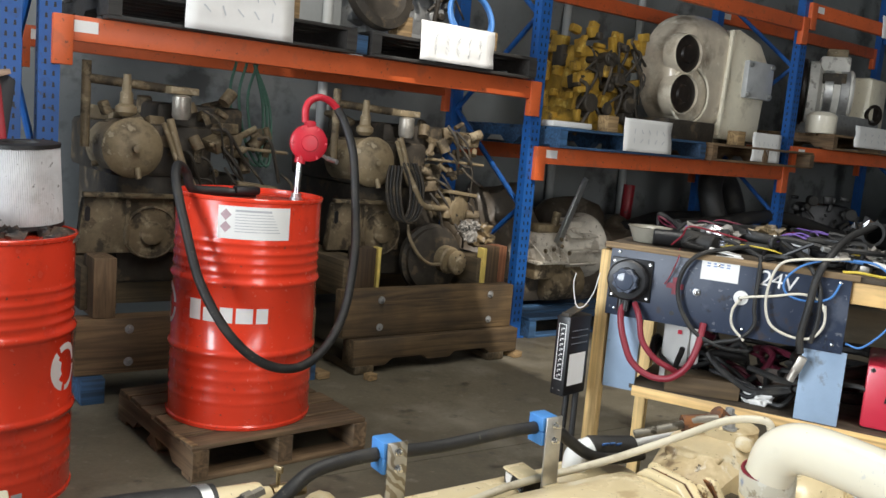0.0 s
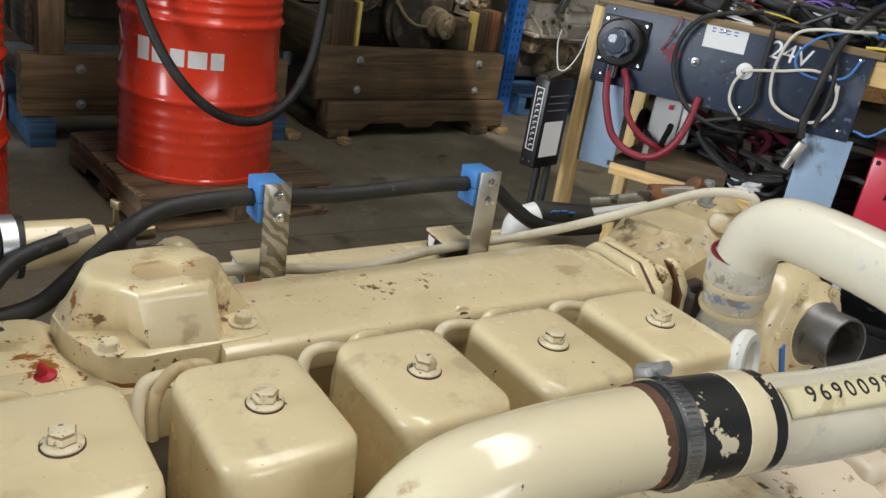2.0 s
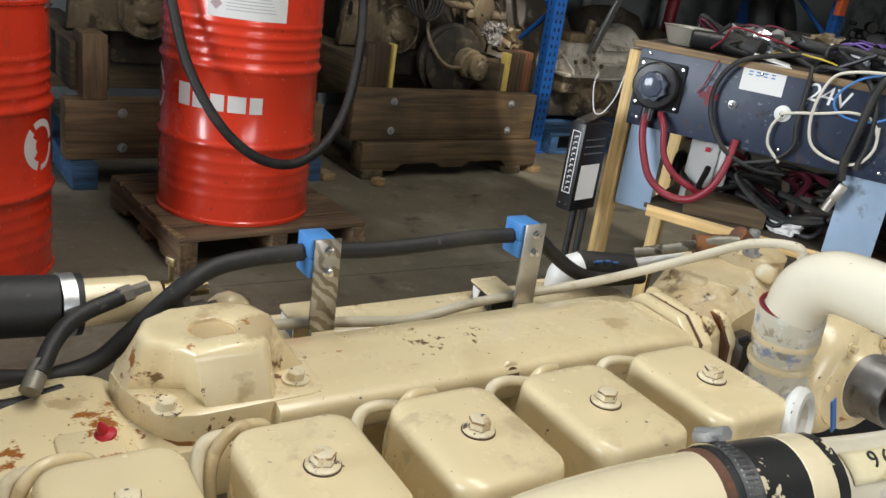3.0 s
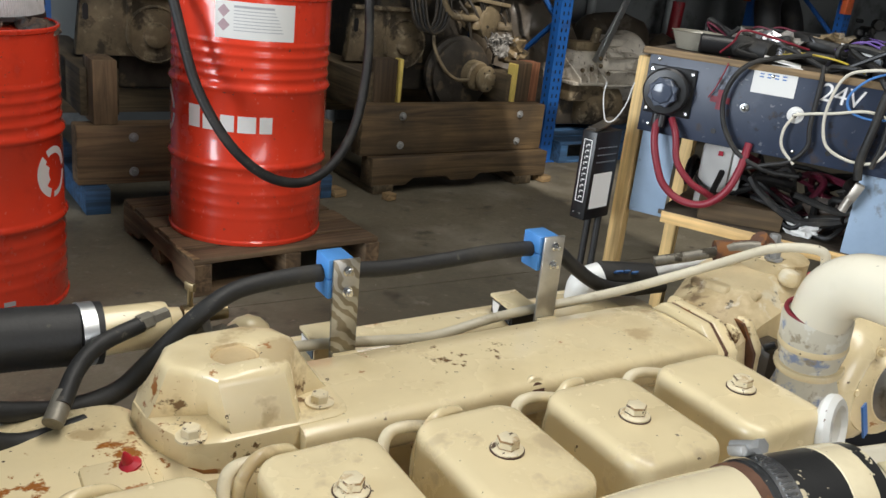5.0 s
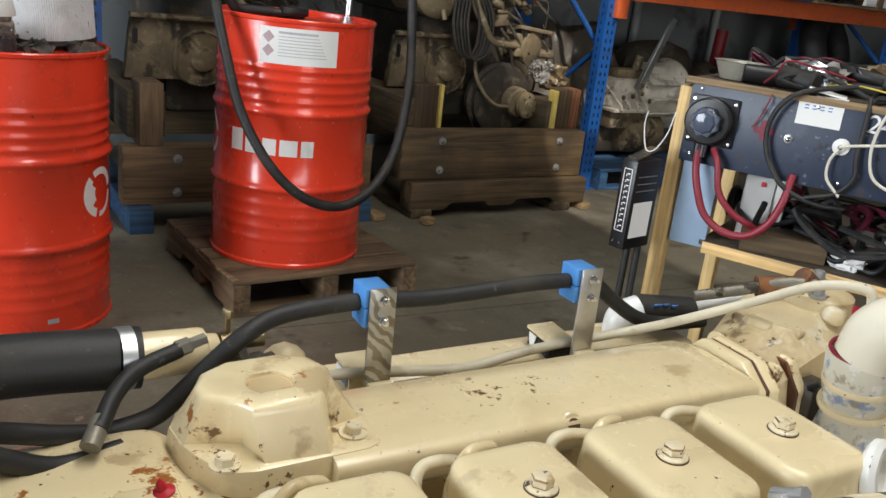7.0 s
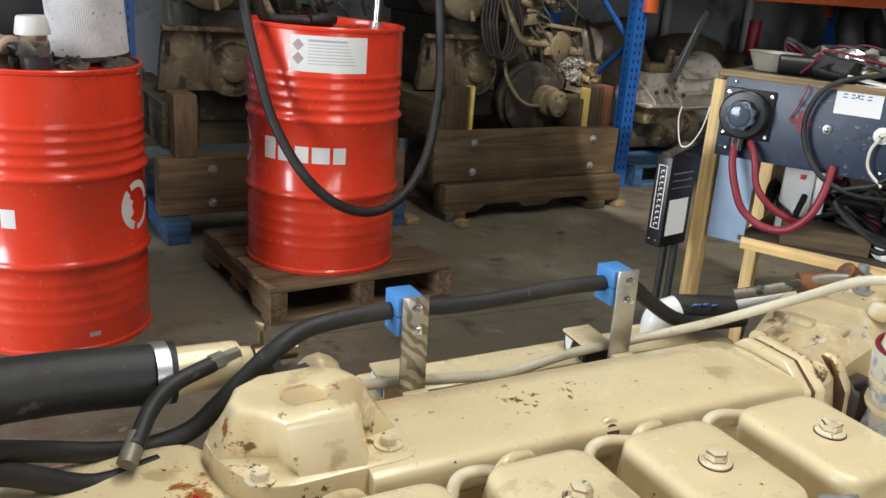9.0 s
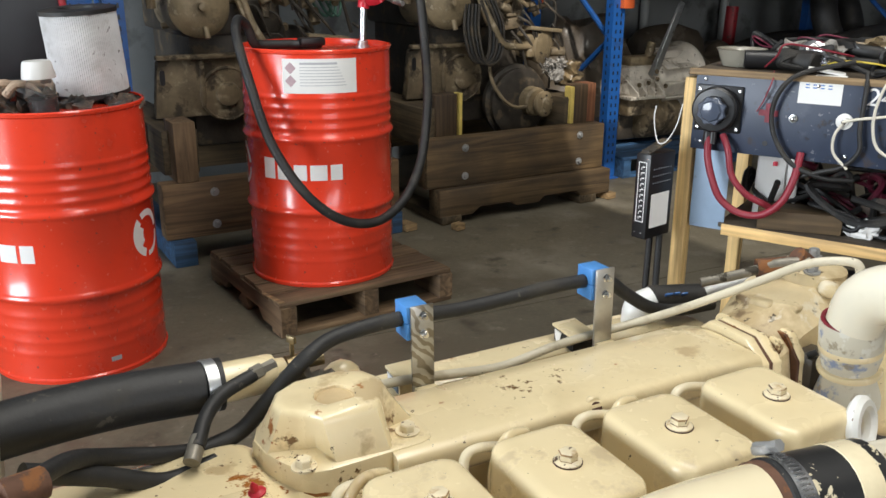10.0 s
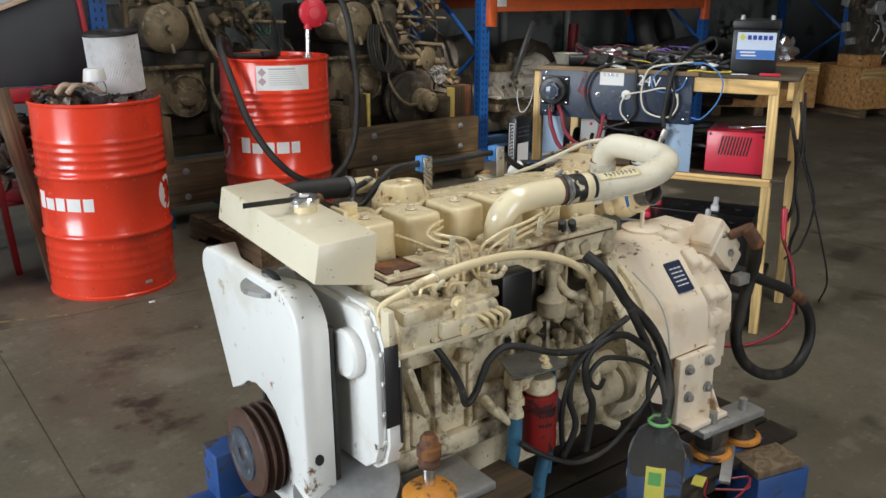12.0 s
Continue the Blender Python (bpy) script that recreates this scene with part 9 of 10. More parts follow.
for k_ in range(9):
    y_ = rnd_.uniform(0.0, 0.6)
    z_ = 0.12 + 0.1 * k_ * 0.8
    hz.tube([(1.55, y_, z_), (2.2, y_ + 0.1, z_ + rnd_.uniform(-0.05, 0.1)), (3.0, y_ + rnd_.uniform(-0.1, 0.1), z_ + 0.08), (3.9, y_, z_ + rnd_.uniform(-0.1, 0.05))], rnd_.uniform(0.035, 0.07), 12, 5)
single("stacked_hoses", hz, M["rubber"], "stack of thick black rubber hoses under the rack", "hoses", kind="stuff", m=RACK)
single("red_pipe", B().cyl((0, 0, 0), (0.05, 0, 1.0), 0.05, seg=18), M["cart_red"], "red painted pipe standing by the wall", "pipe", m=RACK @ pose(1.98, 0.95, 0.0))
single("tyre", B().ring((0, 0, 0), (0.3, -1, 0.35), 0.26, 0.10, 36, 14), M["rubber"], "black tyre lying among the hoses", "tyre", m=RACK @ pose(2.55, 0.35, 0.92))


# ---- plywood crates by the far racks ----
def crate(x, y, yaw, w, d, h):
    c = thing("plywood_crate", pose(x, y, 0, 0, 0, yaw), "strand board crate on wooden feet", "crate", "strand board crates")
    for fx in (-w * 0.4, 0, w * 0.4):
        part("foot", B().box((fx, 0, 0.05), (0.10, d * 0.95, 0.10), 0.004), M["pallet_y"], c)
    part("panel", B().box((0, -d / 2, 0.10 + h / 2), (w, 0.018, h), 0.002), M["osb"], c)
    part("panel", B().box((0, d / 2, 0.10 + h / 2), (w, 0.018, h), 0.002), M["osb"], c)
    for s in (-1, 1):
        part("panel", B().box((s * (w / 2 - 0.009), 0, 0.10 + h / 2), (0.018, d - 0.02, h), 0.002), M["osb"], c)
    part("batten", B().box((0, -d / 2 - 0.014, 0.10 + h - 0.05), (w, 0.02, 0.10), 0.002), M["pine_x"], c)
    part("lid", B().box((0, 0, 0.10 + h + 0.010), (w + 0.02, d + 0.02, 0.018), 0.002), M["osb"], c)


crate(7.90, 4.90, -40, 1.16, 0.45, 0.46)
crate(9.13, 4.20, -15, 1.25, 0.75, 0.42)
single("plastic_bag", B().ball((0, 0, 0.10), (0.20, 0.10, 0.14), 3, 0.9, 8), M["foil"], "crumpled clear bag on the crate", "bag", m=pose(8.05, 4.72, 0.575))
single("small_crate", B().box((0, 0, 0.06), (0.32, 0.3, 0.12), 0.004), M["osb"], "small strand board box on the crate", "box", m=pose(8.72, 4.20, 0.54, 0, 0, -15))
rough_machine("dark_machine", pose(9.15, 4.25, 0.54, 0, 0, -15), "dark machine with shiny caps on the crate", M["dusty_dark"], 41, (0.9, 0.5, 0.75), 26, M["cast_grey"])
rough_machine("dark_machine", pose(7.72, 5.0, 0.58, 0, 0, -40), "dark hoses and castings heaped on the crate", M["plastic_black"], 43, (0.6, 0.4, 0.45), 18, M["rubber"])
rough_machine("dark_machine", RACK @ pose(6.9, 0.1, 0.0), "dark machine standing by the far wall", M["dusty_dark"], 45, (1.4, 0.8, 1.5), 26, M["dusty"])
single("grey_cabinet", B().box((0, 0, 0.95), (0.9, 0.5, 1.9), 0.01).box((0, -0.255, 0.95), (0.84, 0.01, 1.8), 0.004), M["bluegrey"], "grey steel cabinet in the far corner", "cabinet", m=RACK @ pose(8.1, 0.7, 0.0))


# ---- test bench ----
BENCH = pose(1.82, 1.864, 0, 0, 0, -61)


def bench():
    b = thing("test_bench", BENCH, "pine battery test bench with a slate switch panel and lower shelf", "workbench")
    for x, y, rot in ((0.012, 0.020, 0), (0.955, 0.03, 0), (0.05, 0.46, 0), (1.02, 0.46, 0)):
        part("leg", B().box((x, y, 0.511), (0.036, 0.048, 1.018), 0.003, (0, -1.5 if x > 0.9 else 0, 0)), M["pine_z"], b)
    part("top_rail", B().box((0.80, 0.012, 0.998), (0.31, 0.022, 0.055), 0.002), M["pine_x"], b)
    part("top_rail", B().box((0.50, 0.465, 0.985), (1.0, 0.022, 0.07), 0.002), M["pine_x"], b)
    part("end_rail", B().box((1.0, 0.245, 0.985), (0.022, 0.42, 0.07), 0.002), M["pine_x"], b)
    part("top_board", B().box((0.515, 0.253, 1.0325), (1.03, 0.506, 0.013), 0.002), M["bench_top"], b, "dark stained bench top")
    part("edge_strip", B().box((0.335, -0.0085, 1.0375), (0.655, 0.011, 0.016), 0.001), M["worn_edge"], b, "worn plywood edge")
    part("lower_shelf", B().box((0.565, 0.25, 0.643), (0.90, 0.50, 0.012), 0.002), M["bench_top"], b)
    part("lower_rail", B().box((0.545, 0.008, 0.632), (0.84, 0.022, 0.030), 0.002), M["pine_x"], b)
    # switch panel
    p = B().box((0.335, -0.006, 0.940), (0.620, 0.008, 0.200), 0.0015)
    pn = part("panel", p, M["slate"], b, "slate-blue switch panel lettered 24V")
    for x, z in ((0.05, 1.02), (0.05, 0.86), (0.32, 1.022), (0.62, 1.02), (0.62, 0.86), (0.40, 0.86)):
        part("screw", B().lathe([(0.0045, 0), (0.0045, 0.0015), (0.002, 0.0025)], (x, -0.010, z), (0, -1, 0), 10), M["bright_steel"], pn)
    s = B().box((0.090, -0.013, 0.948), (0.118, 0.008, 0.118), 0.006)
    sw = part("isolator_switch", s, M["plastic_black"], pn, "round black battery isolator switch")
    s = B().lathe([(0.056, 0), (0.057, 0.004), (0.057, 0.022), (0.052, 0.028), (0.036, 0.030), (0.034, 0.036)], (0.086, -0.016, 0.948), (0, -1, 0), 36)
    part("dial", s, M["plastic_black"], sw)
    s = B()
    ring = []
    for i in range(16):
        a = 2 * math.pi * i / 16
        r = 0.038 if i % 2 else 0.031
        ring.append((r * math.cos(a), r * math.sin(a)))
    s.prism([(0.086 + x, 0.938 + z + 0.010) for x, z in ring], "y", -0.066, -0.048, 0.002, 1)
    s.lathe([(0.028, 0), (0.024, 0.006), (0.012, 0.009), (0.001, 0.009)], (0.086, -0.066, 0.948), (0, -1, 0), 8)
    part("knob", s, M["dial_glass"], sw, "glossy dark star knob")
    for x, z in ((0.040, 0.996), (0.140, 0.996), (0.040, 0.900), (0.140, 0.900)):
        part("screw", B().lathe([(0.005, 0), (0.004, 0.003)], (x, -0.017, z), (0, -1, 0), 10), M["bright_steel"], sw)
    pl = B().box((0.212, -0.0105, 0.948), (0.046, 0.001, 0.015)).box((0.212, -0.0105, 0.9635), (0.015, 0.001, 0.016)).box((0.212, -0.0105, 0.9325), (0.015, 0.001, 0.016))
    part("plus_sign", pl, M["dark_red_mark"], pn, "dark red painted plus sign")
    text_mesh("volt_mark", "24V", 0.058, pose(0.474, -0.0105, 1.001, 90, 4, 0), M["white_mark"], pn, 0.0004, "white painted 24V")
    lb = part("label_card", B().box((0.325, -0.0108, 1.010), (0.098, 0.0012, 0.062)), M["paper"], pn, "white card label")
    for k in range(2):
        w = B()
        for j in range(4):
            w.box((0.295 + j * 0.017, -0.0117, 1.024 - k * 0.007), (0.009, 0.0006, 0.0028))
        part("print_bar", w, M["label_blue"], lb)
    for x, z, r, mt in ((0.272, 0.940, 0.010, "steel"), (0.387, 0.944, 0.019, "white_plastic")):
        part("stud", B().lathe([(r, 0), (r, 0.004), (r * 0.55, 0.005), (r * 0.5, 0.012), (0.001, 0.013)], (x, -0.010, z), (0, -1, 0), 20), M[mt], pn)
        part("nut", B().lathe([(0.0065, 0), (0.0065, 0.009), (0.003, 0.011)], (x, -0.014, z), (0, -1, 0), 6), M["bright_steel"], pn)
    for x, z in ((0.212, 0.872), (0.475, 0.872), (0.56, 0.93)):
        part("hole", B().cyl((x, -0.0098, z), (x, -0.0106, z), 0.0065, seg=14), M["plastic_black"], pn)
    part("side_plate", B().box((0.083, 0.006, 0.735), (0.092, 0.003, 0.215), 0.0008), M["bluegrey"], b, "blue-grey sheet metal plate")
    part("side_plate", B().box((0.605, 0.006, 0.735), (0.105, 0.003, 0.215), 0.0008), M["bluegrey"], b, "blue-grey sheet metal plate")


M["worn_edge"] = wood("worn_plywood_edge", (0.30, 0.20, 0.105), 0, 0.7, 0.35)
M["bench_top"] = wood("stained_bench_board", (0.10, 0.075, 0.05), 0, 0.7, 0.5)
M["dark_red_mark"] = mat("dark_red_paint_mark", (0.22, 0.03, 0.045), 0.6, 0, 0.25, 60, 0)
bench()


def on_bench(name, b, material, label, category, group="", kind=""):
    return single(name, b, material, label, category, group, kind, m=BENCH)


def cables():
    # thick red leads in a loop below the switch
    r = B().tube([(0.074, -0.022, 0.885), (0.082, -0.04, 0.83), (0.100, -0.045, 0.775), (0.126, -0.045, 0.725), (0.174, -0.045, 0.696), (0.232, -0.045, 0.698), (0.276, -0.045, 0.738), (0.296, -0.035, 0.796), (0.301, -0.015, 0.86)], 0.0092, 12, 7)
    on_bench("red_battery_lead", r, M["red_cable"], "thick red battery lead hanging in a loop from the switch", "cable", "bench cables")
    r = B().tube([(0.110, -0.022, 0.885), (0.132, -0.040, 0.85), (0.148, -0.042, 0.788), (0.187, -0.040, 0.745), (0.230, -0.02, 0.72), (0.27, 0.05, 0.68)], 0.0082, 12, 7)
    on_bench("red_battery_lead", r, M["red_cable"], "thick red battery lead hanging in a loop from the switch", "cable", "bench cables")
    on_bench("cable_sleeve", B().cyl((0.072, -0.023, 0.89), (0.072, -0.026, 0.855), 0.011, seg=12).cyl((0.086, -0.023, 0.89), (0.086, -0.026, 0.86), 0.010, seg=12), M["plastic_black"], "black sleeves where the leads leave the switch", "sleeve")
    k = M["rubber"]
    runs = [
        ("black_cable", [(0.38, 0.06, 1.075), (0.33, 0.02, 1.065), (0.27, -0.03, 1.045), (0.235, -0.035, 1.00), (0.225, -0.03, 0.94), (0.245, -0.03, 0.88), (0.29, -0.03, 0.83), (0.36, -0.02, 0.805), (0.42, 0.02, 0.80)], 0.006, k),
        ("black_cable", [(0.42, 0.0, 1.06), (0.425, -0.02, 1.02), (0.425, -0.028, 0.93), (0.43, -0.028, 0.88), (0.40, -0.028, 0.84), (0.35, -0.026, 0.82), (0.30, -0.02, 0.80)], 0.0055, k),
        ("black_cable", [(0.68, 0.20, 1.16), (0.62, 0.10, 1.13), (0.585, 0.0, 1.08), (0.565, -0.035, 1.03), (0.555, -0.04, 0.95), (0.545, -0.035, 0.87), (0.55, -0.03, 0.83)], 0.0095, k),
        ("black_cable", [(0.50, 0.05, 1.08), (0.545, -0.02, 1.05), (0.575, -0.03, 1.0), (0.58, -0.03, 0.92), (0.57, -0.03, 0.86)], 0.006, k),
        ("white_wire", [(0.63, 0.02, 1.08), (0.58, -0.02, 1.075), (0.52, -0.03, 1.068), (0.475, -0.03, 1.05), (0.455, -0.032, 1.0), (0.452, -0.032, 0.94), (0.47, -0.032, 0.89), (0.52, -0.032, 0.868), (0.57, -0.03, 0.872), (0.595, -0.03, 0.91), (0.592, -0.03, 0.96)], 0.0036, M["wire_white"]),
        ("white_wire", [(0.385, -0.026, 0.945), (0.42, -0.03, 0.955), (0.47, -0.03, 0.965), (0.53, -0.032, 0.98), (0.575, -0.03, 0.972), (0.595, -0.03, 0.94)], 0.0034, M["wire_white"]),
        ("white_wire", [(0.385, -0.026, 0.94), (0.372, -0.03, 0.91), (0.376, -0.03, 0.87), (0.41, -0.03, 0.835)], 0.0034, M["wire_white"]),
        ("blue_wire", [(0.66, 0.05, 1.07), (0.60, 0.0, 1.075), (0.53, -0.03, 1.055), (0.49, -0.03, 1.01), (0.50, -0.03, 0.975), (0.55, -0.03, 0.965), (0.60, -0.03, 0.98), (0.62, -0.02, 1.02)], 0.0028, M["wire_blue"]),
        ("blue_wire", [(0.64, 0.0, 1.08), (0.70, -0.02, 1.075), (0.755, -0.02, 1.02), (0.745, -0.02, 0.94), (0.69, -0.02, 0.87), (0.65, -0.015, 0.87)], 0.0028, M["wire_blue"]),
        ("yellow_wire", [(0.62, -0.005, 1.048), (0.66, -0.008, 1.052), (0.72, -0.006, 1.048), (0.78, 0.02, 1.05)], 0.0034, M["wire_yellow"]),
        ("yellow_wire", [(0.30, 0.10, 1.06), (0.36, 0.08, 1.075), (0.44, 0.08, 1.07), (0.50, 0.10, 1.05)], 0.0022, M["wire_yellow"]),
        ("red_wire", [(0.17, 0.08, 1.05), (0.20, 0.06, 1.08), (0.22, 0.05, 1.11), (0.28, 0.10, 1.10), (0.36, 0.16, 1.08)], 0.0026, M["red_cable"]),
        ("red_wire", [(0.20, 0.05, 1.045), (0.215, -0.02, 1.03), (0.20, -0.02, 0.98), (0.185, -0.018, 0.95)], 0.0016, M["red_cable"]),
    ]
    for name, pts, r, mt in runs:
        nm = name.split("_")[0]
        on_bench(name, B().tube(pts, r, 10, 7), mt, {"black": "thick black cable hanging over the panel", "white": "loose off-white wire looped over the panel", "blue": "thin blue wire hanging from the bench", "yellow": "thin yellow wire on the bench top", "red": "thin red wire on the bench top"}[nm], "cable", "bench cables")
    on_bench("cable_lug", B().box((0.552, -0.03, 0.80), (0.022, 0.02, 0.045), 0.004, (0, 20, 0)).cyl((0.545, -0.035, 0.785), (0.535, -0.035, 0.755), 0.010, seg=10), M["dusty_chrome"], "tarnished cable lug at the end of a black cable", "cable lug")
    # the tangle on the bench top
    rnd = random.Random(12)
    for k_ in range(34):
        x, y = rnd.uniform(0.10, 0.70), rnd.uniform(0.06, 0.44)
        pts = [(x, y, 1.045)]
        for _ in range(rnd.randint(4, 7)):
            x, y = min(0.76, max(0.04, x + rnd.uniform(-0.14, 0.16))), min(0.47, max(0.03, y + rnd.uniform(-0.12, 0.12)))
            pts.append((x, y, 1.046 + rnd.uniform(0.0, 0.065)))
        mt = rnd.choice([k, k, k, k, k, k, k, k, M["plastic_black"], M["plastic_black"], M["plastic_black"], M["red_cable"], M["maroon"], M["wire_purple"]])
        rr = rnd.uniform(0.004, 0.009) if mt in (k, M["plastic_black"]) else rnd.uniform(0.0022, 0.0035)
        on_bench("loose_cable", B().tube(pts, rr, 7, 5), mt, "loose cable in the tangle on the bench top", "cable", "bench cables")
    for k_ in range(22):
        y = rnd.uniform(0.06, 0.42)
        x = rnd.uniform(0.16, 0.5)
        pts = [(x, y, 0.66)]
        for _ in range(5):
            x, y = min(0.90, max(0.14, x + rnd.uniform(-0.12, 0.16))), min(0.46, max(0.05, y + rnd.uniform(-0.1, 0.1)))
            pts.append((x, y, 0.662 + rnd.uniform(0, 0.11)))
        on_bench("loose_cable", B().tube(pts, rnd.uniform(0.006, 0.012), 7, 5), rnd.choice([k, k, k, M["plastic_black"], M["maroon"]]), "dark cable heaped on the lower shelf", "cable", "shelf cables")


M["wire_purple"] = mat("purple_wire", (0.16, 0.09, 0.34), 0.5, 0, 0.1, 20, 0)
M["maroon"] = mat("maroon_cable", (0.14, 0.015, 0.035), 0.5, 0, 0.15, 20, 0)
cables()


def bench_scraps():
    """Bits of film, paper and caps among the cables."""
    rnd = random.Random(77)
    for x, y, z, r, mt, nm, say in ((0.275, 0.12, 1.072, 0.030, "foil", "crumpled_film", "crumpled clear film glinting on the cables"), (0.30, 0.20, 1.080, 0.034, "foil_grey", "crumpled_film", "crumpled grey film on the cables"), (0.615, 0.10, 1.085, 0.028, "foil_grey", "crumpled_film", "crumpled grey film on the cables"), (0.68, 0.14, 1.085, 0.026, "foil_grey", "crumpled_film", "crumpled grey film on the cables"), (0.40, 0.30, 1.09, 0.035, "bag_brown", "brown_wrapping", "brown plastic wrapping among the cables"), (0.20, 0.26, 1.075, 0.032, "foil_grey", "crumpled_film", "crumpled grey film on the cables")):
        on_bench(nm, B().ball((x, y, z), (r * 1.3, r, r * 0.7), 3, 1.3, 15), M[mt], say, "plastic film")
    for x, y, z, w, d, tilt, turn in ((0.325, 0.035, 1.053, 0.085, 0.030, 6, 10), (0.50, 0.10, 1.095, 0.060, 0.035, 12, -15), (0.455, 0.16, 1.10, 0.050, 0.030, 8, 30), (0.595, 0.05, 1.075, 0.035, 0.022, 20, 40), (0.70, 0.06, 1.07, 0.045, 0.028, 10, -30)):
        on_bench("paper_scrap", B().box((x, y, z), (w, d, 0.004), 0.001, (tilt, 8, turn)), M["paper"], "white scrap lying on the cables", "scrap", "scraps on the bench")
    for x, y, z in ((0.485, 0.13, 1.060), (0.565, 0.12, 1.060)):
        on_bench("tape_roll", B().lathe([(0.034, 0), (0.036, 0.004), (0.036, 0.024), (0.030, 0.030), (0.001, 0.030)], (x, y, z), (0.1, -0.2, 1), 24), M["plastic_black"], "roll of black tape among the cables", "tape roll", "tape rolls on the bench")
    for k in range(2):
        x, y = 0.47 + 0.02 * k, 0.14 + 0.012 * k
        on_bench("purple_wire", B().tube([(x - 0.05, y, 1.09), (x, y + 0.02, 1.115 + 0.004 * k), (x + 0.05, y - 0.01, 1.105), (x + 0.09, y + 0.03, 1.085)], 0.0024, 7, 5), M["wire_purple"], "thin purple wire in the tangle", "cable", "bench cables")
    on_bench("yellow_connector", B().box((0.645, 0.09, 1.092), (0.034, 0.016, 0.014), 0.003, (0, 8, 20)), M["wire_yellow"], "yellow plug on a cable end", "plug")
    on_bench("black_roll", B().cyl((0.20, 0.10, 1.072), (0.29, 0.07, 1.066), 0.026, seg=20, bevel=0.004), M["rubber"], "short black hose piece on the bench", "hose")
    for _ in range(10):
        x, y = rnd.uniform(0.52, 0.74), rnd.uniform(0.04, 0.2)
        on_bench("connector", B().box((x, y, rnd.uniform(1.06, 1.10)), (rnd.uniform(0.012, 0.03), 0.012, 0.012), 0.002, (rnd.uniform(-30, 30), rnd.uniform(-30, 30), rnd.uniform(0, 90))), rnd.choice([M["cast_grey"], M["plastic_black"], M["dusty_chrome"], M["rusty"]]), "small cable connector in the tangle", "connector", "connectors on the bench")


def bench_goods():
    # starter battery
    b = thing("car_battery", BENCH @ pose(0.845, 0.16, 1.039, 0, 0, 4), "black starter battery with a white and blue label", "battery")
    part("case", B().box((0, 0, 0.085), (0.168, 0.20, 0.17), 0.006), M["plastic_black"], b)
    part("lid", B().box((0, 0, 0.186), (0.176, 0.208, 0.034), 0.006), M["plastic_black"], b)
    l = part("label", B().box((0.004, -0.1008, 0.108), (0.140, 0.0016, 0.10)), M["label_sky"], b, "white and blue printed label")
    part("label_band", B().box((0.004, -0.1020, 0.076), (0.140, 0.0012, 0.034)), M["label_blue"], l)
    part("brand_block", B().box((-0.048, -0.1022, 0.140), (0.018, 0.001, 0.018), 0, (0, 45, 0)), M["label_yellow"], l, "yellow square mark")
    w = B()
    for k in range(5):
        w.box((-0.022 + k * 0.019, -0.1022, 0.139), (0.014, 0.001, 0.016))
    part("brand_bar", w, M["navy_text"], l, "row of blue bars")
    w = B()
    for k in range(2):
        w.box((-0.025 + k * 0.004, -0.1030, 0.084 - k * 0.012), (0.055, 0.001, 0.005))
    part("print_bar", w, M["white_mark"], l)
    for x in (-0.055, 0.055):
        part("terminal", B().cyl((x, -0.05, 0.203), (x, -0.05, 0.220), 0.010, 0.008, seg=14), M["cast_grey"], b)
    # red charger on the shelf
    c = thing("battery_charger", BENCH @ pose(0.822, 0.17, 0.6495), "red sheet-metal battery charger with slanted vents", "charger")
    part("case", B().box((0, 0, 0.086), (0.228, 0.26, 0.166), 0.008), M["charger_red"], c)
    for k in range(10):
        part("vent", B().prism([(-0.066 + k * 0.0118, 0.075), (-0.060 + k * 0.0118, 0.075), (-0.046 + k * 0.0118, 0.150), (-0.052 + k * 0.0118, 0.150)], "y", -0.1312, -0.1302), M["plastic_black"], c)
    for x in (-0.10, 0.10):
        part("screw", B().lathe([(0.006, 0), (0.004, 0.002)], (x, -0.130, 0.155), (0, -1, 0), 10), M["plastic_black"], c)
    for z in (0.006,):
        part("base", B().box((0, 0, 0.004), (0.21, 0.24, 0.008), 0.001), M["plastic_black"], c)
    tl = B().box((0, 0, 0.008), (0.08, 0.02, 0.014), 0.004).cyl((0.03, 0, 0.012), (0.11, 0.02, 0.012), 0.008, seg=10)
    single("pliers", tl, M["bright_steel"], "bright steel pliers on the charger", "pliers", m=BENCH @ pose(0.82, 0.10, 0.819, 0, 0, 20))
    # bowl, foil, lamp bits
    bo = B().lathe([(0.035, 0), (0.045, 0.002), (0.062, 0.045), (0.066, 0.047), (0.060, 0.043), (0.043, 0.006), (0.001, 0.006)], (0, 0, 0), (0, 0, 1), 26)
    single("plastic_bowl", bo, M["smoked"], "smoky plastic tub of small parts on the bench", "tub", m=BENCH @ pose(0.085, 0.16, 1.039))
    single("tub_contents", B().ball((0, 0, 0.012), (0.036, 0.036, 0.012), 2, 0.6), M["dusty_dark"], "dark small parts in the tub", "parts", m=BENCH @ pose(0.085, 0.16, 1.046))
    single("black_adapter", B().cyl((-0.06, 0, 0.025), (0.06, 0.03, 0.025), 0.024, seg=16, bevel=0.004), M["plastic_black"], "black cylindrical connector on the bench", "connector", m=BENCH @ pose(0.17, 0.10, 1.039))
    single("foil_scrap", B().ball((0, 0, 0.035), (0.035, 0.03, 0.035), 2, 0.9, 12), M["foil"], "crumpled shiny wrapper on the bench", "wrapper", m=BENCH @ pose(0.25, 0.22, 1.042))
    single("foil_scrap", B().ball((0, 0, 0.02), (0.03, 0.03, 0.02), 2, 0.9, 12), M["foil"], "crumpled shiny wrapper on the bench", "wrapper", m=BENCH @ pose(0.30, 0.12, 1.042))
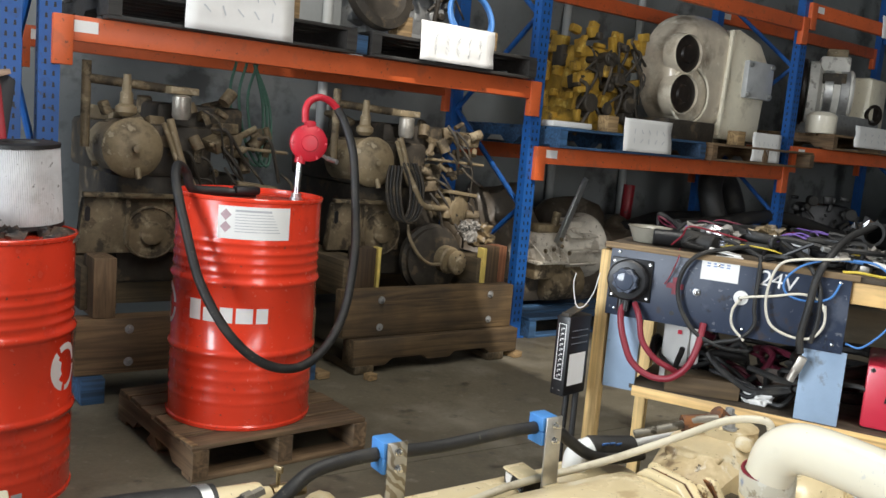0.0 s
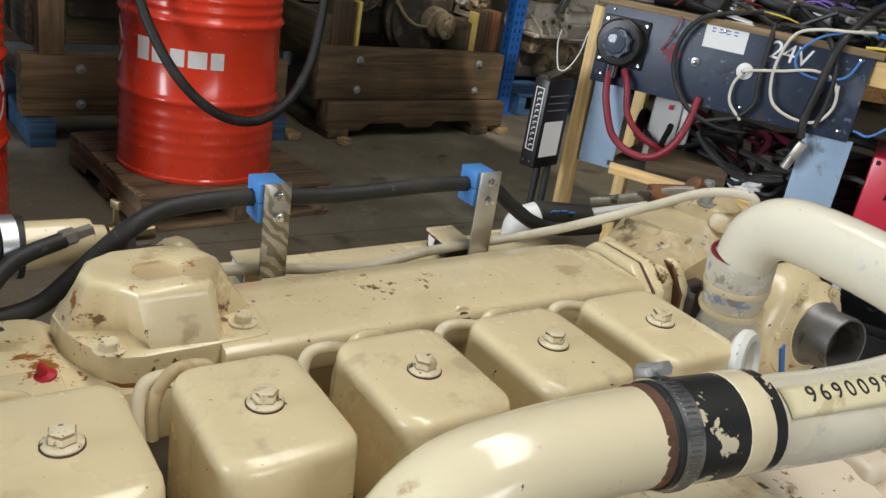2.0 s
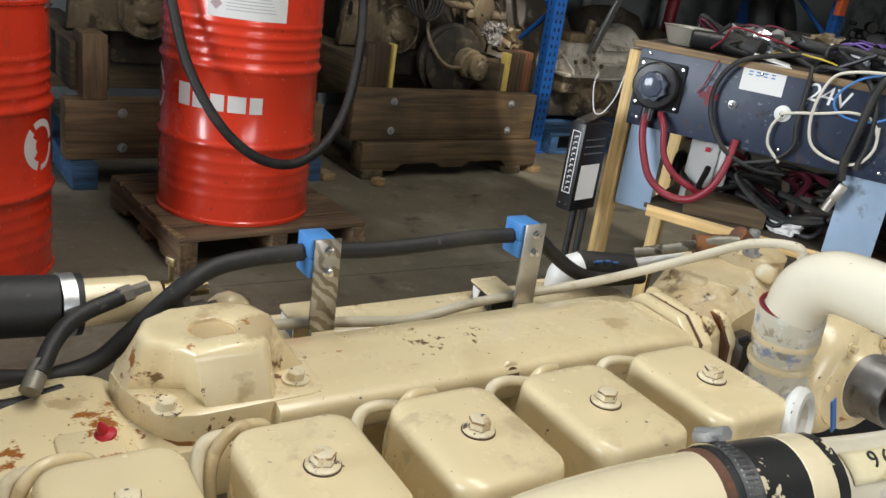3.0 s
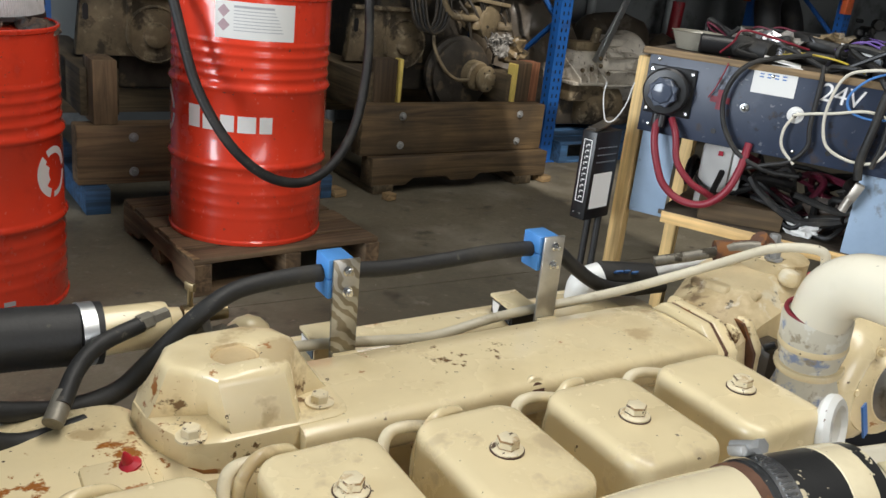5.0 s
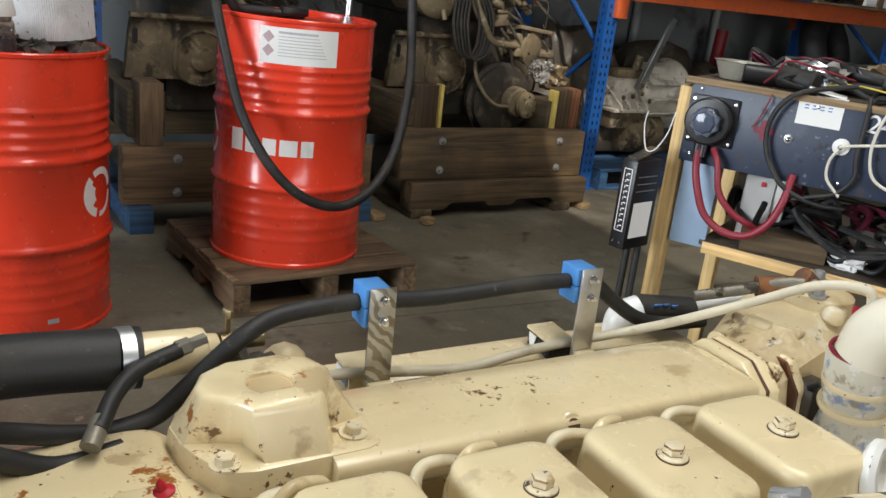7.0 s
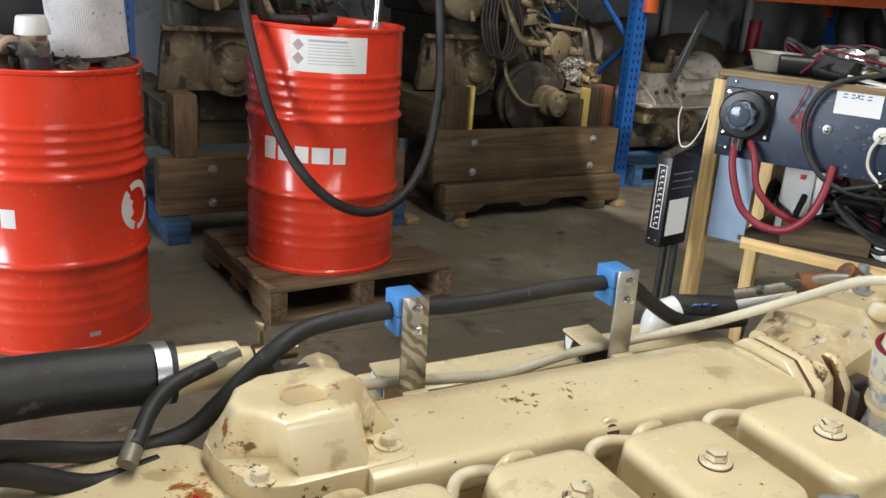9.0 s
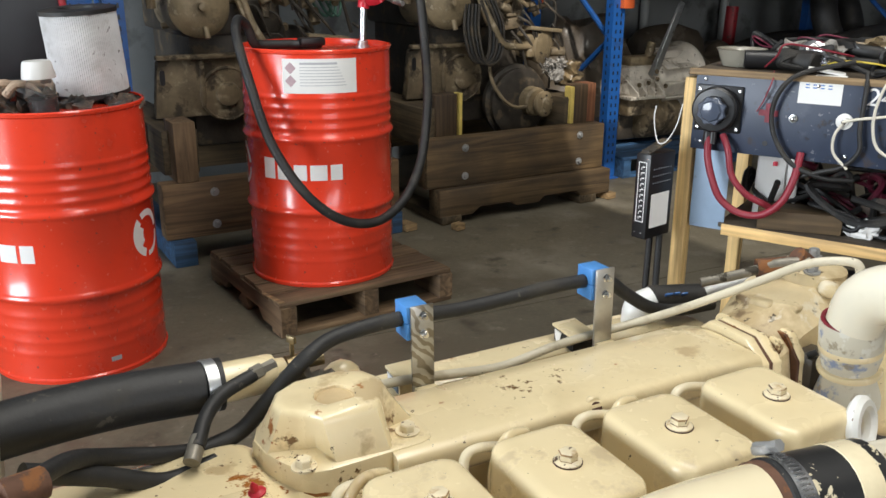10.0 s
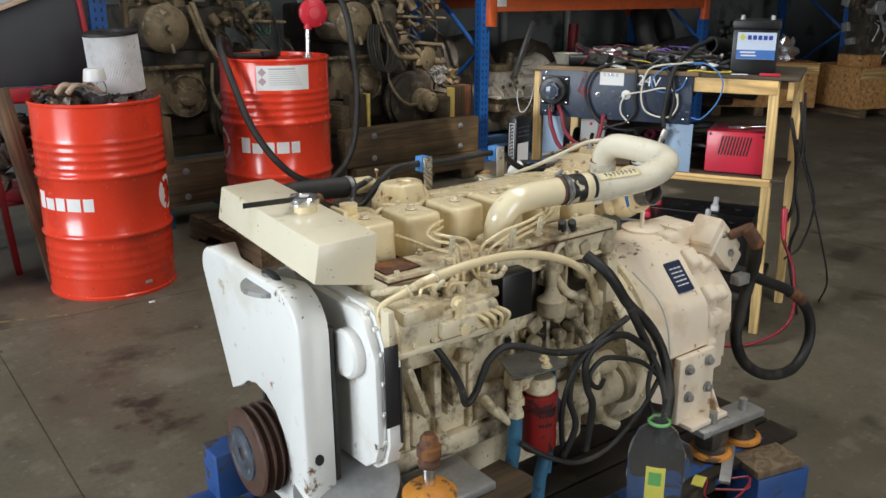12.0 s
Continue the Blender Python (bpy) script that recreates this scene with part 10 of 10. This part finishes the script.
    single("cable_drum", B().lathe([(0.045, 0), (0.045, 0.006), (0.04, 0.008), (0.04, 0.05), (0.045, 0.052), (0.045, 0.058), (0.001, 0.058)], (0, 0, 0), (0, 0, 1), 26), M["plastic_black"], "small reel of black cable on the bench", "cable reel", m=BENCH @ pose(0.53, 0.18, 1.042))
    single("pipe_stub", B().lathe([(0.03, 0), (0.034, 0.004), (0.034, 0.12), (0.026, 0.12), (0.026, 0.01), (0.001, 0.01)], (0, 0, 0), (-0.5, -0.8, 0.15), 22), M["rubber"], "short black hose end on the bench", "hose", m=BENCH @ pose(0.735, 0.28, 1.12))
    single("black_coil", B().ring((0, 0, 0.02), (0, 0, 1), 0.09, 0.018, 30, 10).ring((0.01, 0, 0.05), (0.1, 0, 1), 0.085, 0.016, 30, 10), M["rubber"], "coil of thick black cable on the bench", "cable", "bench cables", m=BENCH @ pose(0.38, 0.28, 1.04))
    rnd = random.Random(77)
    for k in range(20):
        x, y = rnd.uniform(0.18, 0.76), rnd.uniform(0.06, 0.46)
        b_ = B().box((0, 0, 0.014), (rnd.uniform(0.02, 0.06), rnd.uniform(0.02, 0.05), 0.024), 0.004)
        mt, lab = rnd.choice([(M["plastic_black"], "black plastic connector among the cables"), (M["rubber"], "black rubber boot among the cables"), (M["dusty_chrome"], "tarnished metal clamp among the cables"), (M["grey_plastic"], "grey plastic plug among the cables")])
        single("connector", b_, mt, lab, "connector", "bench connectors", m=BENCH @ pose(x, y, 1.04 + rnd.choice((0, 0.0, 0.02)), 0, 0, rnd.uniform(0, 180)))
    single("paper_tag", B().box((0, 0, 0.001), (0.07, 0.02, 0.001)), M["paper"], "white paper strip on the bench edge", "paper", m=BENCH @ pose(0.34, 0.02, 1.043, 4, 0, 3))
    single("paper_tag", B().box((0, 0, 0.002), (0.06, 0.03, 0.001)), M["paper"], "white paper strip by the battery", "paper", m=BENCH @ pose(0.81, 0.02, 1.040, 0, 0, 12))
    single("red_knife", B().box((0, 0, 0.006), (0.075, 0.016, 0.010), 0.003), M["charger_red"], "red handled tool on the bench edge", "tool", m=BENCH @ pose(0.92, 0.02, 1.039, 0, 0, 6))
    # shelf things
    single("white_meter", B().box((0, 0, 0.085), (0.075, 0.06, 0.17), 0.008).box((0.052, 0.005, 0.085), (0.03, 0.05, 0.165), 0.006), M["white_plastic"], "white plastic meter housing on the shelf", "meter", m=BENCH @ pose(0.205, 0.14, 0.6495, 0, 0, 8))
    single("red_button", B().box((0, 0, 0), (0.012, 0.003, 0.012), 0.001), M["charger_red"], "small red push button on the meter", "button", m=BENCH @ pose(0.218, 0.1075, 0.800, 0, 0, 8))
    single("wood_offcut", B().box((0, 0, 0.025), (0.20, 0.10, 0.05), 0.003), M["timber_x"], "brown timber offcut on the shelf", "wood", m=BENCH @ pose(0.30, 0.07, 0.6495, 0, 0, 14))
    single("timber_offcut", B().box((0, 0, 0.022), (0.15, 0.06, 0.044), 0.003), M["pallet_x"], "rough brown timber offcut on the lower shelf", "timber", m=BENCH @ pose(0.30, 0.085, 0.649, 0, 0, 6))
    single("timber_offcut", B().box((0, 0, 0.016), (0.12, 0.045, 0.030), 0.003), M["pallet_x"], "rough brown timber offcut on the lower shelf", "timber", m=BENCH @ pose(0.24, 0.17, 0.649, 0, 0, -14))
    single("crumpled_paper", B().ball((0, 0, 0.02), (0.035, 0.02, 0.022), 3, 0.9, 14), M["paper"], "crumpled white paper on the shelf", "paper", m=BENCH @ pose(0.455, 0.06, 0.65))
    single("brown_sack", B().ball((0, 0, 0.04), (0.07, 0.05, 0.045), 2, 0.7, 9), M["rag"], "brown crumpled bag on the shelf", "bag", m=BENCH @ pose(0.50, 0.15, 0.65))
    for k in range(3):
        single("thick_cable_coil", B().ring((0, 0, 0.05 + k * 0.035), (rnd.uniform(-0.2, 0.2), rnd.uniform(-0.3, 0), 1), 0.11, 0.017, 30, 9), M["rubber"], "thick black cable coiled on the shelf", "cable", "shelf cables", m=BENCH @ pose(0.63, 0.26, 0.65))
    # charger box hung beside the bench leg
    g = thing("load_tester", BENCH @ pose(-0.030, -0.105, 0.0, 0, 0, -16), "black load tester box with a white scale hung by the bench", "tester")
    part("case", B().box((0, 0, 0.728), (0.045, 0.105, 0.225), 0.004), M["plastic_black"], g)
    fr = B()
    for x, z, w, h in ((0, 0.818, 0.024, 0.0018), (0, 0.662, 0.024, 0.0018), (-0.0115, 0.74, 0.0018, 0.157), (0.0115, 0.74, 0.0018, 0.157)):
        fr.box((x, -0.0532, z), (w, 0.001, h))
    for k in range(10):
        fr.box((0.003, -0.0532, 0.806 - k * 0.0145), (0.007, 0.001, 0.003))
        fr.box((-0.003, -0.0532, 0.802 - k * 0.0145), (0.0015, 0.001, 0.007))
    part("scale", fr, M["white_mark"], g, "white printed scale")
    part("side_label", B().box((0.0231, -0.002, 0.69), (0.001, 0.075, 0.09)), M["paper"], g, "white paper side label")
    part("bracket", B().box((0, -0.005, 0.853), (0.03, 0.095, 0.005), 0.001, (16, 0, 0)).box((0, -0.043, 0.843), (0.024, 0.01, 0.012), 0.002), M["dusty_dark"], g)
    for k in range(3):
        for j in range(8):
            part("vent_hole", B().cyl((0.0224, -0.035 + j * 0.010, 0.80 - k * 0.018), (0.0229, -0.035 + j * 0.010, 0.80 - k * 0.018), 0.002, seg=6), M["grey_plastic"], g)
    for x, z in ((0.016, 0.826), (-0.012, 0.632), (0.008, 0.632)):
        part("screw", B().lathe([(0.0022, 0), (0.0015, 0.0015)], (x, -0.0525, z), (0, -1, 0), 8), M["bright_steel"], g)
    part("strap", B().tube([(-0.012, 0.0, 0.955), (-0.016, 0.0, 0.925), (-0.008, 0.0, 0.885), (0.004, 0.0, 0.862), (0.02, 0.01, 0.868), (0.042, 0.015, 0.91), (0.052, 0.02, 0.965)], 0.0016, 6), M["white_plastic"], g, "thin pale strap")
    for x in (-0.014, 0.016):
        part("lead", B().tube([(x, 0.02, 0.618), (x * 1.1, 0.02, 0.40), (x, 0.03, 0.20), (x * 3, 0.06, 0.03)], 0.009, 10), M["rubber"], g)
    # batteries under the bench on a low trolley
    t = thing("battery_trolley", BENCH @ pose(0.66, 0.30, 0), "low wheeled tray with two black truck batteries", "trolley")
    part("tray", B().box((0, 0, 0.135), (0.62, 0.50, 0.03), 0.004), M["dusty_dark"], t)
    for x in (-0.26, 0.26):
        for y in (-0.2, 0.2):
            wh = part("wheel", B().cyl((x - 0.02, y, 0.06), (x + 0.02, y, 0.06), 0.06, seg=24, bevel=0.008), M["rubber"], t)
            part("fork", B().box((x, y, 0.10), (0.055, 0.02, 0.05), 0.003), M["steel"], wh)
    for x, y in ((-0.02, -0.12), (-0.02, 0.12)):
        bt = thing("truck_battery", BENCH @ pose(0.66 + x, 0.30 + y, 0.151), "large black truck battery on the trolley", "battery", "truck batteries")
        part("case", B().box((0, 0, 0.12), (0.52, 0.22, 0.24), 0.008), M["plastic_black"], bt)
        part("lid", B().box((0, 0, 0.252), (0.525, 0.225, 0.026), 0.006), M["plastic_black"], bt)
        for k in range(6):
            part("plug", B().cyl((-0.19 + k * 0.075, 0.0, 0.262), (-0.19 + k * 0.075, 0.0, 0.270), 0.014, seg=14), M["plastic_black"], bt)
        for x2, mt in ((-0.16, "charger_red"), (0.09, "white_plastic")):
            part("terminal_cover", B().box((x2, -0.06, 0.278), (0.035, 0.03, 0.028), 0.006).cyl((x2, -0.06, 0.285), (x2, -0.03, 0.315), 0.012, seg=10), M[mt], bt, {"charger_red": "red terminal cap", "white_plastic": "white terminal cap"}[mt])
    for pts, r, mt in (([(1.03, 0.28, 0.92), (1.06, 0.25, 0.75), (1.05, 0.2, 0.60), (1.08, 0.2, 0.45), (1.06, 0.22, 0.30), (1.12, 0.3, 0.012)], 0.006, "rubber"), ([(1.04, 0.36, 0.95), (1.07, 0.33, 0.70), (1.13, 0.32, 0.50), (1.10, 0.30, 0.32), (1.04, 0.3, 0.25)], 0.005, "rubber"), ([(1.03, 0.4, 0.75), (1.10, 0.38, 0.56), (1.17, 0.36, 0.35), (1.22, 0.40, 0.15), (1.20, 0.52, 0.008)], 0.004, "rubber"), ([(1.02, 0.22, 0.50), (1.03, 0.18, 0.38), (1.09, 0.12, 0.25), (1.10, 0.02, 0.08), (0.98, -0.12, 0.012), (0.80, -0.22, 0.012)], 0.007, "red_cable"), ([(1.0, 0.3, 0.85), (1.04, 0.26, 0.7), (1.05, 0.25, 0.5), (1.02, 0.24, 0.40)], 0.008, "rubber")):
        on_bench("hanging_cable", B().tube(pts, r, 10, 7), M[mt], {"rubber": "black cable hanging down the bench end", "red_cable": "red cable hanging down to the floor"}[mt], "cable", "bench cables")
    single("red_sleeve", B().cyl((1.022, 0.21, 0.49), (1.033, 0.178, 0.37), 0.014, 0.010, seg=12), M["charger_red"], "red clamp sleeve on a cable", "sleeve", m=BENCH)


M["label_sky"] = mat("pale_blue_white_label", (0.55, 0.62, 0.74), 0.35, 0, 0.04, 20, 0)
M["navy_text"] = mat("blue_print", (0.02, 0.05, 0.3), 0.4, 0, 0.05, 20, 0)
M["smoked"] = mat("smoky_plastic", (0.28, 0.26, 0.21), 0.25, 0, 0.15, 10, 0.05, 60)
bench_scraps()
bench_goods()


# ---- loose things beside the engine ----
def jug():
    j = thing("plastic_jug", pose(0.777, 0.265, 0.151), "clear plastic jug with a green and yellow label", "jug")
    prof = [(0.05, 0), (0.062, 0.004), (0.064, 0.02), (0.062, 0.10), (0.066, 0.12), (0.064, 0.19), (0.045, 0.235), (0.022, 0.255), (0.020, 0.275)]
    part("body", B().lathe(prof, (0, 0, 0), (0, 0, 1), 32), M["clear"], j)
    part("residue", B().lathe([(0.045, 0.004), (0.058, 0.006), (0.058, 0.03), (0.001, 0.03)], (0, 0, 0), (0, 0, 1), 24), M["tea"], j)
    part("collar", B().ring((0, 0, 0.262), (0, 0, 1), 0.023, 0.004, 24, 8), M["label_green"], j, "bright green neck ring")
    part("handle", B().tube([(0.055, -0.01, 0.19), (0.085, -0.02, 0.17), (0.088, -0.02, 0.11), (0.066, -0.012, 0.085)], 0.011, 12), M["clear"], j)
    l = B()
    wrap(l, 0.0655, 0.0012, radians(200), radians(238), 0.06, 0.18, 8)
    lb = part("label", l, M["label_yellow"], j, "yellow and green label")
    k = B()
    wrap(k, 0.0655, 0.002, radians(206), radians(230), 0.135, 0.168, 6)
    part("label_patch", k, M["label_green"], lb)


jug()
single("wire_nest", B().tube([(1.05, 0.27, 0.16), (1.10, 0.22, 0.17), (1.00, 0.20, 0.155), (0.95, 0.24, 0.16), (1.02, 0.29, 0.158)], 0.003, 7).tube([(1.0, 0.25, 0.16), (1.06, 0.20, 0.165), (1.12, 0.24, 0.16)], 0.003, 7), M["red_cable"], "thin red wires lying on the stand", "wire")
single("yellow_tag", B().box((0, 0, 0.002), (0.05, 0.03, 0.003)), M["label_yellow"], "yellow plastic tag on the stand", "tag", m=pose(1.0, 0.30, 0.156, 0, 0, 25))
# litter on the floor
rnd_ = random.Random(21)
for k_ in range(22):
    x_, y_ = rnd_.uniform(-0.6, 4.6), rnd_.uniform(1.6, 3.4)
    single("floor_scrap", B().box((0, 0, 0.004), (rnd_.uniform(0.008, 0.03), rnd_.uniform(0.006, 0.015), 0.006), 0.001), rnd_.choice((M["pale_pallet"], M["dusty"], M["paper"])), "small scrap of wood or paper on the floor", "scrap", "floor scraps", m=pose(x_, y_, 0.0, 0, 0, rnd_.uniform(0, 180)))
